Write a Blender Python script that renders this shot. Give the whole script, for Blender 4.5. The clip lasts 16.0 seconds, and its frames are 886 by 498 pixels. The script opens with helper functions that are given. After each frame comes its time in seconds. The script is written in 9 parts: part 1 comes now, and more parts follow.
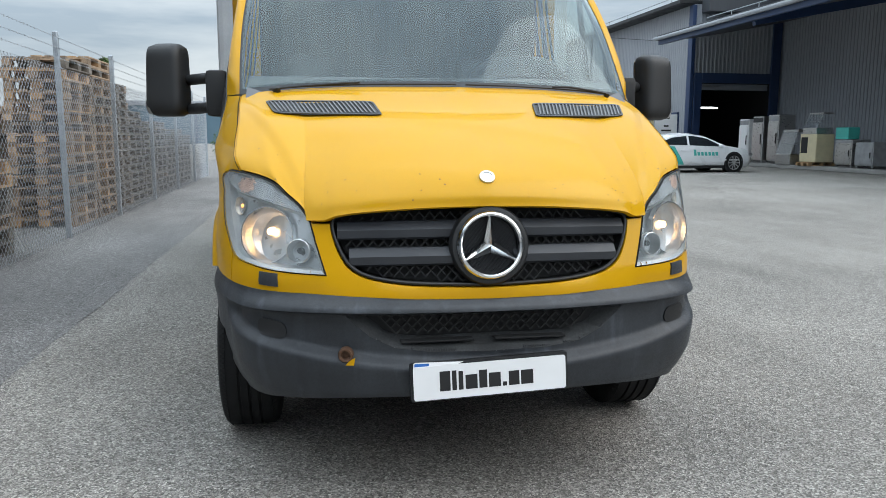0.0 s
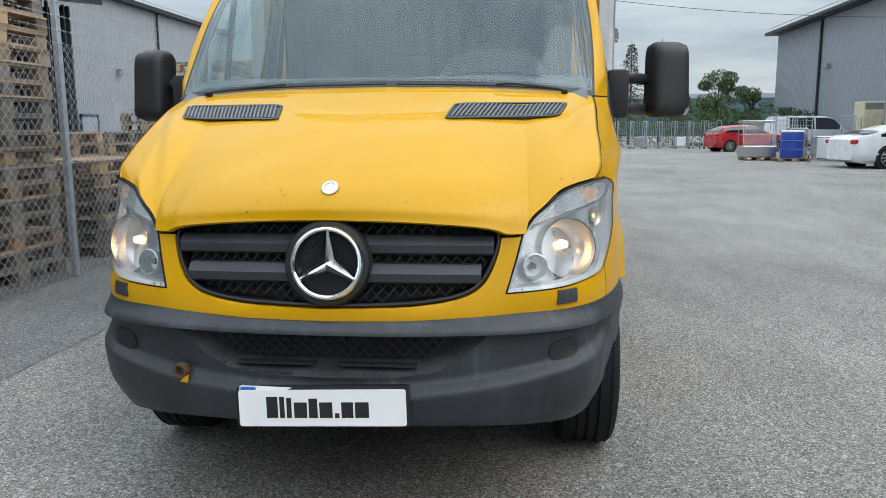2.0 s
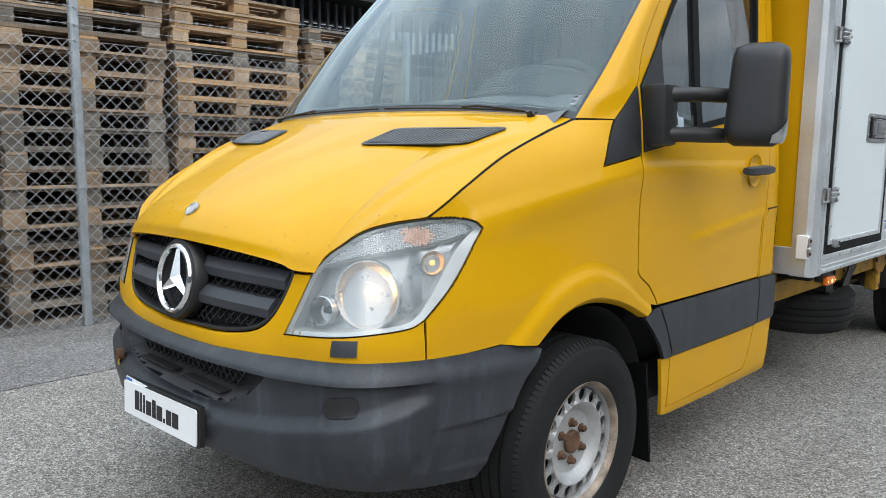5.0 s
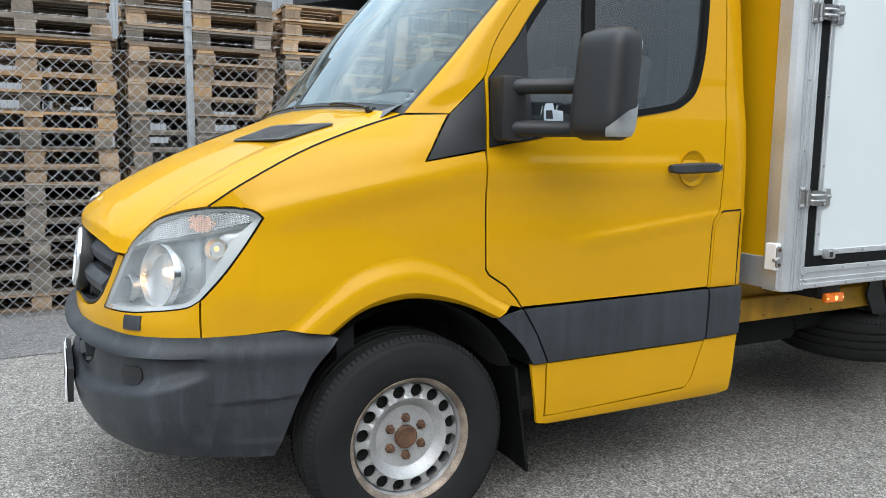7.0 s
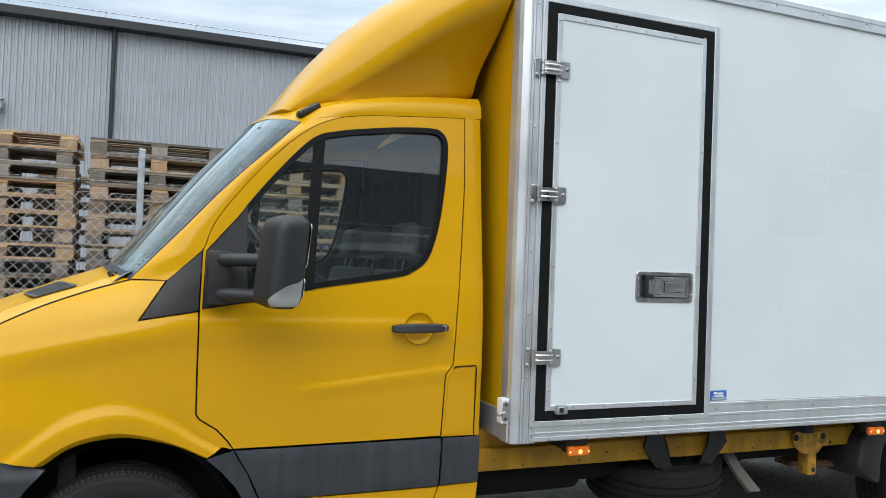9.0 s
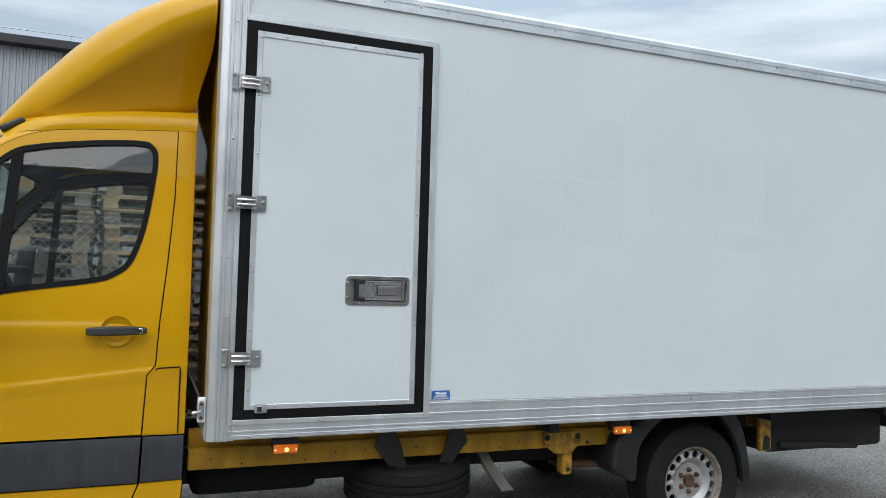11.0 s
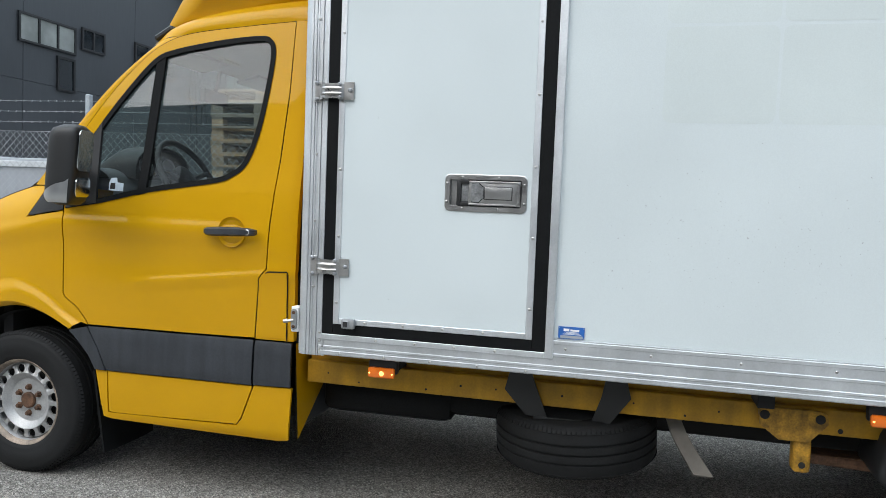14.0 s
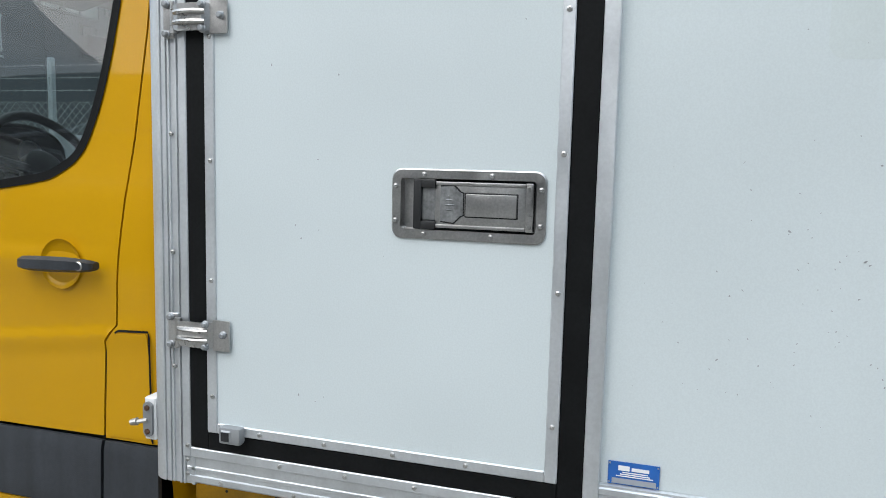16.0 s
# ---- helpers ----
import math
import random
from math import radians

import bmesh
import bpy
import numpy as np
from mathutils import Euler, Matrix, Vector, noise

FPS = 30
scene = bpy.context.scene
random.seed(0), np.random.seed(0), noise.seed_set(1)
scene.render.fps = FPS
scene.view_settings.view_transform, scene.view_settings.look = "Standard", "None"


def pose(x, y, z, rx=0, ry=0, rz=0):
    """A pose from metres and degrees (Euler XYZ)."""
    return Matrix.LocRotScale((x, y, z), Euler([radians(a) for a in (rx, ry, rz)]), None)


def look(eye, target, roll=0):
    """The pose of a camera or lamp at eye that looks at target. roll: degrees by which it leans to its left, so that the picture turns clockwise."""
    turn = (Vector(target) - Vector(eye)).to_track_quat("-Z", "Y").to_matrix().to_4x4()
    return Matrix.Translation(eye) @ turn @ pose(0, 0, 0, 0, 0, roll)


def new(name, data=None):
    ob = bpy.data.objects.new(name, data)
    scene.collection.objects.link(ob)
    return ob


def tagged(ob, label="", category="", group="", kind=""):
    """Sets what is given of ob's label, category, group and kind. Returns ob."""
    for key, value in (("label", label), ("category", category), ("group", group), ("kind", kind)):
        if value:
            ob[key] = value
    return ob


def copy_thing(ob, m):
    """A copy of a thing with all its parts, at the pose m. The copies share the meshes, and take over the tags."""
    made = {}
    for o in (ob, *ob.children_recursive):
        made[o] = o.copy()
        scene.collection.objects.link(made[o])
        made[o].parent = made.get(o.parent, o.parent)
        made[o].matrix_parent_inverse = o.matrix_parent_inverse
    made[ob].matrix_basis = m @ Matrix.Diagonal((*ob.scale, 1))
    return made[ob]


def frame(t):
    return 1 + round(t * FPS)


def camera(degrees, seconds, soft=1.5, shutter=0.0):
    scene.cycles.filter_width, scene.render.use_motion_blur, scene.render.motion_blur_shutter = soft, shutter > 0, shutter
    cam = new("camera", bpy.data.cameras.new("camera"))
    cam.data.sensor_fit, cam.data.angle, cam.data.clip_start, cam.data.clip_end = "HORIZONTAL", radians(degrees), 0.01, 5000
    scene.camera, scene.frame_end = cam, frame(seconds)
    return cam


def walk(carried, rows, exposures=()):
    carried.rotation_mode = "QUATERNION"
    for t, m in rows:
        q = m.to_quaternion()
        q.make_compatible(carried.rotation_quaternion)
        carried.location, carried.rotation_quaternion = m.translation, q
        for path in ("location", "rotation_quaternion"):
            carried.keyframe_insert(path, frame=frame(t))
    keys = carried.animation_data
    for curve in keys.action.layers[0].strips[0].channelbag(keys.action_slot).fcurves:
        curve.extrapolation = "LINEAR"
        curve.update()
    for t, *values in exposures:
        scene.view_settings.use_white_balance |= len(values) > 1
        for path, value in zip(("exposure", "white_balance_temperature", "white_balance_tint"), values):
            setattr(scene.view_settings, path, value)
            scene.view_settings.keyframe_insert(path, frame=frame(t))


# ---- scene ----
cam = camera(61.0, 16.0, soft=0.65)
PATH = [
    (0, (-0.589, -2.357, 1.265), (-0.242, -0.409, 0.97), 0.2),
    (0.5, (-0.277, -2.355, 1.283), (-0.054, -0.391, 0.98), 0.0),
    (1, (0.013, -2.276, 1.281), (0.105, -0.303, 0.97), -0.2),
    (1.5, (0.276, -2.202, 1.289), (0.223, -0.227, 0.974), -0.3),
    (2, (0.59, -2.144, 1.308), (0.379, -0.18, 0.994), -0.3),
    (2.5, (0.882, -2.004, 1.301), (0.481, -0.069, 0.992), -0.3),
    (3, (1.184, -1.833, 1.301), (0.579, 0.051, 1.011), -0.2),
    (3.5, (1.489, -1.713, 1.313), (0.663, 0.089, 1.044), 0.0),
    (3.7, (1.595, -1.646, 1.3), (0.684, 0.116, 1.041), 0.0),
    (5.8, (2.691, -0.661, 1.35), (1.099, 0.515, 1.063), 0.8),
    (6, (2.771, -0.568, 1.342), (1.142, 0.556, 1.052), 0.7),
    (6.5, (2.984, -0.313, 1.337), (1.281, 0.695, 1.053), 0.6),
    (7, (3.142, -0.012, 1.323), (1.378, 0.893, 1.062), 0.6),
    (7.5, (3.291, 0.27, 1.374), (1.478, 1.088, 1.169), 0.9),
    (8, (3.564, 0.525, 1.45), (1.715, 1.278, 1.321), 1.5),
    (8.5, (3.803, 0.785, 1.495), (1.938, 1.507, 1.46), 2.1),
    (9, (4.046, 1.046, 1.546), (2.188, 1.786, 1.584), 2.1),
    (9.5, (4.333, 1.276, 1.543), (2.485, 2.036, 1.625), 1.8),
    (10, (4.526, 1.55, 1.528), (2.686, 2.326, 1.631), 1.5),
    (10.2, (4.58, 1.688, 1.536), (2.74, 2.464, 1.636), 1.5),
    (12.3, (4.732, 3.148, 1.478), (2.771, 3.537, 1.547), 1.9),
    (12.5, (4.711, 3.261, 1.47), (2.733, 3.548, 1.535), 2.0),
    (13, (4.523, 3.499, 1.422), (2.523, 3.5, 1.448), 2.2),
    (13.5, (4.275, 3.711, 1.418), (2.296, 3.43, 1.368), 2.3),
    (14, (4.023, 3.911, 1.433), (2.088, 3.422, 1.308), 2.2),
    (14.5, (3.635, 3.972, 1.413), (1.743, 3.345, 1.242), 2.1),
    (15, (3.285, 3.955, 1.458), (1.403, 3.314, 1.247), 2.0),
    (15.5, (2.941, 3.919, 1.516), (1.052, 3.299, 1.294), 1.7),
    (16, (2.607, 3.759, 1.554), (0.711, 3.161, 1.331), 1.4),
]
walk(cam, [(t, look(eye, target, roll)) for t, eye, target, roll in PATH], exposures=[(0.0, 0.56), (2.0, 0.46), (3.0, 0.34), (3.5, 0.40), (6.0, 0.72), (7.5, 0.82), (9.0, 0.62), (10.0, 0.40), (12.5, 0.36), (13.5, 0.58), (14.5, 0.64), (16.0, 0.55)])

# ---------------------------------------------------------------- light
world = bpy.data.worlds.new("overcast_sky")
scene.world = world
world.use_nodes = True
wn, wl = world.node_tree.nodes, world.node_tree.links
wn.clear()
sky = wn.new("ShaderNodeTexSky")
sky.sky_type, sky.sun_disc = "NISHITA", False
sky.sun_elevation, sky.sun_rotation = radians(43), radians(117)
sky.air_density, sky.dust_density = 1.2, 3.0
wtc = wn.new("ShaderNodeTexCoord")
wmap = wn.new("ShaderNodeMapping")
wmap.inputs["Scale"].default_value = (1.5, 1.1, 9.0)
wnoise = wn.new("ShaderNodeTexNoise")
wnoise.inputs["Scale"].default_value, wnoise.inputs["Detail"].default_value, wnoise.inputs["Roughness"].default_value = 1.7, 6, 0.55
wramp = wn.new("ShaderNodeValToRGB")
wramp.color_ramp.elements[0].position, wramp.color_ramp.elements[0].color = 0.38, (4.4, 5.4, 6.4, 1)
wramp.color_ramp.elements[1].position, wramp.color_ramp.elements[1].color = 0.64, (8.1, 8.9, 9.4, 1)
wmix = wn.new("ShaderNodeMixRGB")
wmix.inputs["Fac"].default_value = 0.82
wbg = wn.new("ShaderNodeBackground")
wbg.inputs["Strength"].default_value = 0.105
wout = wn.new("ShaderNodeOutputWorld")
wl.new(wtc.outputs["Generated"], wmap.inputs["Vector"])
wl.new(wmap.outputs["Vector"], wnoise.inputs["Vector"])
wl.new(wnoise.outputs["Fac"], wramp.inputs["Fac"])
wl.new(sky.outputs["Color"], wmix.inputs["Color1"])
wl.new(wramp.outputs["Color"], wmix.inputs["Color2"])
# an overcast sky is about three times as bright overhead as at the horizon
wsep = wn.new("ShaderNodeSeparateXYZ")
wl.new(wtc.outputs["Generated"], wsep.inputs["Vector"])
wgrad = wn.new("ShaderNodeMapRange")
wgrad.inputs["From Min"].default_value, wgrad.inputs["From Max"].default_value = 0.01, 1.0
wgrad.inputs["To Min"].default_value, wgrad.inputs["To Max"].default_value = 0.66, 2.9
wpow = wn.new("ShaderNodeMath")
wpow.operation = "POWER"
wpow.inputs[1].default_value = 1.8
wpow.use_clamp = True
wl.new(wsep.outputs["Z"], wpow.inputs[0])
wl.new(wpow.outputs[0], wgrad.inputs["Value"])
wmul = wn.new("ShaderNodeVectorMath")
wmul.operation = "SCALE"
wl.new(wmix.outputs["Color"], wmul.inputs[0])
wl.new(wgrad.outputs["Result"], wmul.inputs["Scale"])
wl.new(wmul.outputs["Vector"], wbg.inputs["Color"])
wl.new(wbg.outputs["Background"], wout.inputs["Surface"])

sun_data = bpy.data.lights.new("sun", "SUN")
sun_data.energy, sun_data.angle, sun_data.color = 0.9, radians(60), (1.0, 0.985, 0.96)
sun_lamp = new("sun", sun_data)
sun_lamp.matrix_world = look((24, -9, 25), (0, 3, 0))


# ---------------------------------------------------------------- materials
def material(name, color, rough=0.5, metal=0.0, var=0.0, scale=6.0, fine=0.0, fine_scale=120.0, bump=0.0,
             bump_scale=150.0, coat=0.0, coat_rough=0.1, streak=0.0, random_tint=0.0, spec=0.5, dark=None, chalk=0.0):
    """A principled surface with blotches (var), grain (fine), relief (bump), upright streaks and a tint by piece."""
    mat = bpy.data.materials.new(name)
    mat.use_nodes = True
    nt, nl = mat.node_tree.nodes, mat.node_tree.links
    bsdf = nt["Principled BSDF"]
    bsdf.inputs["Roughness"].default_value = rough
    bsdf.inputs["Metallic"].default_value = metal
    bsdf.inputs["Coat Weight"].default_value = coat
    bsdf.inputs["Coat Roughness"].default_value = coat_rough
    bsdf.inputs["Specular IOR Level"].default_value = spec
    base = nt.new("ShaderNodeRGB")
    base.outputs[0].default_value = (*color, 1)
    out = base.outputs[0]
    coord = nt.new("ShaderNodeTexCoord").outputs["Object"]

    def layer(amount, scl, detail, stretch=None, low=0.35, high=0.65, to=None):
        nonlocal out
        src = coord
        if stretch:
            mp = nt.new("ShaderNodeMapping")
            mp.inputs["Scale"].default_value = stretch
            nl.new(coord, mp.inputs["Vector"])
            src = mp.outputs["Vector"]
        nz = nt.new("ShaderNodeTexNoise")
        nz.inputs["Scale"].default_value, nz.inputs["Detail"].default_value = scl, detail
        nl.new(src, nz.inputs["Vector"])
        mr = nt.new("ShaderNodeMapRange")
        mr.inputs["From Min"].default_value, mr.inputs["From Max"].default_value = low, high
        mr.inputs["To Min"].default_value, mr.inputs["To Max"].default_value = (1, 1 + amount) if low > 0.5 else (1 - amount, 1 + amount * 0.6)
        nl.new(nz.outputs["Fac"], mr.inputs["Value"])
        mx = nt.new("ShaderNodeVectorMath")
        mx.operation = "SCALE"
        nl.new(out, mx.inputs[0])
        nl.new(mr.outputs["Result"], mx.inputs["Scale"])
        out = mx.outputs["Vector"]
        return nz.outputs["Fac"]

    if var:
        fac = layer(var, scale, 5)
        rr = nt.new("ShaderNodeMapRange")
        rr.inputs["From Min"].default_value, rr.inputs["From Max"].default_value = 0.3, 0.7
        rr.inputs["To Min"].default_value, rr.inputs["To Max"].default_value = max(0.02, rough - 0.08), min(1, rough + 0.08)
        nl.new(fac, rr.inputs["Value"])
        nl.new(rr.outputs["Result"], bsdf.inputs["Roughness"])
    if streak:
        layer(streak, 3.0, 4, (6, 6, 0.5))
    if chalk:  # pale dried run marks
        layer(chalk, 2.4, 5, (7, 7, 0.7), 0.56, 0.74)
    if fine:
        layer(fine, fine_scale, 2)
    if random_tint:
        oi = nt.new("ShaderNodeObjectInfo")
        geo = nt.new("ShaderNodeNewGeometry")
        ad = nt.new("ShaderNodeMath")
        ad.operation = "ADD"
        nl.new(oi.outputs["Random"], ad.inputs[0])
        nl.new(geo.outputs["Random Per Island"], ad.inputs[1])
        fr = nt.new("ShaderNodeMath")
        fr.operation = "FRACT"
        nl.new(ad.outputs[0], fr.inputs[0])
        mr = nt.new("ShaderNodeMapRange")
        mr.inputs["To Min"].default_value, mr.inputs["To Max"].default_value = 1 - random_tint, 1 + random_tint
        nl.new(fr.outputs[0], mr.inputs["Value"])
        mx = nt.new("ShaderNodeVectorMath")
        mx.operation = "SCALE"
        nl.new(out, mx.inputs[0])
        nl.new(mr.outputs["Result"], mx.inputs["Scale"])
        out = mx.outputs["Vector"]
    nl.new(out, bsdf.inputs["Base Color"])
    if bump:
        nz = nt.new("ShaderNodeTexNoise")
        nz.inputs["Scale"].default_value, nz.inputs["Detail"].default_value = bump_scale, 3
        nl.new(coord, nz.inputs["Vector"])
        bp = nt.new("ShaderNodeBump")
        bp.inputs["Strength"].default_value, bp.inputs["Distance"].default_value = min(1, bump), 0.004
        nl.new(nz.outputs["Fac"], bp.inputs["Height"])
        nl.new(bp.outputs["Normal"], bsdf.inputs["Normal"])
    return mat


def glass_material(name, tint, gloss=1.0, ior=1.5, rough=0.0, haze=0.0, sheen=(1, 1, 1)):
    """Clear pane: what lies behind shows through, with the sheen that grows towards the edge of sight."""
    mat = bpy.data.materials.new(name)
    mat.use_nodes = True
    nt, nl = mat.node_tree.nodes, mat.node_tree.links
    nt.clear()
    tr, gl, mx = nt.new("ShaderNodeBsdfTransparent"), nt.new("ShaderNodeBsdfGlossy"), nt.new("ShaderNodeMixShader")
    facing, out = nt.new("ShaderNodeLayerWeight"), nt.new("ShaderNodeOutputMaterial")
    tr.inputs["Color"].default_value = (*tint, 1)
    gl.inputs["Roughness"].default_value = rough
    gl.inputs["Color"].default_value = (*sheen, 1)
    facing.inputs["Blend"].default_value = 0.5
    low = ((ior - 1) / (ior + 1)) ** 2
    value = facing.outputs["Facing"]
    for how, k in (("POWER", 5.0), ("MULTIPLY", 1 - low), ("ADD", low), ("MULTIPLY", gloss)):
        step = nt.new("ShaderNodeMath")
        step.operation, step.use_clamp = how, True
        step.inputs[1].default_value = k
        nl.new(value, step.inputs[0])
        value = step.outputs[0]
    nl.new(value, mx.inputs[0])
    nl.new(tr.outputs[0], mx.inputs[1])
    nl.new(gl.outputs[0], mx.inputs[2])
    last = mx.outputs[0]
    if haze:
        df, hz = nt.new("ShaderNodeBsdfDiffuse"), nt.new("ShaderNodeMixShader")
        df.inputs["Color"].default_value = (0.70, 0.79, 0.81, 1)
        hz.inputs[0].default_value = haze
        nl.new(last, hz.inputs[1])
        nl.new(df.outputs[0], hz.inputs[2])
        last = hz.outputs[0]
    nl.new(last, out.inputs["Surface"])
    return mat


def glow_material(name, color, strength):
    mat = bpy.data.materials.new(name)
    mat.use_nodes = True
    bsdf = mat.node_tree.nodes["Principled BSDF"]
    bsdf.inputs["Base Color"].default_value = (*color, 1)
    bsdf.inputs["Emission Color"].default_value = (*color, 1)
    bsdf.inputs["Emission Strength"].default_value = strength
    return mat


def asphalt_material(name, low, mid, high):
    """Worn asphalt: pale stone chips in a dark binder, broad patches of wear, fine relief."""
    mat = bpy.data.materials.new(name)
    mat.use_nodes = True
    nt, nl = mat.node_tree.nodes, mat.node_tree.links
    bsdf = nt["Principled BSDF"]
    bsdf.inputs["Roughness"].default_value = 0.88
    bsdf.inputs["Specular IOR Level"].default_value = 0.3
    coord = nt.new("ShaderNodeTexCoord").outputs["Object"]
    vor = nt.new("ShaderNodeTexVoronoi")
    vor.inputs["Scale"].default_value = 150
    nl.new(coord, vor.inputs["Vector"])
    sep = nt.new("ShaderNodeSeparateColor")
    nl.new(vor.outputs["Color"], sep.inputs[0])
    ramp = nt.new("ShaderNodeValToRGB")
    ramp.color_ramp.elements[0].position, ramp.color_ramp.elements[0].color = 0.0, (*low, 1)
    ramp.color_ramp.elements[1].position, ramp.color_ramp.elements[1].color = 1.0, (*high, 1)
    el = ramp.color_ramp.elements.new(0.60)
    el.color = (*mid, 1)
    el = ramp.color_ramp.elements.new(0.90)
    el.color = (*[c * 1.45 for c in mid], 1)
    nl.new(sep.outputs["Red"], ramp.inputs["Fac"])
    out = ramp.outputs["Color"]
    for scl, det, amount, stretch in ((0.35, 6, 0.15, (1, 1, 1)), (2.2, 5, 0.10, (1, 0.3, 1)), (26, 4, 0.13, (1, 1, 1)), (310, 2, 0.20, (1, 1, 1))):
        mp = nt.new("ShaderNodeMapping")
        mp.inputs["Scale"].default_value = stretch
        nl.new(coord, mp.inputs["Vector"])
        nz = nt.new("ShaderNodeTexNoise")
        nz.inputs["Scale"].default_value, nz.inputs["Detail"].default_value = scl, det
        nl.new(mp.outputs["Vector"], nz.inputs["Vector"])
        mr = nt.new("ShaderNodeMapRange")
        mr.inputs["From Min"].default_value, mr.inputs["From Max"].default_value = 0.33, 0.67
        mr.inputs["To Min"].default_value, mr.inputs["To Max"].default_value = 1 - amount, 1 + amount
        nl.new(nz.outputs["Fac"], mr.inputs["Value"])
        mx = nt.new("ShaderNodeVectorMath")
        mx.operation = "SCALE"
        nl.new(out, mx.inputs[0])
        nl.new(mr.outputs["Result"], mx.inputs["Scale"])
        out = mx.outputs["Vector"]
    nl.new(out, bsdf.inputs["Base Color"])
    bp = nt.new("ShaderNodeBump")
    bp.inputs["Strength"].default_value, bp.inputs["Distance"].default_value = 1.0, 0.006
    nl.new(vor.outputs["Distance"], bp.inputs["Height"])
    nl.new(bp.outputs["Normal"], bsdf.inputs["Normal"])
    return mat


M_ASPHALT = asphalt_material("asphalt", (0.094, 0.089, 0.081), (0.260, 0.245, 0.222), (0.54, 0.515, 0.47))
M_ASPHALT_OLD = asphalt_material("old_asphalt", (0.085, 0.082, 0.079), (0.20, 0.194, 0.186), (0.42, 0.412, 0.40))
M_YELLOW = material("yellow_paint", (0.565, 0.296, 0.003), 0.45, var=0.03, scale=2.5, coat=0.42, coat_rough=0.03, fine=0.02, fine_scale=300, spec=0.06)
M_YELLOW_WORN = material("worn_yellow_paint", (0.42, 0.22, 0.02), 0.6, var=0.5, scale=22, streak=0.3, fine=0.2)
# dusty yellow, its colour lowered to stand for shade under the box overhang
M_YELLOW_SHADED = material("dusty_shaded_yellow_paint", (0.43, 0.225, 0.006), 0.6, var=0.22, scale=7, streak=0.15, fine=0.08)
M_PLASTIC = material("dark_grey_plastic", (0.036, 0.040, 0.047), 0.45, var=0.18, scale=4, streak=0.22, fine=0.1, bump=0.25, bump_scale=420, spec=0.4)
M_BUMPER = material("scuffed_bumper_plastic", (0.034, 0.038, 0.044), 0.45, var=0.22, scale=4, streak=0.15, fine=0.12, bump=0.25, bump_scale=420, spec=0.4, chalk=0.85)
M_BLACK = material("black_plastic", (0.013, 0.0135, 0.0145), 0.5, var=0.2, scale=8, bump=0.15, bump_scale=400)
M_GRILLE = material("grille_plastic", (0.031, 0.034, 0.040), 0.48, var=0.12, scale=9, bump=0.1, bump_scale=300)
M_VENT = material("dusty_vent_plastic", (0.13, 0.135, 0.14), 0.5, var=0.15, scale=12)
M_DUSTY = material("dusty_grey_plastic", (0.060, 0.062, 0.064), 0.65, var=0.3, scale=9, fine=0.2, bump=0.2, bump_scale=300)
M_RUBBER = material("rubber", (0.007, 0.0075, 0.008), 0.6, var=0.2, scale=10, fine=0.15, spec=0.12)
M_TYRE = material("tyre_rubber", (0.010, 0.0102, 0.0106), 0.75, var=0.3, scale=9, fine=0.15, bump=0.2, bump_scale=200, spec=0.3)
M_STEEL_WHEEL = material("silver_wheel_paint", (0.42, 0.42, 0.42), 0.45, metal=0.45, var=0.16, scale=14, fine=0.08)
M_RIM_EDGE = material("rust_stained_rim", (0.30, 0.24, 0.19), 0.55, metal=0.4, var=0.45, scale=16, fine=0.15)
M_RUST = material("rusty_steel", (0.12, 0.062, 0.035), 0.8, metal=0.2, var=0.45, scale=26, fine=0.2)
M_CHROME = material("chrome", (0.90, 0.91, 0.92), 0.16, metal=1.0, var=0.05, scale=20)
M_EXHAUST = material("dull_exhaust_steel", (0.20, 0.18, 0.155), 0.7, metal=0.2, var=0.2, scale=14)
M_STAINLESS = material("stainless_steel", (0.56, 0.55, 0.54), 0.33, metal=1.0, var=0.1, scale=18, fine=0.08, fine_scale=200)
M_LATCH = material("brushed_latch_steel", (0.47, 0.465, 0.46), 0.36, metal=1.0, var=0.08, scale=18, fine=0.1, fine_scale=200)
M_LATCH_DULL = material("dull_latch_steel", (0.30, 0.305, 0.31), 0.42, metal=0.7, var=0.18, scale=40, fine=0.2)
M_ALU = material("aluminium_profile", (0.66, 0.68, 0.70), 0.42, metal=0.75, var=0.08, scale=5, streak=0.06, fine=0.04)
M_WHITE_BOX = material("white_grp_panel", (0.606, 0.658, 0.668), 0.38, var=0.035, scale=1.6, fine=0.03, fine_scale=260, bump=0.06, bump_scale=90)
M_FILM_GHOST = material("white_panel_under_old_film", (0.596, 0.648, 0.646), 0.36, var=0.03, scale=2.0, fine=0.03, fine_scale=260)
M_WHITE = material("white_paint", (0.8, 0.8, 0.8), 0.35, var=0.03, scale=6)
M_WHITE_CAR = material("white_car_paint", (0.75, 0.76, 0.77), 0.3, var=0.02, scale=3, coat=0.6, coat_rough=0.06)
M_RED_CAR = material("red_car_paint", (0.42, 0.015, 0.02), 0.3, var=0.05, scale=3, coat=0.6, coat_rough=0.06)
M_TEAL = material("teal_film", (0.06, 0.42, 0.36), 0.4, var=0.04, scale=5)
M_INK = material("black_print", (0.012, 0.012, 0.013), 0.5, var=0.1, scale=10)
M_BLUE_FILM = material("blue_film", (0.02, 0.12, 0.42), 0.4, var=0.08, scale=20)
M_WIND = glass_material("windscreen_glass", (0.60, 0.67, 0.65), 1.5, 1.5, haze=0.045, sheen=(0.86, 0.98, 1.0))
M_PALE_PRINT = material("pale_print", (0.45, 0.52, 0.58), 0.5, var=0.1, scale=30)
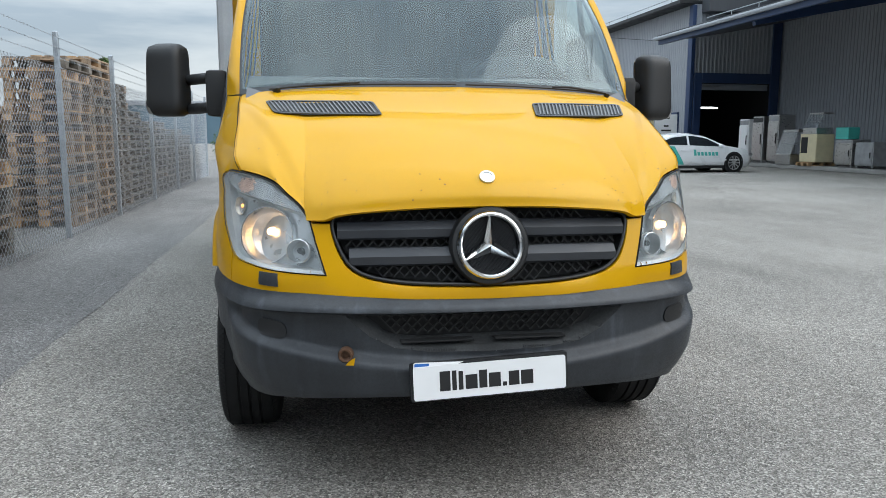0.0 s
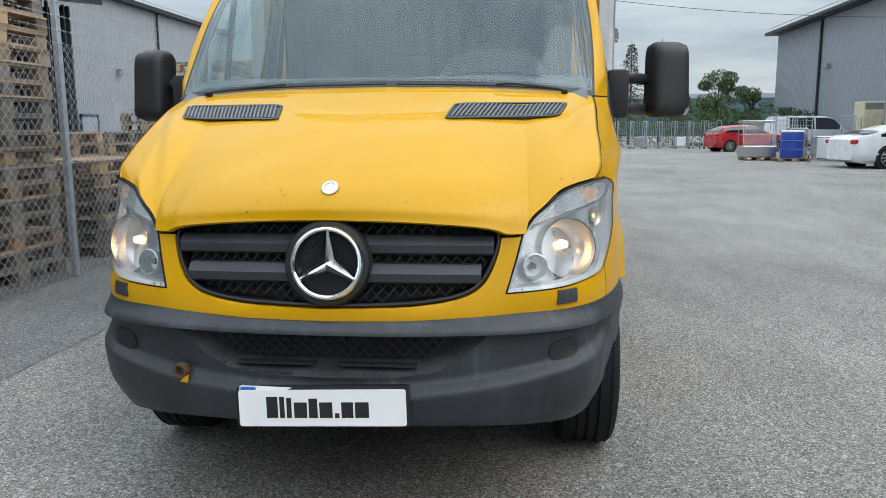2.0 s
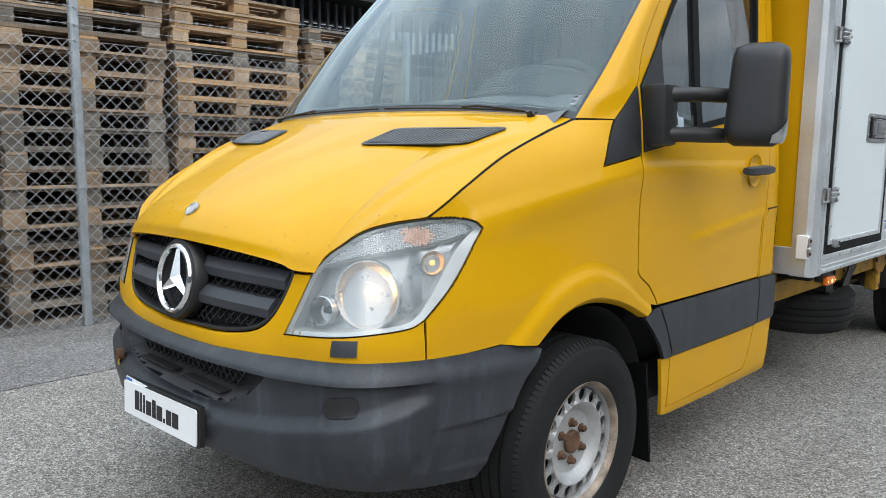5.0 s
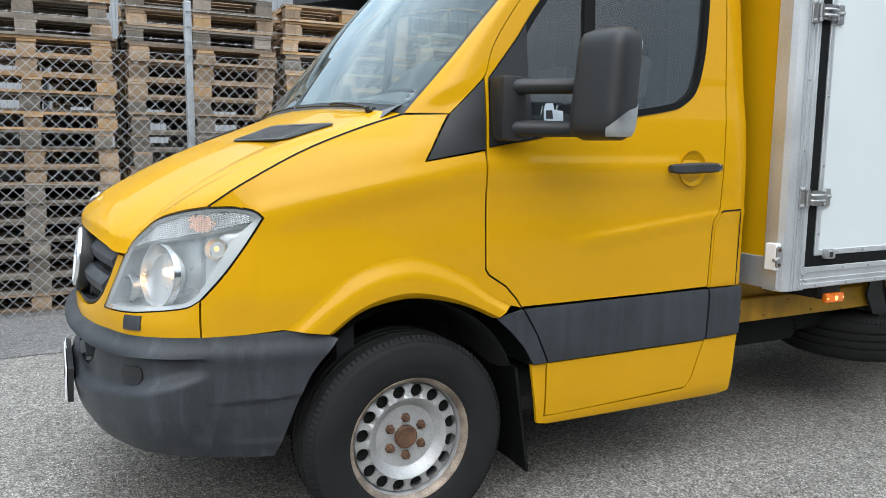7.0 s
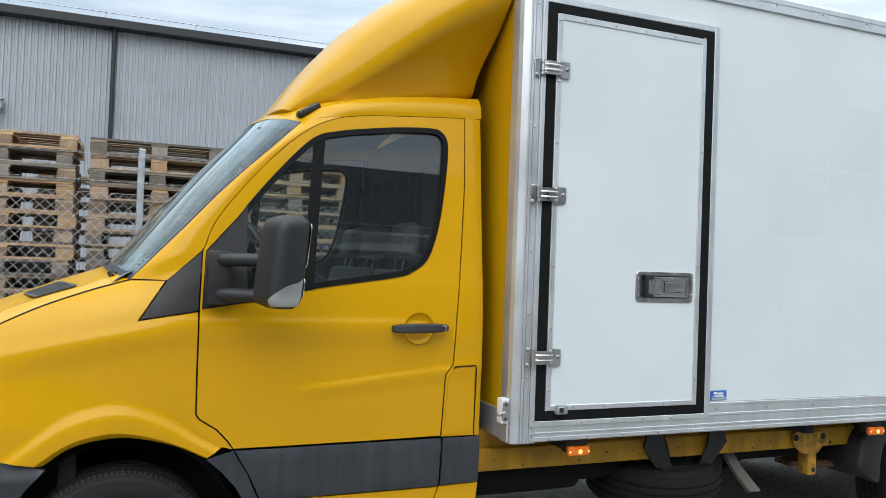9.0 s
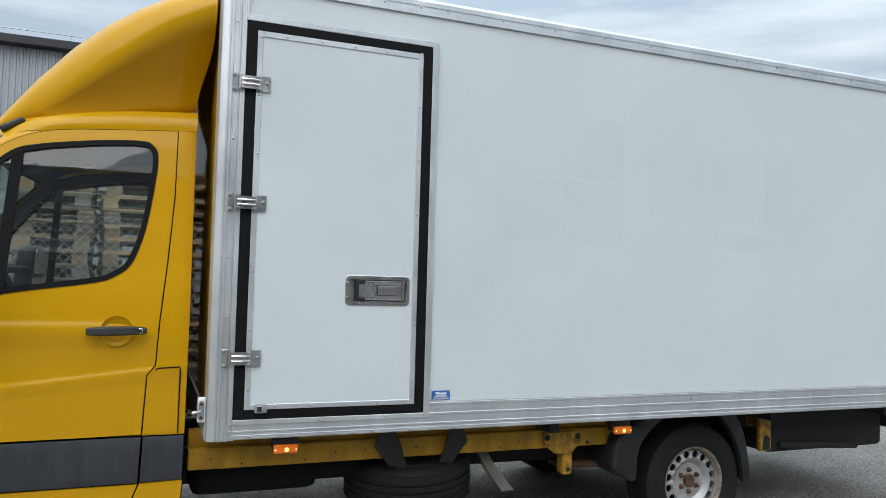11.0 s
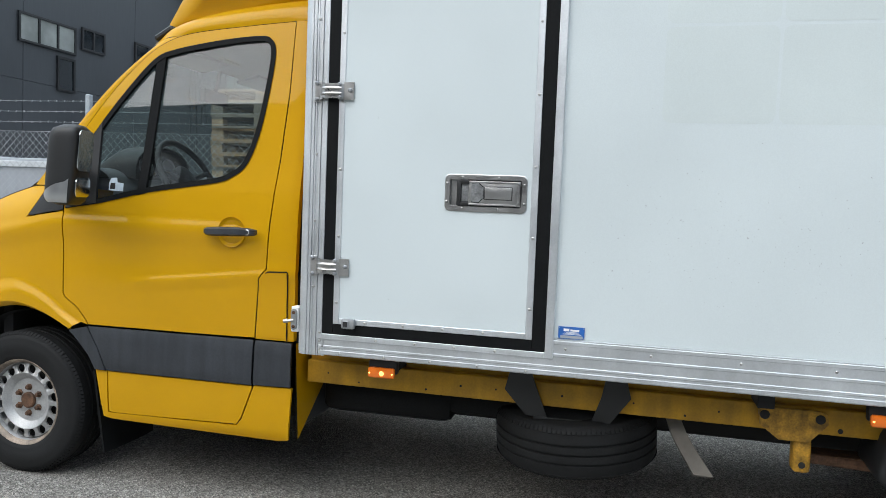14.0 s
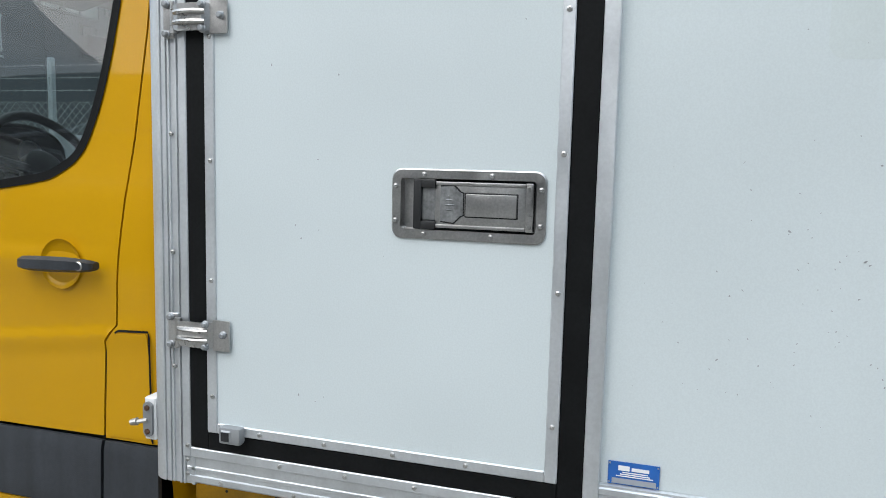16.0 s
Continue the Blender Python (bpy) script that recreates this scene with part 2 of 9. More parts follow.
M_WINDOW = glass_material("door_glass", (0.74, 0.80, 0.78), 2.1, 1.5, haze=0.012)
M_LENS = glass_material("headlamp_lens", (0.93, 0.94, 0.94), 1.5, 1.5, haze=0.09)
M_DARK_GLASS = material("dark_window_glass", (0.02, 0.025, 0.03), 0.06, var=0.1, scale=3, spec=0.9)
M_LAMP_FRAME = material("grey_lamp_frame", (0.47, 0.48, 0.48), 0.35, metal=0.35, var=0.1, scale=22)
M_FLUTE = material("clear_fluted_lens", (0.64, 0.65, 0.66), 0.16, metal=0.7, var=0.05, scale=30)
M_REFLECT = material("headlamp_reflector", (0.58, 0.59, 0.60), 0.34, metal=1.0, var=0.04, scale=30)
M_AMBER = material("amber_lens", (0.75, 0.16, 0.01), 0.2, var=0.1, scale=30, coat=0.4)
M_ORANGE_FLUTED = material("bulb_tinted_flutes", (0.70, 0.47, 0.37), 0.25, var=0.1, scale=30)
M_HEADLAMP = glow_material("lit_headlamp_bulb", (1.0, 0.56, 0.22), 9.0)
M_BOWL = material("silvered_lamp_housing", (0.50, 0.515, 0.53), 0.32, metal=0.7, var=0.06, scale=22)
M_SIDELAMP = glow_material("lit_amber_lamp", (1.0, 0.42, 0.09), 2.0)
M_AMBER_CUP = material("pale_amber_cup", (0.66, 0.58, 0.48), 0.2, metal=0.6, var=0.08, scale=30)
M_SEAT = material("grey_seat_cloth", (0.075, 0.08, 0.086), 0.9, var=0.15, scale=9, fine=0.25, fine_scale=300)
M_DASH = material("grey_dashboard", (0.13, 0.136, 0.145), 0.7, var=0.1, scale=7)
M_CURTAIN = material("dark_curtain", (0.035, 0.038, 0.042), 0.9, var=0.12, scale=6, fine=0.1)
M_WOOD = material("pallet_wood", (0.34, 0.245, 0.165), 0.85, var=0.32, scale=5, fine=0.22, fine_scale=70, random_tint=0.42, streak=0.12)
M_WOOD_PALE = material("pale_pallet_wood", (0.44, 0.28, 0.145), 0.8, var=0.2, scale=6, fine=0.15, fine_scale=70, random_tint=0.3)
M_WOOD_GREY = material("weathered_pallet_wood", (0.20, 0.175, 0.148), 0.9, var=0.3, scale=6, fine=0.2, fine_scale=70, random_tint=0.35)
M_GALV = material("galvanised_steel", (0.42, 0.46, 0.5), 0.5, metal=0.55, var=0.16, scale=12, fine=0.1)
M_WIRE = material("galvanised_wire", (0.42, 0.44, 0.46), 0.5, metal=0.6, var=0.1, scale=30)
M_PALE_BLIND = material("pale_blind_behind_glass", (0.30, 0.32, 0.31), 0.12, var=0.25, scale=1.2, spec=0.7)
M_CLAD = material("grey_metal_cladding", (0.33, 0.35, 0.375), 0.5, metal=0.15, var=0.05, scale=0.6, streak=0.06)
M_CLAD_LIGHT = material("light_grey_cladding", (0.33, 0.35, 0.38), 0.55, metal=0.1, var=0.05, scale=0.4, streak=0.05)
M_CLAD_DARK = material("anthracite_cladding", (0.055, 0.061, 0.070), 0.5, metal=0.1, var=0.08, scale=0.5, streak=0.05)
M_CLAD_BLUE = material("blue_cladding", (0.10, 0.17, 0.22), 0.5, metal=0.1, var=0.06, scale=0.3)
M_TRIM_BLUE = material("dark_blue_trim", (0.02, 0.045, 0.115), 0.45, var=0.1, scale=2)
M_TRIM_BLACK = material("black_trim", (0.014, 0.015, 0.017), 0.5, var=0.1, scale=2)
# near-black for dark parts, and painted in place of shade inside openings
M_INSIDE_DARK = material("dark_parts_and_painted_shade", (0.02, 0.02, 0.021), 0.9, var=0.2, scale=1)
M_CONCRETE = material("concrete", (0.27, 0.265, 0.255), 0.85, var=0.15, scale=2, fine=0.12)
M_BARK = material("bark", (0.09, 0.07, 0.05), 0.9, var=0.3, scale=8)
M_LEAF = material("green_leaves", (0.062, 0.105, 0.026), 0.6, random_tint=0.45, var=0.2, scale=2)
M_LEAF_DARK = material("dark_conifer_needles", (0.022, 0.042, 0.022), 0.7, random_tint=0.4, var=0.2, scale=2)
M_CREAM = material("cream_enamel", (0.62, 0.55, 0.36), 0.4, var=0.06, scale=5)
M_BLUE_DRUM = material("blue_drum_plastic", (0.02, 0.06, 0.33), 0.4, var=0.1, scale=6)
M_GREY_STEEL = material("grey_steel", (0.34, 0.35, 0.36), 0.45, metal=0.5, var=0.15, scale=5)


# ---------------------------------------------------------------- mesh helpers
def part(name, bm, mat, parent=None, label="", sharp=32, both=None):
    """Links a bmesh as one mesh object, under a thing or a part."""
    me = bpy.data.meshes.new(name)
    bm.normal_update()
    bm.to_mesh(me)
    bm.free()
    for m in (mat if isinstance(mat, (list, tuple)) else [mat]):
        me.materials.append(m)
    if sharp:
        me.polygons.foreach_set("use_smooth", [True] * len(me.polygons))
        me.set_sharp_from_angle(angle=radians(sharp))
    ob = new(name, me)
    if parent is not None:
        ob.parent = parent
        if parent.parent is None:
            ob.matrix_parent_inverse = parent.matrix_basis.inverted()
    if label:
        ob["label"] = label
    return ob


def thing(name, place, label, category, group="", kind="", turn=0.0):
    ob = new(name)
    ob.empty_display_size = 0.2
    ob.matrix_basis = pose(*place, 0, 0, turn)
    return tagged(ob, label, category, group, kind)


def face(bm, verts, mat_index=0):
    try:
        f = bm.faces.new(verts)
        f.material_index = mat_index
        return f
    except ValueError:
        return None


def add_box(bm, lo, hi, bevel=0.0, m=None, segs=1, mat_index=0):
    lo, hi = Vector(lo), Vector(hi)
    vs = [bm.verts.new((x, y, z)) for x in (lo.x, hi.x) for y in (lo.y, hi.y) for z in (lo.z, hi.z)]
    fs = [face(bm, [vs[i] for i in q], mat_index) for q in ((0, 1, 3, 2), (4, 6, 7, 5), (0, 4, 5, 1), (2, 3, 7, 6), (0, 2, 6, 4), (1, 5, 7, 3))]
    if bevel:
        es = list({e for f in fs for e in f.edges})
        got = bmesh.ops.bevel(bm, geom=es, offset=bevel, segments=segs, affect="EDGES", profile=0.6, material=-1)
        vs = list({v for f in got["faces"] for v in f.verts} | {v for f in fs if f.is_valid for v in f.verts})
    if m is not None:
        for v in vs:
            v.co = m @ v.co
    return vs


def add_rod(bm, a, b, r, seg=8, r2=None, mat_index=0):
    a, b = Vector(a), Vector(b)
    way = (b - a).normalized()
    side = way.orthogonal().normalized()
    up = way.cross(side)
    r2 = r if r2 is None else r2
    rings = []
    for c, rad in ((a, r), (b, r2)):
        rings.append([bm.verts.new(c + rad * (math.cos(2 * math.pi * i / seg) * side + math.sin(2 * math.pi * i / seg) * up)) for i in range(seg)])
    for i in range(seg):
        j = (i + 1) % seg
        face(bm, (rings[0][i], rings[0][j], rings[1][j], rings[1][i]), mat_index)
    face(bm, rings[0][::-1], mat_index)
    face(bm, rings[1], mat_index)


def add_tube(bm, pts, r, seg=8, closed=False, mat_index=0):
    """A round bar along a line of points; r may be one radius or one for each point."""
    pts = [Vector(p) for p in pts]
    n = len(pts)
    rs = r if isinstance(r, (list, tuple)) else [r] * n
    rings, side = [], None
    for i, p in enumerate(pts):
        a = pts[i - 1] if i or closed else p
        b = pts[(i + 1) % n] if i < n - 1 or closed else p
        way = (b - a).normalized()
        side = way.orthogonal().normalized() if side is None else (side - way * side.dot(way)).normalized()
        up = way.cross(side)
        rings.append([bm.verts.new(p + rs[i] * (math.cos(2 * math.pi * k / seg) * side + math.sin(2 * math.pi * k / seg) * up)) for k in range(seg)])
    for i in range(n if closed else n - 1):
        for k in range(seg):
            l = (k + 1) % seg
            face(bm, (rings[i][k], rings[i][l], rings[(i + 1) % n][l], rings[(i + 1) % n][k]), mat_index)
    if not closed:
        face(bm, rings[0][::-1], mat_index)
        face(bm, rings[-1], mat_index)


def add_lathe(bm, profile, m, seg=32, mat_index=0, caps=False):
    """Turns a profile of (radius, height) round the z axis of m."""
    rings = []
    for r, h in profile:
        rings.append([bm.verts.new(m @ Vector((r * math.cos(2 * math.pi * i / seg), r * math.sin(2 * math.pi * i / seg), h))) for i in range(seg)])
    for a, b in zip(rings, rings[1:]):
        for i in range(seg):
            j = (i + 1) % seg
            face(bm, (a[i], a[j], b[j], b[i]), mat_index)
    if caps:
        face(bm, rings[0][::-1], mat_index)
        face(bm, rings[-1], mat_index)


def add_grid(bm, fn, nu, nv, flip=False, mat_index=0):
    vs = [[bm.verts.new(fn(i / nu, j / nv)) for j in range(nv + 1)] for i in range(nu + 1)]
    for i in range(nu):
        for j in range(nv):
            q = (vs[i][j], vs[i + 1][j], vs[i + 1][j + 1], vs[i][j + 1])
            face(bm, q[::-1] if flip else q, mat_index)
    return vs


def spline(pts, n=24):
    """A smooth line through the points, evenly stepped between them."""
    p = [np.array(q, float) for q in pts]
    p = [2 * p[0] - p[1]] + p + [2 * p[-1] - p[-2]]
    segs = len(p) - 3
    out = []
    for k in range(n + 1):
        t = k / n * segs
        i = min(int(t), segs - 1)
        t -= i
        a, b, c, d = p[i:i + 4]
        out.append(0.5 * (2 * b + (c - a) * t + (2 * a - 5 * b + 4 * c - d) * t * t + (3 * b - a - 3 * c + d) * t ** 3))
    return out


def chain(*lines):
    """Joins lines end to end into one outline."""
    out = []
    for line in lines:
        for q in line:
            q = (float(q[0]), float(q[1]))
            if not out or math.dist(out[-1], q) > 1e-4:
                out.append(q)
    if math.dist(out[0], out[-1]) < 1e-4:
        out.pop()
    return out


def inset(poly, g):
    """The outline drawn in by g."""
    n = len(poly)
    area = sum(poly[i][0] * poly[(i + 1) % n][1] - poly[(i + 1) % n][0] * poly[i][1] for i in range(n))
    sign = 1 if area > 0 else -1
    out = []
    for i in range(n):
        a, b, c = poly[i - 1], poly[i], poly[(i + 1) % n]
        n1 = np.array((-(b[1] - a[1]), b[0] - a[0])) * sign
        n2 = np.array((-(c[1] - b[1]), c[0] - b[0])) * sign
        n1, n2 = n1 / max(1e-9, np.linalg.norm(n1)), n2 / max(1e-9, np.linalg.norm(n2))
        mid = n1 + n2
        mid = mid / max(0.5, float(mid @ mid)) * 2 if mid @ mid > 1e-6 else n1
        out.append((b[0] + g * mid[0], b[1] + g * mid[1]))
    return out


def cut_cell(poly, lo, hi):
    for axis in (0, 1):
        for bound, sgn in ((lo[axis], 1), (hi[axis], -1)):
            got = []
            for i in range(len(poly)):
                a, b = poly[i - 1], poly[i]
                da, db = sgn * (a[axis] - bound), sgn * (b[axis] - bound)
                if (da >= 0) != (db >= 0):
                    t = da / (da - db)
                    q = [a[0] + t * (b[0] - a[0]), a[1] + t * (b[1] - a[1])]
                    q[axis] = bound
                    got.append(tuple(q))
                if db >= 0:
                    got.append(b)
            poly = got
            if len(poly) < 3:
                return []
    return poly


def add_panel(bm, poly, fn, cell=0.035, rim=0.014, mat_index=0, flip=False):
    """A sheet with the outline poly on the surface fn(u, v, off), with its edge folded inwards by rim."""
    us, vs_ = [q[0] for q in poly], [q[1] for q in poly]
    u0, v0 = min(us) - 1e-3, min(vs_) - 1.3e-3
    nu, nv = int((max(us) - u0) / cell) + 1, int((max(vs_) - v0) / cell) + 1
    n = len(poly)
    edge_cells = set()
    for i in range(n):
        a, b = poly[i - 1], poly[i]
        steps = max(1, int(math.dist(a, b) / (cell * 0.08)))
        for k in range(steps + 1):
            u, v = a[0] + (b[0] - a[0]) * k / steps, a[1] + (b[1] - a[1]) * k / steps
            edge_cells.add((int((u - u0) / cell), int((v - v0) / cell)))
    made, verts = {}, {}

    def vert(q):
        key = (round(q[0], 5), round(q[1], 5))
        if key not in made:
            made[key] = bm.verts.new(fn(key[0], key[1], 0.0))
            verts[made[key]] = key
        return made[key]

    faces_made = []
    for i in range(nu):
        lo_u, hi_u = u0 + i * cell, u0 + (i + 1) * cell
        mid = lo_u + cell / 2
        crossings = sorted(poly[k - 1][1] + (mid - poly[k - 1][0]) / (poly[k][0] - poly[k - 1][0]) * (poly[k][1] - poly[k - 1][1])
                           for k in range(n) if (poly[k - 1][0] > mid) != (poly[k][0] > mid))
        for j in range(nv):
            lo_v, hi_v = v0 + j * cell, v0 + (j + 1) * cell
            if (i, j) in edge_cells:
                piece = cut_cell(list(poly), (lo_u, lo_v), (hi_u, hi_v))
            elif sum(c > lo_v + cell / 2 for c in crossings) % 2:
                piece = [(lo_u, lo_v), (hi_u, lo_v), (hi_u, hi_v), (lo_u, hi_v)]
            else:
                continue
            rings, ring = [], []
            for q in piece:
                w = vert(q)
                if ring and w is ring[-1]:
                    continue
                if w in ring:
                    k = ring.index(w)
                    rings.append(ring[k:])
                    ring = ring[:k]
                ring.append(w)
            rings.append(ring)
            for ring in rings:
                if len(ring) < 3:
                    continue
                ks = [verts[w] for w in ring]
                ar = sum(ks[k - 1][0] * ks[k][1] - ks[k][0] * ks[k - 1][1] for k in range(len(ks)))
                if abs(ar) < 1e-9:
                    continue
                if (ar < 0) != flip:
                    ring.reverse()
                f = face(bm, ring, mat_index)
                if f:
                    faces_made.append(f)
    if rim:
        low = {}
        for f in faces_made:
            for lp in f.loops:
                if len(lp.edge.link_faces) == 1:
                    a, b = lp.vert, lp.link_loop_next.vert
                    for w in (a, b):
                        if w not in low:
                            low[w] = bm.verts.new(fn(verts[w][0], verts[w][1], -rim))
                    face(bm, (b, a, low[a], low[b]), mat_index)
    return faces_made


def add_prism(bm, poly, m, depth, mat_index=0):
    """A plate with the outline poly in the xy plane of m, from z 0 to depth."""
    a = [bm.verts.new(m @ Vector((x, y, 0))) for x, y in poly]
    b = [bm.verts.new(m @ Vector((x, y, depth))) for x, y in poly]
    face(bm, a[::-1], mat_index)
    face(bm, b, mat_index)
    for i in range(len(poly)):
        j = (i + 1) % len(poly)
        face(bm, (a[i], a[j], b[j], b[i]), mat_index)


def round_rect(w, h, r, n=5):
    out = []
    for cx, cy, s in ((w / 2 - r, h / 2 - r, 0), (-w / 2 + r, h / 2 - r, 90), (-w / 2 + r, -h / 2 + r, 180), (w / 2 - r, -h / 2 + r, 270)):
        for k in range(n + 1):
            a = radians(s + 90 * k / n)
            out.append((cx + r * math.cos(a), cy + r * math.sin(a)))
    return out


# Frames of sight for flat things: local x, y on a plane, z out of it.
def plane_at(origin, xdir, ydir):
    x, y = Vector(xdir).normalized(), Vector(ydir).normalized()
    z = x.cross(y)
    return Matrix(((x.x, y.x, z.x, origin[0]), (x.y, y.y, z.y, origin[1]), (x.z, y.z, z.z, origin[2]), (0, 0, 0, 1)))


# ---------------------------------------------------------------- ground
bm = bmesh.new()
add_grid(bm, lambda u, v: Vector((-400 + 800 * u, -300 + 900 * v, 0)), 20, 20)
ground = tagged(part("ground", bm, M_ASPHALT, sharp=0), "worn pale grey asphalt yard with exposed stone chips", "ground", kind="structure")
bm = bmesh.new()
seam = spline([(-2.17, -20), (-2.17, -10), (-2.17, 0), (-2.13, 10), (-2.2, 20), (-2.2, 30), (-2.25, 40), (-2.3, 50)], 240)
rng = random.Random(3)
left_edge = [bm.verts.new((-5.6, q[1], 0.004)) for q in seam]
right_edge = [bm.verts.new((q[0] + rng.uniform(-0.012, 0.012), q[1], 0.004)) for q in seam]
for i in range(len(seam) - 1):
    face(bm, (left_edge[i], right_edge[i], right_edge[i + 1], left_edge[i + 1]))
tagged(part("pavement", bm, M_ASPHALT_OLD, sharp=0), "darker old asphalt strip along the fence", "pavement", kind="structure")

# ---------------------------------------------------------------- box truck: body surface
# The nose and flank in plan, from the middle of the front round the corner to the back of the cab (x to its left, y to its rear).
PLAN = spline([(-0.25, 0.055), (0.0, 0.045), (0.25, 0.055), (0.45, 0.085), (0.60, 0.115), (0.73, 0.168), (0.815, 0.255), (0.872, 0.36),
               (0.915, 0.48), (0.942, 0.60), (0.958, 0.75), (0.972, 1.0), (0.980, 1.4), (0.985, 1.9), (0.982, 2.5)], 700)
PLAN = np.array([q for q in PLAN if q[0] >= 0])
PLAN[0] = (0, 0.045)
PLAN_S = np.concatenate([[0], np.cumsum(np.linalg.norm(np.diff(PLAN, axis=0), axis=1))])
PLAN_T = np.gradient(PLAN, PLAN_S, axis=0)


def s_x(x):
    return float(np.interp(x, PLAN[:400, 0], PLAN_S[:400]))


def s_y(y):
    k = int(np.argmax(PLAN[:, 0] > 0.6))
    return float(np.interp(y, PLAN[k:, 1], PLAN_S[k:]))


TUMBLE = ((0.30, 0.05), (0.34, 0.012), (0.42, 0.004), (0.58, 0.0), (1.22, 0.0), (1.34, 0.006), (1.44, 0.016), (1.57, 0.038), (1.80, 0.066),
          (2.12, 0.104), (2.22, 0.118), (2.30, 0.142), (2.36, 0.19))
HOOD_Y = (0.30, 0.365, 0.48, 0.65, 0.835, 1.00, 1.137, 1.26)
HOOD_Z = (1.11, 1.148, 1.225, 1.312, 1.386, 1.439, 1.442, 1.60)
HOOD_IN = (0.0, 0.0, 0.035, 0.065, 0.078, 0.09, 0.022, 0.0)


def smoothstep(a, b, x):
    t = min(1.0, max(0.0, (x - a) / (b - a)))
    return t * t * (3 - 2 * t)


def body(s, z, off=0.0):
    x, y = np.interp(s, PLAN_S, PLAN[:, 0]), np.interp(s, PLAN_S, PLAN[:, 1])
    tx, ty = np.interp(s, PLAN_S, PLAN_T[:, 0]), np.interp(s, PLAN_S, PLAN_T[:, 1])
    nrm = math.hypot(tx, ty)
    nx, ny = ty / nrm, -tx / nrm
    front = 1 - smoothstep(0.20, 0.45, y) if x > 0.5 else 1.0
    d = off - front * 0.30 * max(0.0, z - 0.80)
    d -= (1 - front) * np.interp(z, [q[0] for q in TUMBLE], [q[1] for q in TUMBLE])
    # the wings lean in towards the bonnet beside the headlamps
    d -= (1 - front) * 0.030 * smoothstep(0.85, 1.15, z) * (1 - smoothstep(0.55, 1.05, y))
    if y > 0.30 and y < 1.26 and x > 0.6:
        zh, k = np.interp(y, HOOD_Y, HOOD_Z), np.interp(y, HOOD_Y, HOOD_IN)
        t = max(0.0, (z - zh + 0.22) / 0.22)
        d -= (1 - front) * k * min(1.2, t) ** 2.2
    if y > 0.5:
        # shoulder line and the shallow hollow under it, and the swage along the door
        line = 1.13 + 0.20 * (y - 0.5) if y < 1.2 else 1.27
        fade = (1 - front) * (1 - smoothstep(2.15, 2.42, y))
        d += fade * (0.008 * smoothstep(line + 0.05, line, z) * smoothstep(line - 0.10, line, z) - 0.004 * math.exp(-((z - line + 0.16) / 0.10) ** 2))
        if y > 1.55:
            sw = 1.008 + 0.112 * (y - 1.55)
            d += 0.007 * smoothstep(1.55, 1.80, y) * smoothstep(sw + 0.003, sw - 0.007, z) * smoothstep(sw - 0.075, sw - 0.012, z)
    return Vector((x + nx * d, y + ny * d, z))


def body_side(side, extra=None):
    def fn(s, z, off=0.0):
        p = body(s, z, off + (extra(s, z) if extra else 0.0))
        return Vector((side * p.x, p.y, p.z))
    return fn


def ys(pts, n=0):
    line = [(s_y(y), z) for y, z in pts]
    return spline(line, n) if n else line


def xs(pts, n=0):
    line = [(s_x(x), z) for x, z in pts]
    return spline(line, n) if n else line


truck = thing("box_truck", (0, 3.6, 0), "yellow light delivery truck with white insulated box body, headlights lit", "truck")
BOTH = (1, -1)

# outlines shared by neighbouring panels, as (y, z) on the flank or (x, z) on the nose
L_HEAD_BOTTOM = xs([(0.54, 0.812), (0.66, 0.818), (0.76, 0.828)]) + ys([(0.30, 0.845), (0.345, 0.868)])
L_HEAD_REAR = ys([(0.345, 0.868), (0.41, 0.945), (0.47, 1.03), (0.525, 1.115)], 12)
L_HEAD_TOP = ys([(0.525, 1.115), (0.50, 1.135), (0.44, 1.146), (0.365, 1.144)], 8)
L_HEAD_HOOD = [(s_y(0.365), 1.144), (0.865, 1.123), (0.765, 1.096), (0.705, 1.068), (0.652, 1.035), (s_x(0.603), 0.985)]
L_HEAD_IN = xs([(0.603, 0.985), (0.58, 0.92), (0.54, 0.812)])
L_HOOD_LINE = ys([(0.365, 1.148), (0.48, 1.225), (0.65, 1.312), (0.835, 1.386), (1.00, 1.439)], 20)
L_SEAM_TOP = ys([(1.00, 1.439), (1.137, 1.442)])
L_TRI = ys([(1.137, 1.442), (1.043, 1.288), (1.258, 1.325)])
L_DOOR_FRONT = ys([(1.258, 1.325), (1.262, 0.925), (1.275, 0.905), (1.343, 0.861), (1.385, 0.815), (1.412, 0.777)])
L_FLARE_OUT = ys([(0.59, 0.774), (0.69, 0.856), (0.815, 0.943), (0.995, 0.98), (1.171, 0.918), (1.281, 0.835), (1.36, 0.79)], 30)
L_ARCH = ys([(0.738, 0.752), (0.818, 0.808), (0.91, 0.836), (1.024, 0.842), (1.176, 0.808), (1.30, 0.752)], 30)

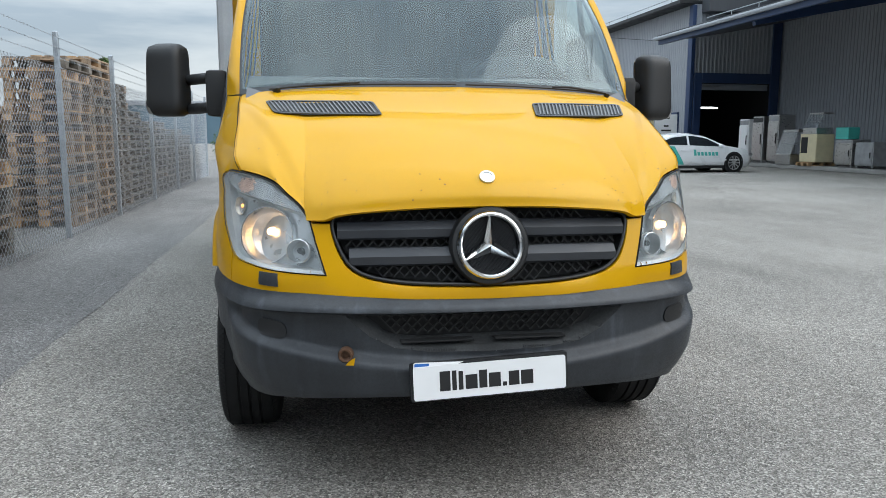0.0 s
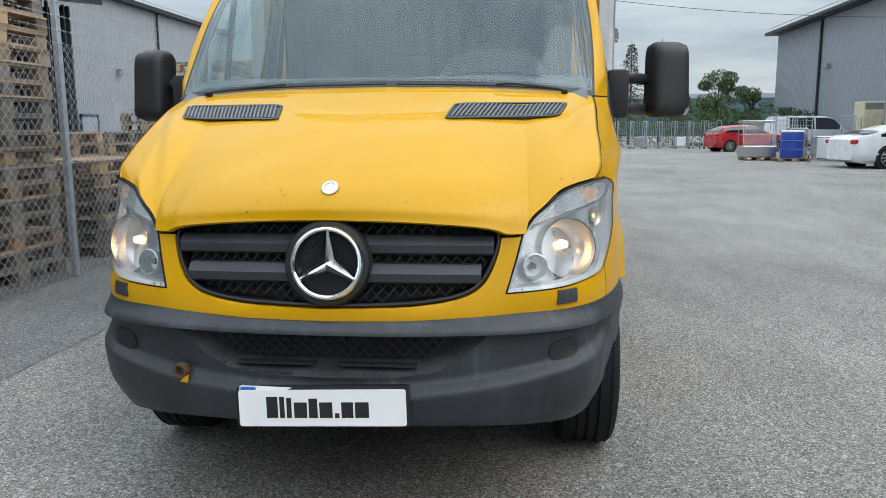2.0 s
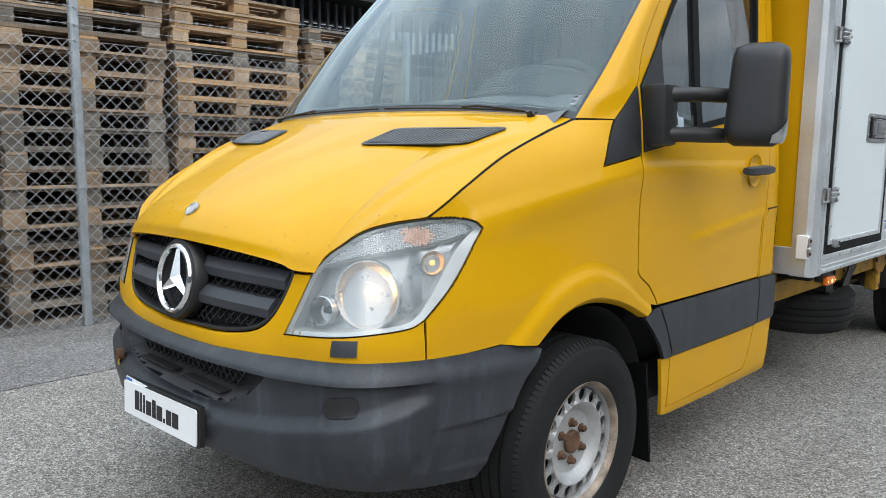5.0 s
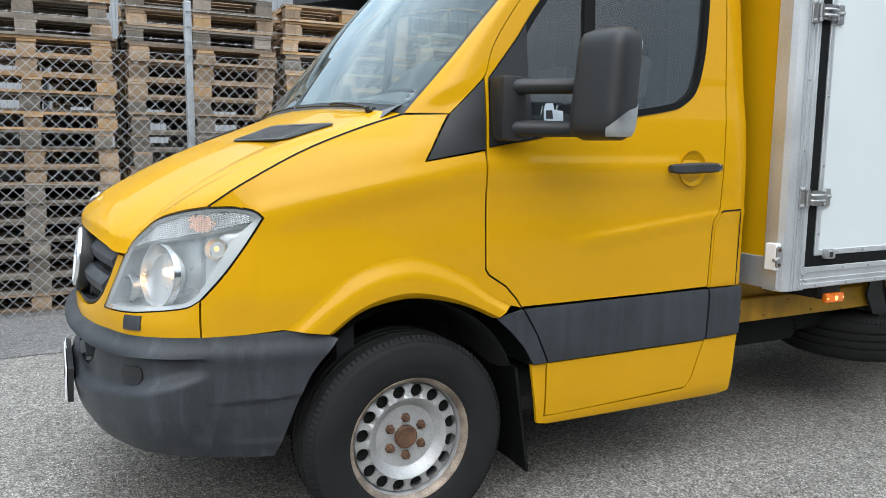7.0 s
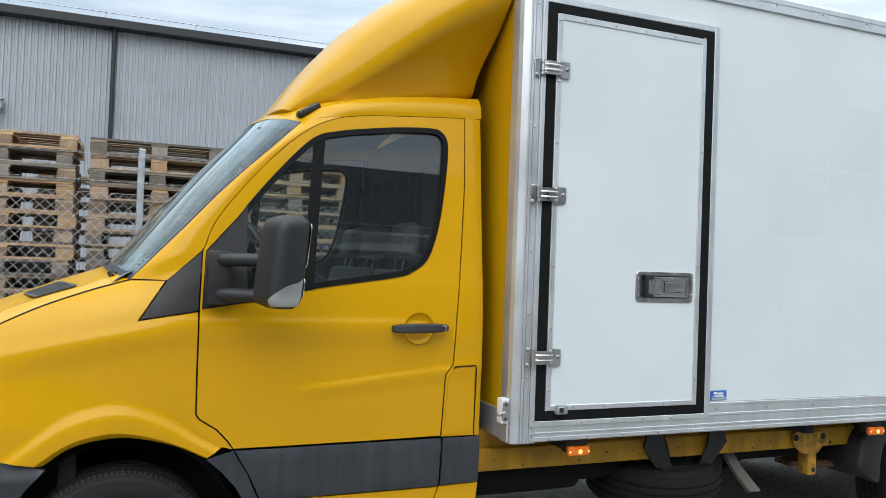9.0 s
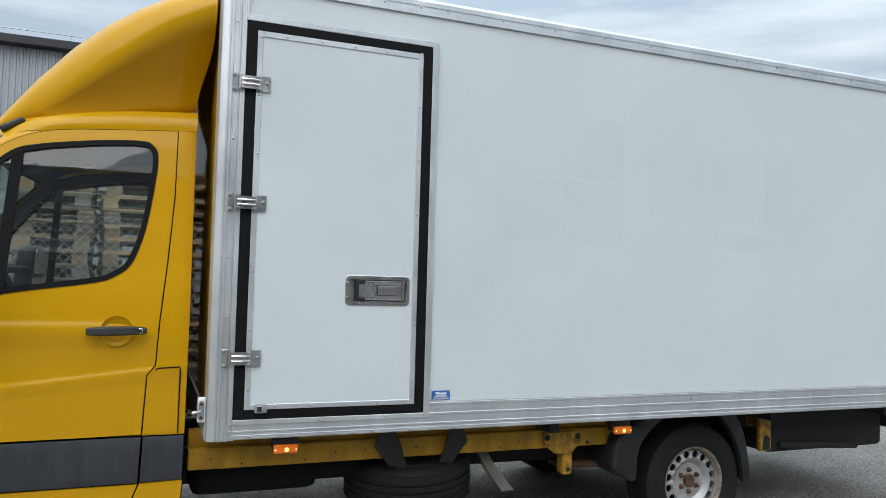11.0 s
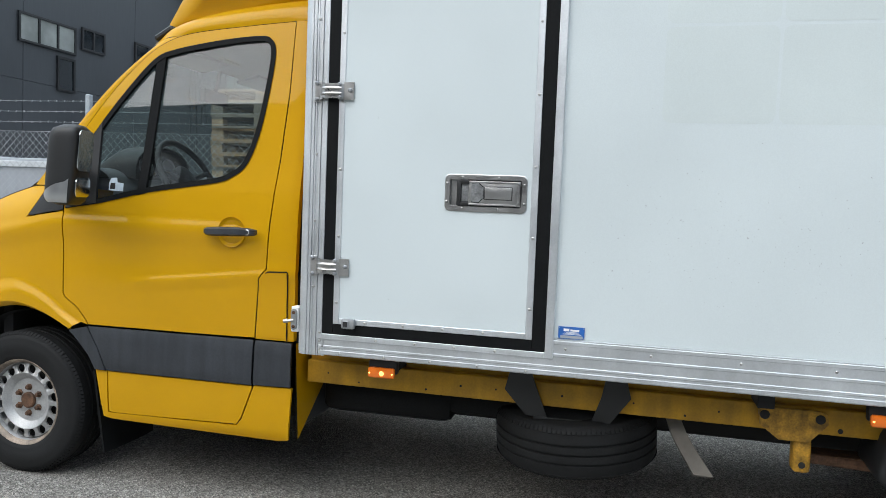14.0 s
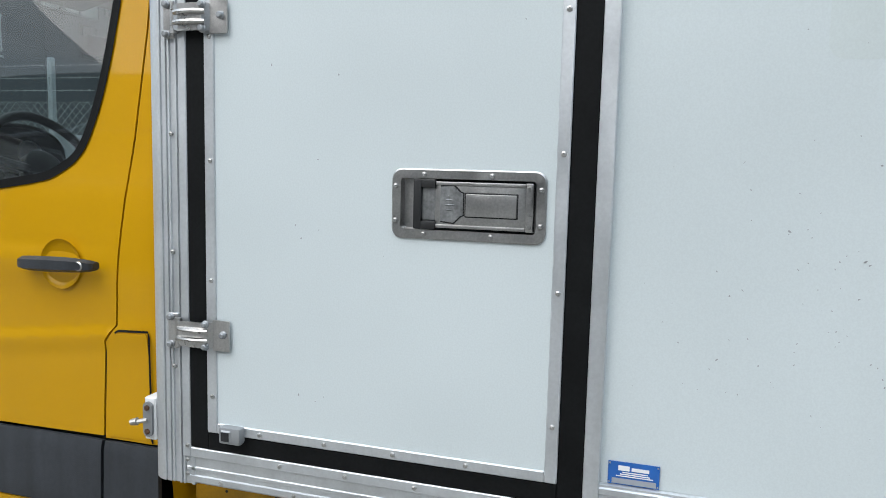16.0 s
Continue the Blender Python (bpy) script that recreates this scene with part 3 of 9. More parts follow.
for side in BOTH:
    fn = body_side(side)
    flip = side < 0
    # front wing
    bm = bmesh.new()
    outline = chain(ys([(0.3465, 0.756), (0.3455, 0.868)]), L_HEAD_REAR, L_HEAD_TOP, L_HOOD_LINE, L_SEAM_TOP, L_TRI, L_DOOR_FRONT,
                    ys([(1.36, 0.79)]), L_FLARE_OUT[::-1], ys([(0.46, 0.762)]))
    add_panel(bm, inset(outline, 0.0038), fn, 0.014, flip=flip)
    part("front_wing", bm, M_YELLOW, truck)
    # wheel-arch flare
    bm = bmesh.new()

    def flare(u, v, fn=fn):
        a, b = L_FLARE_OUT[min(30, round(u * 30))], L_ARCH[min(30, round(u * 30))]
        q = np.array(a) * (1 - v) + np.array(b) * v
        return fn(q[0], q[1], -0.0012 + 0.0022 * smoothstep(-0.05, 0.03, v) + 0.017 * smoothstep(0, 0.45, v) - 0.030 * smoothstep(0.86, 1.0, v))
    # the flare is pressed out of the wing: its edge runs on under the sheet
    add_grid(bm, lambda u, v: flare(u, -0.10 + 1.10 * v), 30, 12, flip=flip)
    part("wheel_arch_flare", bm, M_YELLOW, truck)
    # sheet under the headlamp, round the grille
    bm = bmesh.new()
    outline = chain(xs([(0, 0.727), (0.25, 0.730), (0.42, 0.738), (0.58, 0.748), (0.73, 0.753)]), ys([(0.30, 0.755), (0.345, 0.757), (0.342, 0.860)]),
                    L_HEAD_BOTTOM[::-1], L_HEAD_IN[::-1], xs([(0.603, 0.978), (0.535, 0.978)]),
                    xs([(0.535, 0.978), (0.528, 0.945), (0.505, 0.885), (0.468, 0.832), (0.405, 0.80), (0.28, 0.779), (0.12, 0.771), (0, 0.769)], 30))
    add_panel(bm, outline, body_side(side, lambda s, z: 0.012 * smoothstep(0.79, 0.76, z) * smoothstep(0.62, 0.45, s)), 0.025, flip=flip, rim=0.03)
    part("front_panel", bm, M_YELLOW, truck)
    # headlamp washer cover
    bm = bmesh.new()
    c = s_x(0.73)
    add_panel(bm, [(c - 0.038, 0.772), (c + 0.036, 0.775), (c + 0.038, 0.818), (c - 0.034, 0.815)], body_side(side, lambda s, z: 0.006), 0.02, rim=0.008, flip=flip)
    part("headlamp_washer", bm, M_PLASTIC, truck, "dark grey washer cap")

# ---------------------------------------------------------------- bonnet
def coons(c0, c1, d0, d1):
    """A sheet between four edges: c0 (v = 0) and c1 (v = 1) along u, d0 (u = 0) and d1 (u = 1) along v."""
    def at(line, t):
        k = t * (len(line) - 1)
        i = min(int(k), len(line) - 2)
        return np.array(line[i]) * (1 - k + i) + np.array(line[i + 1]) * (k - i)

    def fn(u, v):
        a = (1 - v) * at(c0, u) + v * at(c1, u) + (1 - u) * at(d0, v) + u * at(d1, v)
        return a - ((1 - u) * (1 - v) * np.array(c0[0]) + u * (1 - v) * np.array(c0[-1]) + (1 - u) * v * np.array(c1[0]) + u * v * np.array(c1[-1]))
    return fn


def dense(line):
    return spline(line, 8 * (len(line) - 1))


HOOD_FRONT = spline([(0, 0.062, 1.040), (0.22, 0.072, 1.034), (0.42, 0.100, 1.019), (0.505, 0.120, 1.006), (0.545, 0.138, 0.990), (0.603, 0.168, 0.987)], 26) \
    + [tuple(body(s, z, -0.002)) for s, z in spline(L_HEAD_HOOD[::-1], 22)][1:]
HOOD_SIDE = [tuple(body(s, z, -0.002) + Vector((-0.0045, 0, 0.001))) for s, z in L_HOOD_LINE]
HOOD_REAR = spline([(0, 0.885, 1.478), (0.3, 0.893, 1.474), (0.55, 0.915, 1.466), (0.75, 0.952, 1.453), (HOOD_SIDE[-1][0], HOOD_SIDE[-1][1], HOOD_SIDE[-1][2])], 48)
HOOD_MID = spline([(0, 0.062, 1.040), (0, 0.080, 1.074), (0, 0.130, 1.122), (0, 0.25, 1.194), (0, 0.45, 1.296), (0, 0.68, 1.397), (0, 0.885, 1.478)], 40)
hood_raw = coons(*(dense(q) for q in (HOOD_FRONT, HOOD_REAR, HOOD_MID, HOOD_SIDE)))


def hood_at(u, v):
    p = Vector(hood_raw(u, v))
    # raised middle with soft creases that run from the screen to the corners of the grille
    ridge = 0.585 + 0.38 * (p.y - 0.17)
    lift = smoothstep(ridge + 0.030, ridge - 0.020, p.x) * smoothstep(0.0, 0.10, v) * (1 - smoothstep(0.55, 0.92, v)) * 0.011
    swell = 0.006 * math.sin(math.pi * min(1, v * 1.05)) * (1 - u * u * 0.5) * (1 - smoothstep(0.85, 1.0, u))
    return p + Vector((0, -0.4, 0.9)) * (lift + swell * 0.8)


bm = bmesh.new()
for side in BOTH:
    add_grid(bm, lambda u, v: (lambda q: Vector((side * q.x, q.y, q.z)))(hood_at(u, v)), 96, 48, flip=side < 0)
bmesh.ops.remove_doubles(bm, verts=bm.verts, dist=0.0005)
edge = [e for e in bm.edges if len(e.link_faces) == 1]
got = bmesh.ops.extrude_edge_only(bm, edges=edge)
for v in got["geom"]:
    if isinstance(v, bmesh.types.BMVert):
        v.co += Vector((-0.008 * (1 if v.co.x > 0 else -1) if abs(v.co.x) > 0.1 else 0, 0.014, -0.006))
bonnet = part("bonnet", bm, M_YELLOW, truck, "yellow bonnet with stone chips", sharp=40)

HOOD_GRID = np.array([[tuple(hood_at(i / 60, j / 60)) for j in range(61)] for i in range(61)])


def hood_z(x, y):
    """The place and the upright of the bonnet over a place in plan."""
    dist = (HOOD_GRID[:-1, :-1, 0] - x) ** 2 + (HOOD_GRID[:-1, :-1, 1] - y) ** 2
    i, j = np.unravel_index(int(np.argmin(dist)), dist.shape)
    p, pu, pv = (Vector(HOOD_GRID[k]) for k in ((i, j), (i + 1, j), (i, j + 1)))
    n = (pu - p).cross(pv - p).normalized()
    z = p.z - (n.x * (x - p.x) + n.y * (y - p.y)) / n.z
    return Vector((x, y, z)), n


# round badge on the bonnet
p, n = hood_z(0.0005, 0.116)
n = Vector((0, -0.72, 0.69))
m = plane_at(p + n * 0.001, (1, 0, 0), n.cross(Vector((1, 0, 0))))
bm = bmesh.new()
add_lathe(bm, [(0.0, 0.006), (0.017, 0.0058), (0.018, 0.008), (0.026, 0.007), (0.0275, 0.0)], m, 28)
badge = part("badge", bm, M_STAINLESS, bonnet, "small round silver badge")
# stone chips
bm = bmesh.new()
rng = random.Random(11)
for _ in range(46):
    u, v = rng.uniform(0.0, 0.92), rng.uniform(0.05, 0.42) ** 1.15
    sg = rng.choice(BOTH)
    p = hood_at(u, v)
    n = (hood_at(u + 0.01, v) - p).cross(hood_at(u, v + 0.01) - p).normalized()
    p, n = Vector((sg * p.x, p.y, p.z)), Vector((sg * n.x, n.y, n.z))
    r = rng.uniform(0.001, 0.0032)
    m = plane_at(p + n * 0.0006, n.orthogonal(), n.cross(n.orthogonal()))
    add_prism(bm, [(r * rng.uniform(0.6, 1.3) * math.cos(a), r * rng.uniform(0.6, 1.2) * math.sin(a)) for a in np.linspace(0, 2 * math.pi, 7)[:-1]], m, 0.0006)
tagged(part("stone_chips", bm, M_RUST, bonnet, "small rusty stone chips", sharp=0), kind="stuff")

# air vents at the back of the bonnet
for side in BOTH:
    corners = [(0.305, 0.565), (0.330, 0.715), (0.755, 0.815), (0.717, 0.667)]
    quad = [hood_z(*c)[0] for c in corners]
    n = (quad[3] - quad[0]).cross(quad[1] - quad[0]).normalized()

    def vent(u, v, h, quad=quad, n=n):
        q = quad[0] * (1 - u) * (1 - v) + quad[3] * u * (1 - v) + quad[1] * (1 - u) * v + quad[2] * u * v
        up = hood_z(q.x, q.y)
        q = up[0] + up[1] * (h + 0.003)
        return Vector((side * q.x, q.y, q.z))
    bm = bmesh.new()
    ring = [round_rect(1.0, 1.0, 0.10, 4), round_rect(0.96, 0.84, 0.08, 4)]
    levels = [(0, 0.0), (0, 0.004), (1, 0.004), (1, 0.0)]
    rows_ = [[bm.verts.new(vent(0.5 + q[0], 0.5 + q[1], h)) for q in ring[k]] for k, h in levels]
    for a, b in zip(rows_, rows_[1:]):
        for i in range(len(a)):
            j = (i + 1) % len(a)
            face(bm, (a[i], a[j], b[j], b[i]) if side > 0 else (a[j], a[i], b[i], b[j]))
    vent_part = part("bonnet_vent", bm, M_GRILLE, truck, "dark grey slatted air vent")
    bm = bmesh.new()
    add_grid(bm, lambda u, v: vent(0.02 + 0.96 * u, 0.08 + 0.84 * v, 0.001), 12, 2, flip=side < 0)
    part("vent_mesh", bm, M_BLACK, vent_part, "black mesh behind the slats")
    for k in range(24):
        bm = bmesh.new()
        u0 = 0.045 + k * 0.895 / 23
        a, b = vent(u0, 0.10, 0.0015), vent(u0 + 0.014, 0.90, 0.0015)
        wide, high = Vector((side * 0.0062, 0, 0)), Vector((0, -0.002, 0.0042))
        vs = [bm.verts.new(q) for q in (a, a + high, b + high, b, a + wide, a + wide + high, b + wide + high, b + wide)]
        for q in ((0, 1, 2, 3), (7, 6, 5, 4), (0, 4, 5, 1), (1, 5, 6, 2), (2, 6, 7, 3), (3, 7, 4, 0)):
            face(bm, [vs[i] for i in q])
        bmesh.ops.recalc_face_normals(bm, faces=bm.faces)
        part("slat", bm, M_VENT, vent_part, sharp=0)

# ---------------------------------------------------------------- grille
def front_at(x, z, off=0.0):
    p = body(s_x(abs(x)), z, off)
    return Vector((math.copysign(p.x, x), p.y, p.z))


GRILLE = [(0, 0.778), (0.12, 0.781), (0.28, 0.789), (0.40, 0.809), (0.46, 0.84), (0.497, 0.89), (0.520, 0.945), (0.526, 0.985), (0.50, 1.004), (0.40, 1.017), (0.22, 1.030), (0, 1.036)]


def grille_half_width(z):
    pts = [(q[1], q[0]) for q in GRILLE[1:9]]
    return float(np.interp(z, [q[0] for q in pts], [q[1] for q in pts]))


def grille_top(x):
    return float(np.interp(abs(x), [0, 0.22, 0.40, 0.50, 0.526], [1.036, 1.030, 1.017, 1.004, 0.985]))


def lattice(bm, inside, x0, x1, z0, z1, surf, dx=0.036, dz=0.019, bar=0.0035):
    """Slanting bars that cross, as in an expanded mesh."""
    cells_x, cells_z = int((x1 - x0) / dx) + 1, int((z1 - z0) / dz) + 1
    for i in range(cells_x):
        for j in range(cells_z):
            xm, zm = x0 + (i + (0.5 if j % 2 else 0)) * dx, z0 + j * dz
            for sx in (-1, 1):
                a, b = (xm, zm), (xm + sx * dx / 2, zm + dz)
                if not (inside(*a) and inside(*b)):
                    continue
                pa, pb = surf(*a), surf(*b)
                w = Vector((0, 0, bar))
                d = Vector((0, 0.006, 0))
                vs = [bm.verts.new(q) for q in (pa - w, pb - w, pb + w, pa + w, pa - w + d, pb - w + d, pb + w + d, pa + w + d)]
                for q in ((0, 1, 2, 3), (1, 0, 4, 5), (3, 2, 6, 7)):
                    face(bm, [vs[k] for k in q])


bm = bmesh.new()
outline = [(x, z) for x, z in GRILLE] + [(-x, z) for x, z in GRILLE[-2:0:-1]]
outline = [tuple(q) for q in spline(outline + [outline[0]], 120)][:-1]
add_tube(bm, [front_at(x, z, -0.006) for x, z in outline], 0.006, 8, closed=True)
grille = part("grille", bm, M_BLACK, truck, "black radiator grille with two slats")
bm = bmesh.new()
inside = lambda x, z: 0.782 < z < grille_top(x) - 0.006 and abs(x) < grille_half_width(z) - 0.008
lattice(bm, inside, -0.52, 0.52, 0.785, 1.03, lambda x, z: front_at(x, z, -0.030))
part("grille_mesh", bm, M_BLACK, grille, sharp=0)
bm = bmesh.new()
add_panel(bm, inset(outline, 0.002), lambda x, z, off: front_at(x, z, -0.062), 0.05, rim=0)
part("grille_backing", bm, M_INSIDE_DARK, grille, sharp=0)
bm = bmesh.new()
ring_a, ring_b = [[bm.verts.new(front_at(x, z, off)) for x, z in outline] for off in (-0.004, -0.066)]
for i in range(len(outline)):
    j = (i + 1) % len(outline)
    face(bm, (ring_a[i], ring_a[j], ring_b[j], ring_b[i]))
part("grille_surround", bm, M_BLACK, grille, sharp=0)
for zc in (0.952, 0.866):
    for side in BOTH:
        bm = bmesh.new()

        def slat(u, v, zc=zc, side=side):
            x_out = grille_half_width(zc) - 0.012
            x = 0.085 + (x_out - 0.085) * u
            sag = 0.014 * (1 - (x / 0.5) ** 2)
            prof = [(-0.030, -0.052), (-0.030, -0.010), (-0.022, 0.003), (0.004, 0.006), (0.024, -0.012), (0.030, -0.020), (0.030, -0.052)]
            k = v * 6
            i = min(int(k), 5)
            z, d = [prof[i][c] * (1 - k + i) + prof[i + 1][c] * (k - i) for c in (0, 1)]
            p = front_at(x, zc + sag * 0.4 + z, 0)
            p = front_at(x, zc, 0) + Vector((0, -d, z + sag * 0.5))
            return Vector((side * p.x, p.y, p.z))
        vs = add_grid(bm, slat, 16, 6, flip=side > 0)
        face(bm, [v for v in vs[-1]])
        part("slat", bm, M_GRILLE, grille, "grey grille slat", sharp=25)
# emblem: a plain ring with three arms on a round black boss
m = plane_at((0, 0.062, 0.908), (1, 0, 0), (0, 0.14, 0.99))
bm = bmesh.new()
add_lathe(bm, [(0.135, -0.03), (0.135, 0.0), (0.128, 0.012), (0.118, 0.014), (0.102, 0.004), (0.096, -0.016), (0.0, -0.018)], m, 48)
emblem = part("emblem", bm, M_BLACK, grille, "chrome ring emblem on a black boss")
bm = bmesh.new()
lattice(bm, lambda x, z: math.hypot(x, z) < 0.092, -0.096, 0.096, -0.096, 0.096, lambda x, z: m @ Vector((x, z, -0.010)), 0.0125, 0.0075, 0.0007)
part("emblem_mesh", bm, M_GRILLE, emblem, "fine black mesh behind the ring", sharp=0)
bm = bmesh.new()
add_lathe(bm, [(0.096, 0.004), (0.095, 0.014), (0.098, 0.022), (0.103, 0.027), (0.109, 0.025), (0.114, 0.017), (0.116, 0.004)], m, 56)
for k in range(3):
    a0 = radians(90 + 120 * k)
    tip = m @ Vector((0.100 * math.cos(a0), 0.100 * math.sin(a0), 0.018))
    hub = [m @ Vector((0.025 * math.cos(a0 + s), 0.025 * math.sin(a0 + s), 0.008)) for s in (radians(60), radians(-60))]
    top = m @ Vector((0, 0, 0.032))
    wide = [m @ Vector((0.100 * math.cos(a0 + s), 0.100 * math.sin(a0 + s), 0.010)) for s in (0.035, -0.035)]
    vt, v1, v2, vc, w1, w2 = [bm.verts.new(q) for q in (tip, *hub, top, *wide)]
    face(bm, (vc, vt, w1, v1)[::-1])
    face(bm, (vc, v2, w2, vt)[::-1])
part("emblem", bm, M_CHROME, truck, "chrome ring with three arms", sharp=20)

# ---------------------------------------------------------------- bumper
def bumper_off(s, z):
    """How far the bumper stands proud of the body: a band along the top, a hollow under it, and a lower lip that curves up to the corners."""
    ctr = 1 - smoothstep(0.45, 0.95, s)
    zz = (0.33, 0.36, 0.42, 0.50, 0.56, 0.66, 0.697, 0.712, 0.745, 0.775)
    mid = (-0.035, -0.004, 0.030, 0.046, 0.050, 0.052, 0.056, 0.053, 0.012, -0.004)
    crn = (-0.075, -0.050, -0.028, -0.008, 0.000, 0.006, 0.014, 0.013, 0.002, -0.002)
    d = ctr * np.interp(z, zz, mid) + (1 - ctr) * np.interp(z, zz, crn)
    d += 0.030 * math.exp(-((s - 0.84) / 0.13) ** 2) * smoothstep(0.76, 0.62, z) * smoothstep(0.34, 0.50, z)
    line = 0.515 + 0.078 * (min(s, 1.0) / 0.75) ** 2
    hollow = smoothstep(line - 0.024, line + 0.024, z) * smoothstep(0.700, 0.687, z) * smoothstep(1.03, 0.90, s)
    d -= (0.034 + 0.006 * ctr) * hollow
    # folded lines low on the flank
    fold = 0.548 + 0.06 * (s - 1.0)
    d -= 0.012 * smoothstep(0.97, 1.10, s) * smoothstep(fold + 0.004, fold - 0.006, z)
    d += 0.008 * smoothstep(1.0, 1.12, s) * smoothstep(0.425, 0.405, z)
    return float(d)


B_TOP = xs([(0, 0.733), (0.25, 0.736), (0.42, 0.744), (0.58, 0.752), (0.73, 0.756)]) + ys([(0.345, 0.760), (0.46, 0.766), (0.59, 0.772), (0.70, 0.752), (0.745, 0.738)])
B_REAR = ys([(0.745, 0.738), (0.665, 0.64), (0.615, 0.53), (0.58, 0.43), (0.545, 0.352)], 14)
B_LOW = ys([(0.545, 0.352), (0.46, 0.352), (0.36, 0.362)]) + xs([(0.82, 0.372), (0.70, 0.388), (0.5, 0.402), (0.25, 0.408), (0, 0.410)])
for side in BOTH:
    bm = bmesh.new()
    hole = xs([(0, 0.553), (0.20, 0.556), (0.32, 0.572), (0.40, 0.61), (0.445, 0.65), (0.480, 0.682), (0.25, 0.686), (0, 0.688)])
    outline = chain(B_LOW[::-1], B_REAR[::-1], B_TOP[::-1], hole[::-1])
    fnb = body_side(side, bumper_off)
    add_panel(bm, outline, fnb, 0.0085, rim=0.03, flip=side > 0)
    bumper = part("bumper", bm, M_BUMPER, truck, "scuffed dark grey plastic bumper", sharp=45)
    # funnel behind the air intake
    bm = bmesh.new()
    outer = [(q[0] / 1.0, q[1]) for q in hole[:-1]] + [hole[-1]]
    inner = xs([(0, 0.606), (0.20, 0.607), (0.27, 0.612), (0.33, 0.625), (0.37, 0.645), (0.40, 0.670), (0.25, 0.676), (0, 0.678)])
    a = [bm.verts.new(fnb(s, z, 0.0015)) for s, z in outer]
    b = [bm.verts.new(fnb(s, z, -0.10 if z < 0.63 else -0.07)) for s, z in inner]
    for i in range(len(a) - 1):
        face(bm, (a[i], a[i + 1], b[i + 1], b[i]) if side < 0 else (a[i + 1], a[i], b[i], b[i + 1]))
    part("air_intake", bm, M_DUSTY, truck, "dark grey air intake", sharp=20)
    # blanked fog lamp
    bm = bmesh.new()
    c = s_x(0.738)
    shape = [(c - 0.02 + x, 0.630 + y + x * 0.14) for x, y in round_rect(0.105, 0.056, 0.025, 6)]
    add_panel(bm, shape, body_side(side, lambda s, z: bumper_off(s, z) + 0.005), 0.02, rim=0.012, flip=side < 0)
    part("fog_lamp_cover", bm, M_BLACK, truck, "blank fog lamp cover")
bm = bmesh.new()
inside = lambda x, z: abs(x) < 0.30 + (z - 0.58) * 0.9
lattice(bm, inside, -0.42, 0.42, 0.609, 0.685, lambda x, z: Vector((x, 0.088, z)))
part("intake_mesh", bm, M_BLACK, truck, "black intake mesh", sharp=0)
bm = bmesh.new()
add_box(bm, (-0.45, 0.115, 0.50), (0.45, 0.13, 0.74))
add_box(bm, (-0.30, 0.05, 0.586), (-0.05, 0.09, 0.592), 0.002)
add_box(bm, (0.02, 0.05, 0.586), (0.27, 0.09, 0.592), 0.002)
part("radiator_shroud", bm, M_INSIDE_DARK, truck, sharp=0)
# towing eye socket
m = plane_at((-0.484, 0.045, 0.557), (1, -0.2, 0), (0, 0, 1))
bm = bmesh.new()
add_lathe(bm, [(0.0, -0.01), (0.012, -0.01), (0.015, 0.004), (0.022, 0.006), (0.025, 0.0), (0.025, -0.02)], m, 20)
part("towing_socket", bm, M_RUST, truck, "rusty towing eye socket")
bm = bmesh.new()
add_prism(bm, [(0.0, -0.034), (0.028, -0.034), (0.032, -0.008), (0.014, -0.018)], m, 0.003)
part("towing_plate", bm, M_YELLOW, truck, "chipped yellow metal beside the socket", sharp=0)

# number plate in a black holder; its lettering becomes plain bars
m = plane_at((-0.01, -0.018, 0.474), (1, 0.004, 0.036), (-0.036, 0.05, 1))
bm = bmesh.new()
add_prism(bm, round_rect(0.535, 0.128, 0.008, 3), m @ pose(0, 0.004, -0.022), 0.018)
holder = part("plate_holder", bm, M_BLACK, truck, "black plate holder")
bm = bmesh.new()
add_prism(bm, round_rect(0.518, 0.113, 0.008, 4), m @ pose(0, 0.002, -0.0), 0.004)
part("number_plate", bm, M_WHITE, holder, "white plate with black bars")
for x0, w, h in ((-0.172, 0.035, 0.066), (-0.131, 0.015, 0.066), (-0.109, 0.015, 0.062), (-0.086, 0.040, 0.048), (-0.040, 0.027, 0.060), (-0.007, 0.040, 0.048),
                 (0.040, 0.014, 0.014), (0.061, 0.036, 0.048), (0.103, 0.042, 0.048)):
    bm = bmesh.new()
    add_prism(bm, [(x0, -0.032), (x0 + w, -0.032), (x0 + w, -0.032 + h), (x0, -0.032 + h)], m @ pose(0, 0.004, 0.004), 0.0008)
    part("plate_bar", bm, M_INK, holder, "black bar on the plate", sharp=0)
bm = bmesh.new()
add_prism(bm, [(-0.257, 0.054), (-0.120, 0.054), (-0.090, 0.064), (-0.200, 0.070), (-0.250, 0.0725), (-0.256, 0.068)], m @ pose(0, 0, -0.004), 0.003)
edge_plate = part("plate_edge", bm, M_WHITE, holder, "white edge of a plate behind", sharp=0)
bm = bmesh.new()
add_prism(bm, [(-0.253, 0.055), (-0.205, 0.055), (-0.205, 0.0665), (-0.249, 0.069), (-0.253, 0.066)], m @ pose(0, 0, -0.001), 0.0006)
part("blue_band", bm, M_BLUE_FILM, edge_plate, "blue band on the plate edge", sharp=0)

# ---------------------------------------------------------------- headlamps
HEAD = chain(spline(L_HEAD_BOTTOM, 20), L_HEAD_REAR, L_HEAD_TOP, spline(L_HEAD_HOOD, 24), L_HEAD_IN)


def lamp_top(s):
    line = L_HEAD_HOOD[::-1] + [tuple(q) for q in L_HEAD_TOP[::-1][1:]]
    return float(np.interp(s, [q[0] for q in line], [q[1] for q in line]))


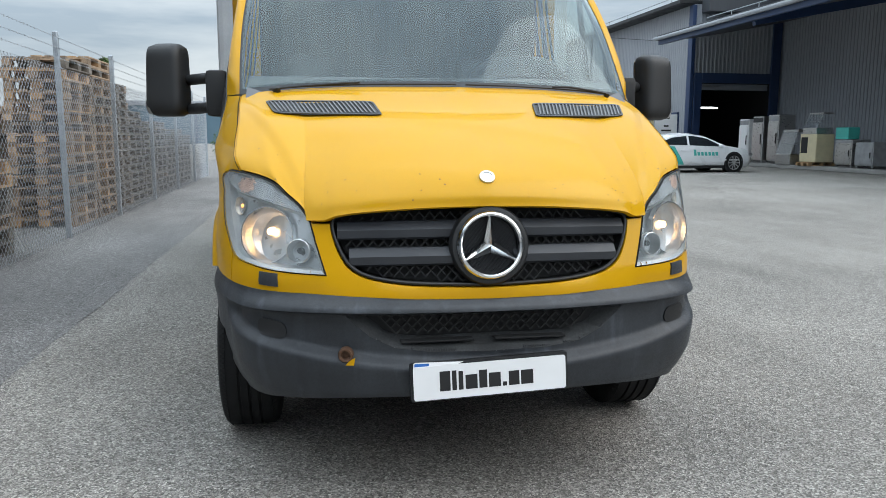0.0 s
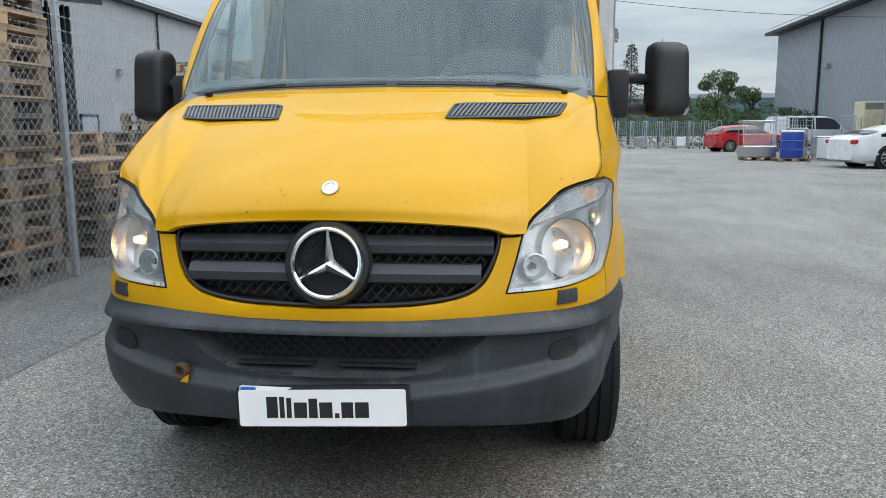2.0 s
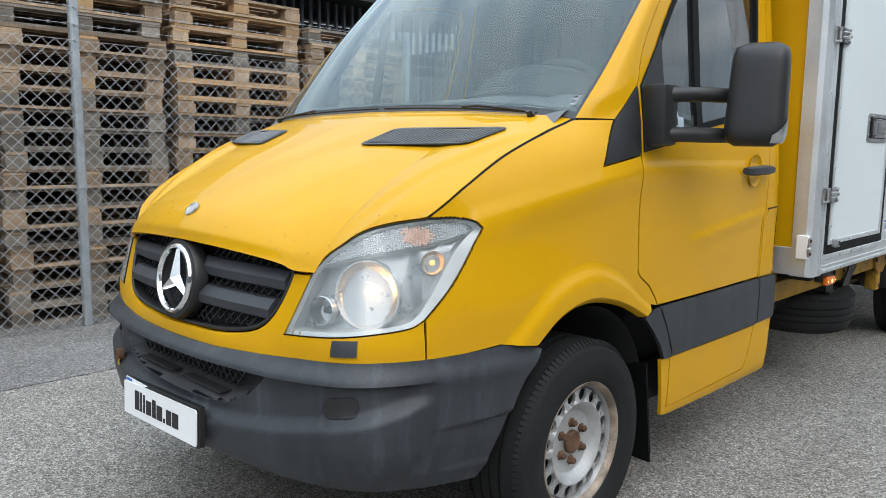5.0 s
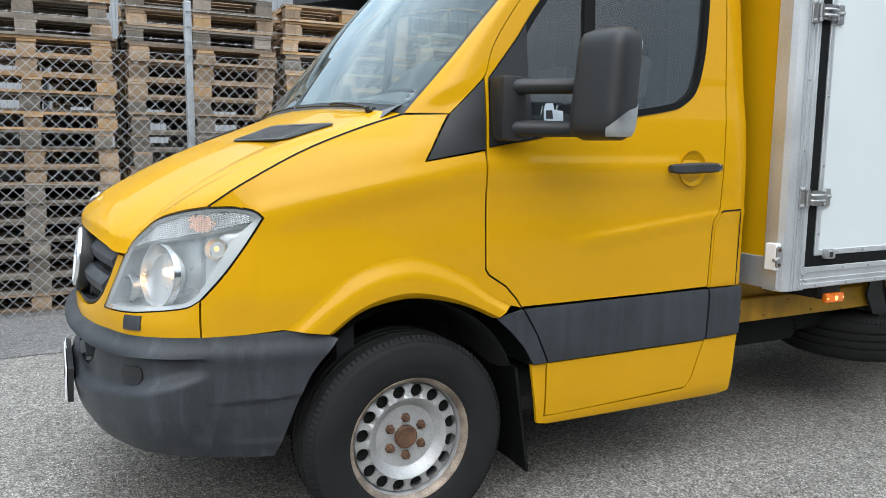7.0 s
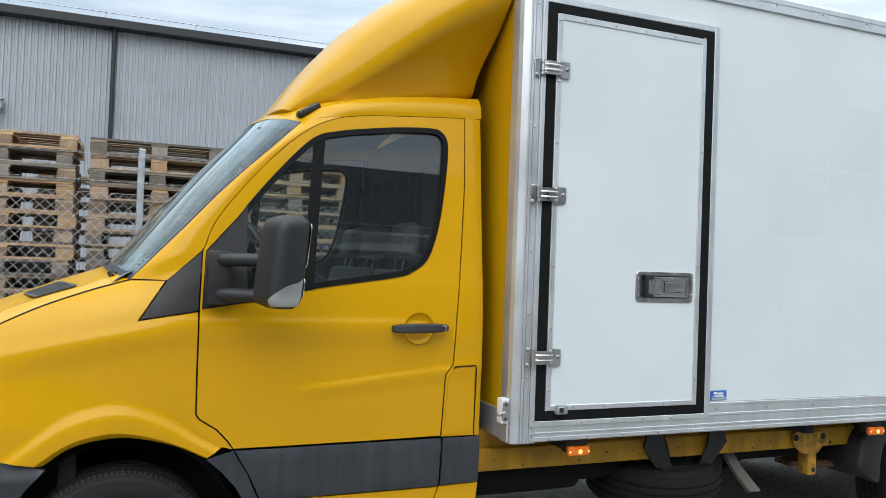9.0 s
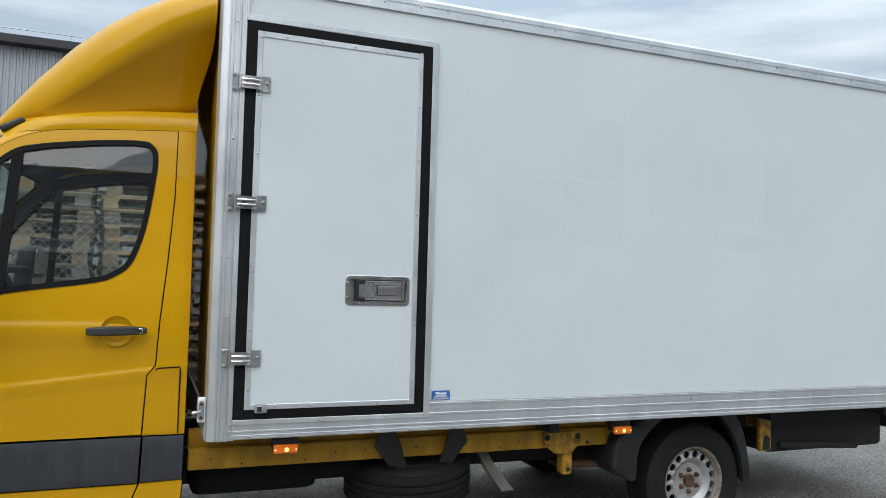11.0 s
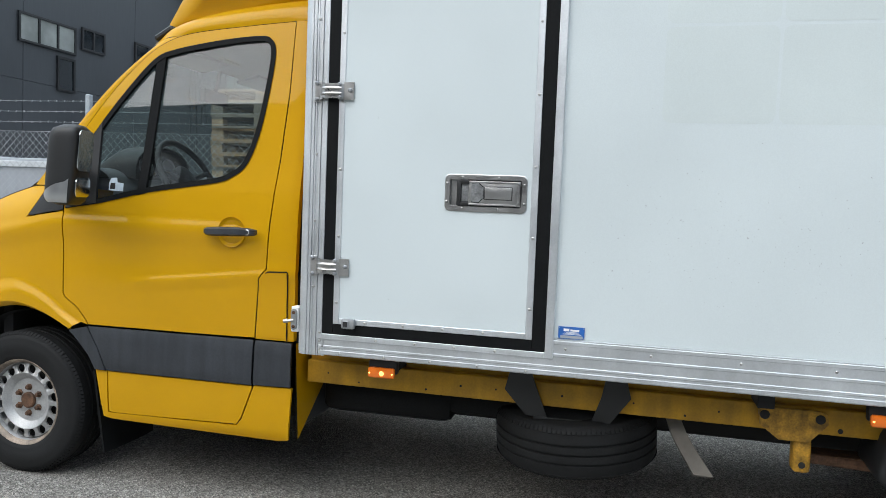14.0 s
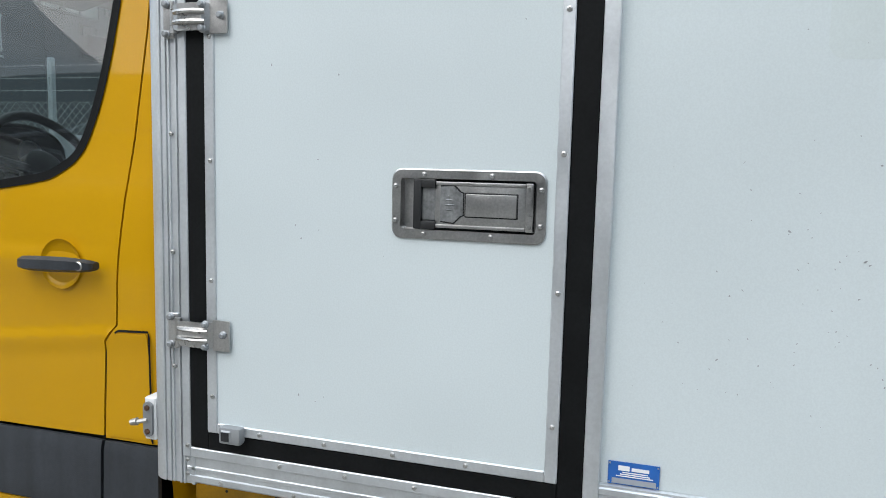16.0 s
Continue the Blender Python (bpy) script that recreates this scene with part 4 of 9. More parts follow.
def lamp_divider(s):
    return float(np.interp(s, [0.62, 0.70, 0.80, 0.90, 1.0, 1.13], [0.998, 1.020, 1.036, 1.050, 1.068, 1.098]))


def lamp_depth(s, z):
    """How deep the silvered bowl lies behind the lens: shallow above the divider, deep below, with a step at the rear."""
    return -0.060 + 0.034 * smoothstep(lamp_divider(s) - 0.012, lamp_divider(s) + 0.004, z) + 0.024 * smoothstep(0.955, 0.985, s) * (1 - smoothstep(lamp_divider(s) - 0.02, lamp_divider(s), z))


for side in BOTH:
    fn = body_side(side, lambda s, z: 0.004)
    bm = bmesh.new()
    add_panel(bm, inset(HEAD, 0.004), fn, 0.025, rim=0.0, flip=side < 0)
    lens = part("headlamp", bm, M_LENS, truck, "clear headlamp lens, lamp lit")
    lens.visible_shadow = False
    # pale frame inside the lens, broad at the rear, and the dark joint round it
    bm = bmesh.new()
    a, b = inset(HEAD, 0.003), inset(HEAD, 0.013)
    mid = np.array(HEAD).mean(axis=0)
    b = [tuple(np.array(q) + (mid - np.array(q)) * 0.16 * smoothstep(0.90, 1.10, q[0]) * smoothstep(1.13, 1.06, q[1])) for q in b]
    for i in range(len(a)):
        j = (i + 1) % len(a)
        q = [bm.verts.new(fn(*a[i], -0.006)), bm.verts.new(fn(*a[j], -0.006)), bm.verts.new(fn(*b[j], -0.014)), bm.verts.new(fn(*b[i], -0.014))]
        face(bm, q if side > 0 else q[::-1])
        deep = [lamp_depth(v[0], v[1]) - 0.004 for v in (b[i], b[j])]
        q = [q[3], q[2], bm.verts.new(fn(*b[j], deep[1])), bm.verts.new(fn(*b[i], deep[0]))]
        face(bm, q if side > 0 else q[::-1])
    bmesh.ops.remove_doubles(bm, verts=bm.verts, dist=0.0003)
    part("lamp_frame", bm, M_LAMP_FRAME, lens, "pale frame inside the lens")
    bm = bmesh.new()
    a, b = inset(HEAD, -0.001), inset(HEAD, 0.0032)
    for i in range(len(a)):
        j = (i + 1) % len(a)
        q = [bm.verts.new(fn(*a[i], -0.004)), bm.verts.new(fn(*a[j], -0.004)), bm.verts.new(fn(*b[j], 0.0006)), bm.verts.new(fn(*b[i], 0.0006))]
        face(bm, q if side > 0 else q[::-1])
    bmesh.ops.remove_doubles(bm, verts=bm.verts, dist=0.0003)
    part("lamp_seal", bm, M_RUBBER, lens)
    # bowl behind
    bm = bmesh.new()
    add_panel(bm, inset(HEAD, 0.012), body_side(side, lamp_depth), 0.014, rim=0, flip=side < 0)
    part("lamp_bowl", bm, M_BOWL, lens, "silver lamp bowl")
    # main reflector with lit bulb, and small round lamp
    for x0, z0, r, lit in ((0.785, 0.930, 0.094, True), (0.645, 0.883, 0.038, False)):
        c = body(s_x(x0), z0, -0.045)
        c = Vector((side * c.x, c.y, c.z))
        m = plane_at(c, (1, 0, 0), (0, 0.12, 0.99)) @ pose(0, 0, 0, 0, side * 24 if lit else side * 16, 0)
        # stepped facets that fan out from the bulb
        bm = bmesh.new()
        seg = 40 if lit else 24
        rings = []
        for k, (pr, ph) in enumerate([(0.0, -0.046), (r * 0.22, -0.045), (r * 0.45, -0.040), (r * 0.65, -0.031), (r * 0.84, -0.015), (r * 0.97, 0.012), (r, 0.030)]):
            rings.append([bm.verts.new(m @ Vector((pr * math.cos(2 * math.pi * (i + 0.5 * (k % 2)) / seg), pr * math.sin(2 * math.pi * (i + 0.5 * (k % 2)) / seg), ph + (0.0025 if (i // 2 + k) % 2 and 1 < k < 6 else 0.0)))) for i in range(seg)])
        for ra, rb in zip(rings, rings[1:]):
            for i in range(seg):
                face(bm, (ra[i], ra[(i + 1) % seg], rb[(i + 1) % seg], rb[i]))
        part("reflector", bm, M_REFLECT, lens, "round chromed reflector", sharp=8)
        bm = bmesh.new()
        if lit:
            add_rod(bm, m @ Vector((0, 0.012, -0.044)), m @ Vector((0, 0.012, 0.004)), 0.017, 14, 0.012)
            part("bulb", bm, M_HEADLAMP, lens, "lit warm bulb")
            bm = bmesh.new()
            add_rod(bm, m @ Vector((0, -0.040, -0.040)), m @ Vector((0, -0.040, -0.006)), 0.009, 12, 0.007)
            part("bulb", bm, M_REFLECT, lens, "unlit bulb cap")
            bm = bmesh.new()
            add_lathe(bm, [(r * 1.0, 0.024), (r * 1.0, 0.031), (r * 1.04, 0.031), (r * 1.05, 0.010)], m, 36)
            part("bezel", bm, M_CHROME, lens)
        else:
            add_rod(bm, m @ Vector((0, 0, -0.04)), m @ Vector((0, 0, 0.006)), 0.013, 14, 0.010)
            part("bulb", bm, M_GRILLE, lens, "grey bulb cap")
            bm = bmesh.new()
            add_lathe(bm, [(r * 1.0, 0.022), (r * 1.0, 0.030), (r * 1.08, 0.028), (r * 1.10, 0.010)], m, 30)
            part("bezel", bm, M_REFLECT, lens)
    # fluted turn signal that fills the upper lens; orange facets paint in the bulb's gleam
    bulb_s, bulb_z = s_y(0.335), 1.092
    bm = bmesh.new()
    du, dz = 0.0085, 0.0062
    for k in range(56):
        s0 = 0.645 + k * du
        low, top = lamp_divider(s0 + du / 2) + 0.004, lamp_top(s0 + du / 2) - 0.012
        for j in range(int(max(0.0, top - low) / dz)):
            z0 = low + j * dz
            near = math.hypot((s0 - bulb_s) / 0.050, (z0 - bulb_z) / 0.030)
            q = [bm.verts.new(fn(s0 + a * du, z0 + b * dz, off)) for a, b, off in ((0, 0, -0.016), (1, 0, -0.016), (1, 1, -0.016), (0, 1, -0.016), (0.5, 0.5, -0.0115))]
            for f in ((0, 1, 4), (1, 2, 4), (2, 3, 4), (3, 0, 4)):
                face(bm, [q[i] for i in f] if side > 0 else [q[i] for i in f][::-1], 1 if near + 0.35 * ((k * 7 + j * 3) % 5) / 5 < 1.0 else 0)
    part("turn_signal", bm, [M_FLUTE, M_ORANGE_FLUTED], lens, "clear fluted turn signal, facets tinted orange for the bulb behind", sharp=0)
    bm = bmesh.new()
    line = [(sk, lamp_divider(sk)) for sk in np.linspace(0.63, 1.115, 30)]
    for (s0, z0), (s1, z1) in zip(line, line[1:]):
        q = [bm.verts.new(fn(*v)) for v in ((s0, z0 - 0.005, -0.020), (s1, z1 - 0.005, -0.020), (s1, z1 + 0.004, -0.009), (s0, z0 + 0.004, -0.009))]
        face(bm, q if side > 0 else q[::-1])
    part("divider", bm, M_LAMP_FRAME, lens, sharp=50)
    # small amber side lamp in its own cup
    c_s, c_z, rr = s_y(0.385), 1.019, 0.026
    c = fn(c_s, c_z, -0.044)
    m = plane_at(c, (fn(c_s + 0.01, c_z) - fn(c_s, c_z)) * side, (0, 0.1, 1))
    bm = bmesh.new()
    add_lathe(bm, [(0.0, -0.010), (rr * 0.6, -0.006), (rr, 0.006), (rr * 1.25, 0.016), (rr * 1.3, 0.010)], m, 20)
    cup = part("side_lamp_cup", bm, M_AMBER_CUP, lens, "amber cup of the side lamp", sharp=40)
    bm = bmesh.new()
    add_lathe(bm, [(rr * 0.34, -0.006), (rr * 0.28, 0.006), (0.0, 0.010)], m, 14)
    part("side_lamp", bm, M_SIDELAMP, lens, "lit amber bulb")

# ---------------------------------------------------------------- windscreen, pillars, roof
WS_LOW = spline([(0, 0.880, 1.478), (0.3, 0.890, 1.475), (0.6, 0.922, 1.465), (0.78, 0.966, 1.451), (0.872, 1.006, 1.442)], 30)
WS_TOP = spline([(0, 1.50, 2.185), (0.3, 1.508, 2.182), (0.6, 1.545, 2.165), (0.76, 1.60, 2.145), (0.832, 1.655, 2.13)], 30)
WS_SIDE = spline([(0.872, 1.006, 1.442), (0.877, 1.17, 1.622), (0.868, 1.36, 1.835), (0.832, 1.655, 2.13)], 30)
WS_MID = spline([(0, 0.880, 1.478), (0, 1.06, 1.70), (0, 1.26, 1.93), (0, 1.50, 2.185)], 30)
screen = coons(*(dense(q) for q in (WS_LOW, WS_TOP, WS_MID, WS_SIDE)))


def both_grid(bm, fn, nu, nv, back=False):
    for side in BOTH:
        add_grid(bm, lambda u, v: Vector((side * fn(u, v)[0], fn(u, v)[1], fn(u, v)[2])), nu, nv, flip=(side < 0) != back)
    bmesh.ops.remove_doubles(bm, verts=bm.verts, dist=0.0004)


bm = bmesh.new()
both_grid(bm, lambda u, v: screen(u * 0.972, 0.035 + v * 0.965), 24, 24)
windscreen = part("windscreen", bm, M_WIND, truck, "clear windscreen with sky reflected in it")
windscreen.visible_shadow = False
# black border round the glass
bm = bmesh.new()
for side in BOTH:
    for u0, u1, v0, v1, nu, nv in ((0.955, 1.0, 0, 1, 2, 30), (0, 0.97, 0.0, 0.055, 30, 2), (0, 0.97, 0.96, 1.0, 30, 2)):
        add_grid(bm, lambda a, b: Vector((side * screen(u0 + (u1 - u0) * a, v0 + (v1 - v0) * b)[0], screen(u0 + (u1 - u0) * a, v0 + (v1 - v0) * b)[1] + 0.002,
                                          screen(u0 + (u1 - u0) * a, v0 + (v1 - v0) * b)[2] - 0.0015)), nu, nv, flip=side < 0)
part("windscreen_border", bm, M_PLASTIC, windscreen, "dark printed border of the glass")
# sticker in the corner of the windscreen
bm = bmesh.new()
add_grid(bm, lambda a, b: Vector(screen(0.885 + 0.045 * a, 0.075 + 0.06 * b)) + Vector((0, -0.001, 0.001)), 2, 2)
sticker = part("sticker", bm, M_PALE_PRINT, windscreen, "small square sticker with a dark print", sharp=0)
for k, (u0, u1, v0, v1) in enumerate(((0.1, 0.9, 0.62, 0.92), (0.1, 0.42, 0.1, 0.5), (0.55, 0.9, 0.1, 0.5))):
    bm = bmesh.new()
    add_grid(bm, lambda a, b: Vector(screen(0.885 + 0.045 * (u0 + (u1 - u0) * a), 0.075 + 0.06 * (v0 + (v1 - v0) * b))) + Vector((0, -0.0018, 0.0018)), 2, 2)
    part("print", bm, M_INK, sticker, sharp=0)
# scuttle panel with the wipers' feet
bm = bmesh.new()
both_grid(bm, lambda u, v: (np.array(WS_LOW[round(u * 30)]) + np.array((0, -0.02 + 0.035 * v, -0.022 + 0.03 * v))), 30, 2)
part("scuttle", bm, M_BLACK, truck, "black scuttle panel")


def on_screen(x, v):
    u = min(0.999, abs(x) / 0.872)
    p = Vector(screen(u, v))
    return Vector((math.copysign(p.x, x), p.y, p.z))


for x0, x1, v0, v1, px in ((-0.60, 0.03, 0.004, 0.008, -0.55), (0.06, 0.62, 0.008, 0.002, 0.60)):
    bm = bmesh.new()
    pts = [on_screen(x0 + (x1 - x0) * k / 14, v0 + (v1 - v0) * k / 14) + Vector((0, -0.012, 0.005)) for k in range(15)]
    add_tube(bm, pts, 0.0042, 6)
    arm = [on_screen(px, 0.0) + Vector((0, -0.02, -0.01)), on_screen(px, 0.0) + Vector((0, -0.024, 0.006)), on_screen(px * 0.6 + 0.05, 0.008) + Vector((0, -0.024, 0.012)), (pts[7] + Vector((0, -0.008, 0.006)))]
    add_tube(bm, [Vector(q) for q in spline([tuple(a) for a in arm], 14)], [0.007] * 5 + [0.0048] * 10, 6)
    add_rod(bm, arm[0] + Vector((0, 0.004, -0.012)), arm[0] + Vector((0, -0.012, 0.020)), 0.011, 10, 0.009)
    part("wiper", bm, M_BLACK, truck, "black windscreen wiper")

# windscreen pillar: from the edge of the glass out to the door seam
DOOR_TOP = ys([(1.137, 1.442), (1.20, 1.503), (1.268, 1.569)], 6) + ys([(1.268, 1.569), (1.305, 1.675), (1.40, 1.812), (1.52, 1.953), (1.65, 2.075), (1.77, 2.144), (1.91, 2.177), (2.17, 2.201), (2.393, 2.218)], 40)[1:]
PILLAR_OUT = [tuple(body(s, z, -0.001)) for s, z in DOOR_TOP[:34]]
ROOF_EDGE = spline([(0.832, 1.655, 2.13), (0.842, 1.76, 2.205), (0.836, 1.95, 2.262), (0.828, 2.2, 2.30), (0.815, 2.482, 2.325)], 30)
PILLAR_IN = [tuple(q) for q in WS_SIDE]
for side in BOTH:
    bm = bmesh.new()

    def pillar(u, v):
        a = np.array(PILLAR_IN[min(30, int(round(u * 30)))])
        k = min(33, u * 33)
        i = min(int(k), 32)
        b = np.array(PILLAR_OUT[i]) * (1 - k + i) + np.array(PILLAR_OUT[i + 1]) * (k - i)
        q = a * (1 - v) + b * v + np.array((0.020, -0.020, 0.006)) * math.sin(math.pi * v) * (0.9 - 0.3 * u) * smoothstep(0, 0.16, u)
        return Vector((side * q[0], q[1], q[2]))
    add_grid(bm, pillar, 30, 8, flip=side < 0)
    wpil = part("windscreen_pillar", bm, M_YELLOW, truck, sharp=50)
    bm = bmesh.new()

    def lining(u, w):
        v = 1.55 * w
        return pillar(u, 0.12) * (1 - v) + pillar(u, 1.0) * v + Vector((-side * 0.030, 0.020, -0.008))
    add_grid(bm, lining, 15, 8, flip=side > 0)
    part("pillar_lining", bm, M_DASH, wpil, "grey pillar lining", sharp=50)
    # roof rail over the door
    bm = bmesh.new()
    over = [tuple(body(s, z, -0.001)) for s, z in DOOR_TOP[33:]] + [tuple(body(s_y(2.482), 2.222, -0.001))]

    def rail(u, v):
        k = u * (len(over) - 1)
        i = min(int(k), len(over) - 2)
        b = np.array(over[i]) * (1 - k + i) + np.array(over[i + 1]) * (k - i)
        a = np.array(ROOF_EDGE[min(30, int(round(u * 30)))])
        q = a * (1 - v) + b * v + np.array((0.014, 0, 0.008)) * math.sin(math.pi * v)
        return Vector((side * q[0], q[1], q[2]))
    add_grid(bm, rail, 30, 6, flip=side < 0)
    part("roof_rail", bm, M_YELLOW, truck, sharp=50)
bm = bmesh.new()
roof_mid = spline([(0, 1.50, 2.19), (0, 1.60, 2.27), (0, 1.9, 2.36), (0, 2.482, 2.40)], 30)
roof = coons([tuple(q) for q in WS_TOP], spline([(0, 2.482, 2.40), (0.5, 2.482, 2.375), (0.815, 2.482, 2.325)], 30), roof_mid, ROOF_EDGE)
both_grid(bm, roof, 20, 20)
part("cab_roof", bm, M_YELLOW, truck, sharp=50)

# ---------------------------------------------------------------- doors
WIN_POINTS = ys([(1.272, 1.338), (1.280, 1.560), (1.34, 1.632), (1.40, 1.705), (1.455, 1.782), (1.55, 1.900), (1.65, 2.012), (1.72, 2.068), (1.80, 2.092), (1.88, 2.108), (2.06, 2.135), (2.22, 2.148), (2.28, 2.135),
          (2.307, 2.07), (2.289, 1.88), (2.257, 1.70), (2.208, 1.568), (2.14, 1.510), (2.05, 1.480), (1.72, 1.428), (1.45, 1.366)])
WIN = [WIN_POINTS[0]] + [tuple(q) for q in spline(WIN_POINTS[1:], 110)]
L_DOOR_REAR = ys([(2.395, 2.222), (2.392, 1.90), (2.372, 1.60), (2.345, 1.30), (2.335, 1.105), (2.30, 1.06), (2.287, 0.79)])


def gap_seal(line, side, parent, depth=-0.006, width=0.011):
    """A black strip that stands in for the shade in the gap between two panels."""
    bm = bmesh.new()
    fn = body_side(side)
    line = [np.array(q, float) for q in line]
    rows_ = []
    for k, q in enumerate(line):
        d = line[min(k + 1, len(line) - 1)] - line[max(k - 1, 0)]
        nn = np.array((-d[1], d[0])) / max(1e-9, np.linalg.norm(d)) * width / 2
        rows_.append([bm.verts.new(fn(*(q - nn), depth)), bm.verts.new(fn(*(q + nn), depth))])
    for r0, r1 in zip(rows_, rows_[1:]):
        face(bm, (r0[0], r0[1], r1[1], r1[0]) if side < 0 else (r0[1], r0[0], r1[0], r1[1]))
    return part("gap_seal", bm, M_RUBBER, parent, "black strip that stands for shade in the panel gap", sharp=0)


for side in BOTH:
    fn = body_side(side)
    flip = side < 0
    bm = bmesh.new()
    top_line = DOOR_TOP[7:]
    outline = chain(L_DOOR_FRONT[::-1], ys([(1.258, 1.335)]), [(s_y(1.263), 1.562)], top_line, L_DOOR_REAR, ys([(2.0, 0.786), (1.412, 0.782)]))
    # the window is cut out by a slit that runs to the front edge
    o = inset(outline, 0.003)
    i0 = min(range(len(o)), key=lambda k: math.dist(o[k], (s_y(1.262), 1.325)))
    win = WIN
    keyed = o[:i0 + 1] + [win[0]] + win[:0:-1] + [win[0]] + o[i0:]
    add_panel(bm, keyed, fn, 0.012, flip=flip)
    door = part("cab_door", bm, M_YELLOW, truck, "yellow cab door, closed", sharp=40)
    gap_seal(L_DOOR_FRONT, side, door)
    gap_seal(DOOR_TOP[7:], side, door)
    gap_seal(L_DOOR_REAR, side, door)
    # this strip lies proud of the wing, painted dark to read as a shaded gap
    gap_seal(L_HOOD_LINE, side, truck, 0.0012, 0.0052)
    # grey lining inside the door
    bm = bmesh.new()
    add_panel(bm, keyed, body_side(side, lambda s, z: -0.020), 0.05, rim=0, flip=not flip)
    part("door_lining", bm, M_SEAT, door, "dark grey door lining", sharp=40)
    # black window surround
    bm = bmesh.new()
    a, b = inset(WIN, -0.004), inset(WIN, 0.020)
    for i in range(len(a)):
        j = (i + 1) % len(a)
        for (p0, q0), (p1, q1) in (((a, 0.004), (b, 0.005)), ((b, 0.005), (b, -0.012))):
            q = [bm.verts.new(fn(*p0[i], q0)), bm.verts.new(fn(*p0[j], q0)), bm.verts.new(fn(*p1[j], q1)), bm.verts.new(fn(*p1[i], q1))]
            face(bm, q if (side < 0) else q[::-1])
    bmesh.ops.remove_doubles(bm, verts=bm.verts, dist=0.0003)
    part("window_seal", bm, M_RUBBER, door, "black rubber window seal", sharp=50)
    # divider and mirror triangle
    bm = bmesh.new()
    add_panel(bm, ys([(1.658, 1.410), (1.703, 1.418), (1.748, 2.085), (1.700, 2.058)]), body_side(side, lambda s, z: 0.002), 0.05, flip=flip)
    part("window_divider", bm, M_RUBBER, door, "black upright divider")
    bm = bmesh.new()
    add_panel(bm, ys([(1.272, 1.338), (1.44, 1.366), (1.432, 1.60), (1.432, 1.752), (1.40, 1.703), (1.34, 1.630), (1.281, 1.559)]), body_side(side, lambda s, z: 0.006), 0.03, flip=flip)
    part("mirror_base", bm, M_BLACK, door, "black mirror mounting plate")
    bm = bmesh.new()
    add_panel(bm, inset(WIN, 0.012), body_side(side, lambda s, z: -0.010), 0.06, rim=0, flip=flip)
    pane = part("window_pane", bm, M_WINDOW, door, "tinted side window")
    pane.visible_shadow = False
    if side > 0:
        for nm, mt, pts in (("sticker", M_PALE_PRINT, [(1.495, 1.428), (1.575, 1.424), (1.575, 1.462), (1.54, 1.466), (1.535, 1.488), (1.505, 1.486), (1.495, 1.465)]),
                            ("print", M_INK, [(1.502, 1.434), (1.532, 1.434), (1.530, 1.464), (1.504, 1.462)])):
            bm = bmesh.new()
            add_panel(bm, ys(pts), body_side(side, lambda s, z: -0.008 if nm == "sticker" else -0.0072), 0.03, rim=0, flip=not flip)
            part(nm, bm, mt, pane, "small blue and white sticker" if nm == "sticker" else "", sharp=0)
    # black corner on the wing, in line with the window
    bm = bmesh.new()
    add_panel(bm, inset(ys([(1.137, 1.442), (1.043, 1.288), (1.256, 1.326), (1.262, 1.560)]), 0.002), body_side(side, lambda s, z: 0.003), 0.03, flip=not flip)
    part("wing_corner", bm, M_BLACK, truck, "black corner trim")
    # protective strips
    for nm, pts in (("side_strip", [(1.412, 0.777), (2.0, 0.782), (2.287, 0.783), (2.280, 0.575), (1.9, 0.575), (1.520, 0.572), (1.47, 0.68)]),
                    ("side_strip", [(2.293, 0.783), (2.472, 0.783), (2.470, 0.582), (2.286, 0.577)])):
        bm = bmesh.new()
        add_panel(bm, inset(ys(pts), 0.002), body_side(side, lambda s, z: 0.007 + 0.006 * smoothstep(0.57, 0.60, z) * smoothstep(0.785, 0.76, z)), 0.03, flip=not flip)
        part(nm, bm, M_PLASTIC, truck, "dark grey protective strip")
    bm = bmesh.new()
    add_panel(bm, inset(ys([(1.302, 0.752), (1.408, 0.777), (1.468, 0.68), (1.515, 0.572), (1.455, 0.572), (1.415, 0.64), (1.36, 0.70)]), 0.002), body_side(side, lambda s, z: 0.012), 0.03, flip=not flip)
    part("side_strip", bm, M_PLASTIC, truck, "dark grey strip end behind the wheel")
    # lower door, sill and rear corner of the cab
    bm = bmesh.new()
    add_panel(bm, inset(ys([(1.520, 0.57), (1.522, 0.372), (1.55, 0.368), (2.20, 0.385), (2.225, 0.42), (2.282, 0.572)]), 0.002), fn, 0.03, flip=flip)
    part("lower_door", bm, M_YELLOW, truck)
    bm = bmesh.new()
    add_panel(bm, inset(ys([(1.452, 0.57), (1.516, 0.57), (1.518, 0.368), (2.20, 0.381), (2.228, 0.416), (2.287, 0.574), (2.472, 0.578), (2.455, 0.335), (2.40, 0.322), (1.54, 0.335), (1.49, 0.345)]), 0.001), fn, 0.03, flip=not flip)
    part("sill", bm, M_YELLOW, truck)
    bm = bmesh.new()
    outline = chain(L_DOOR_REAR[:-1], ys([(2.288, 0.785), (2.476, 0.785), (2.48, 1.5), (2.482, 2.222)]))
    add_panel(bm, inset(outline, 0.003), body_side(side, lambda s, z: 0.0 - 0.008 * smoothstep(s_y(2.455), s_y(2.482), s)), 0.03, flip=flip, rim=0.03)
    rpil = part("rear_pillar", bm, M_YELLOW, truck)
    bm = bmesh.new()
    add_panel(bm, inset(outline, 0.0035), body_side(side, lambda s, z: -0.034), 0.06, flip=not flip, rim=0)
    part("pillar_lining", bm, M_SEAT, rpil, "dark pillar lining")
    bm = bmesh.new()
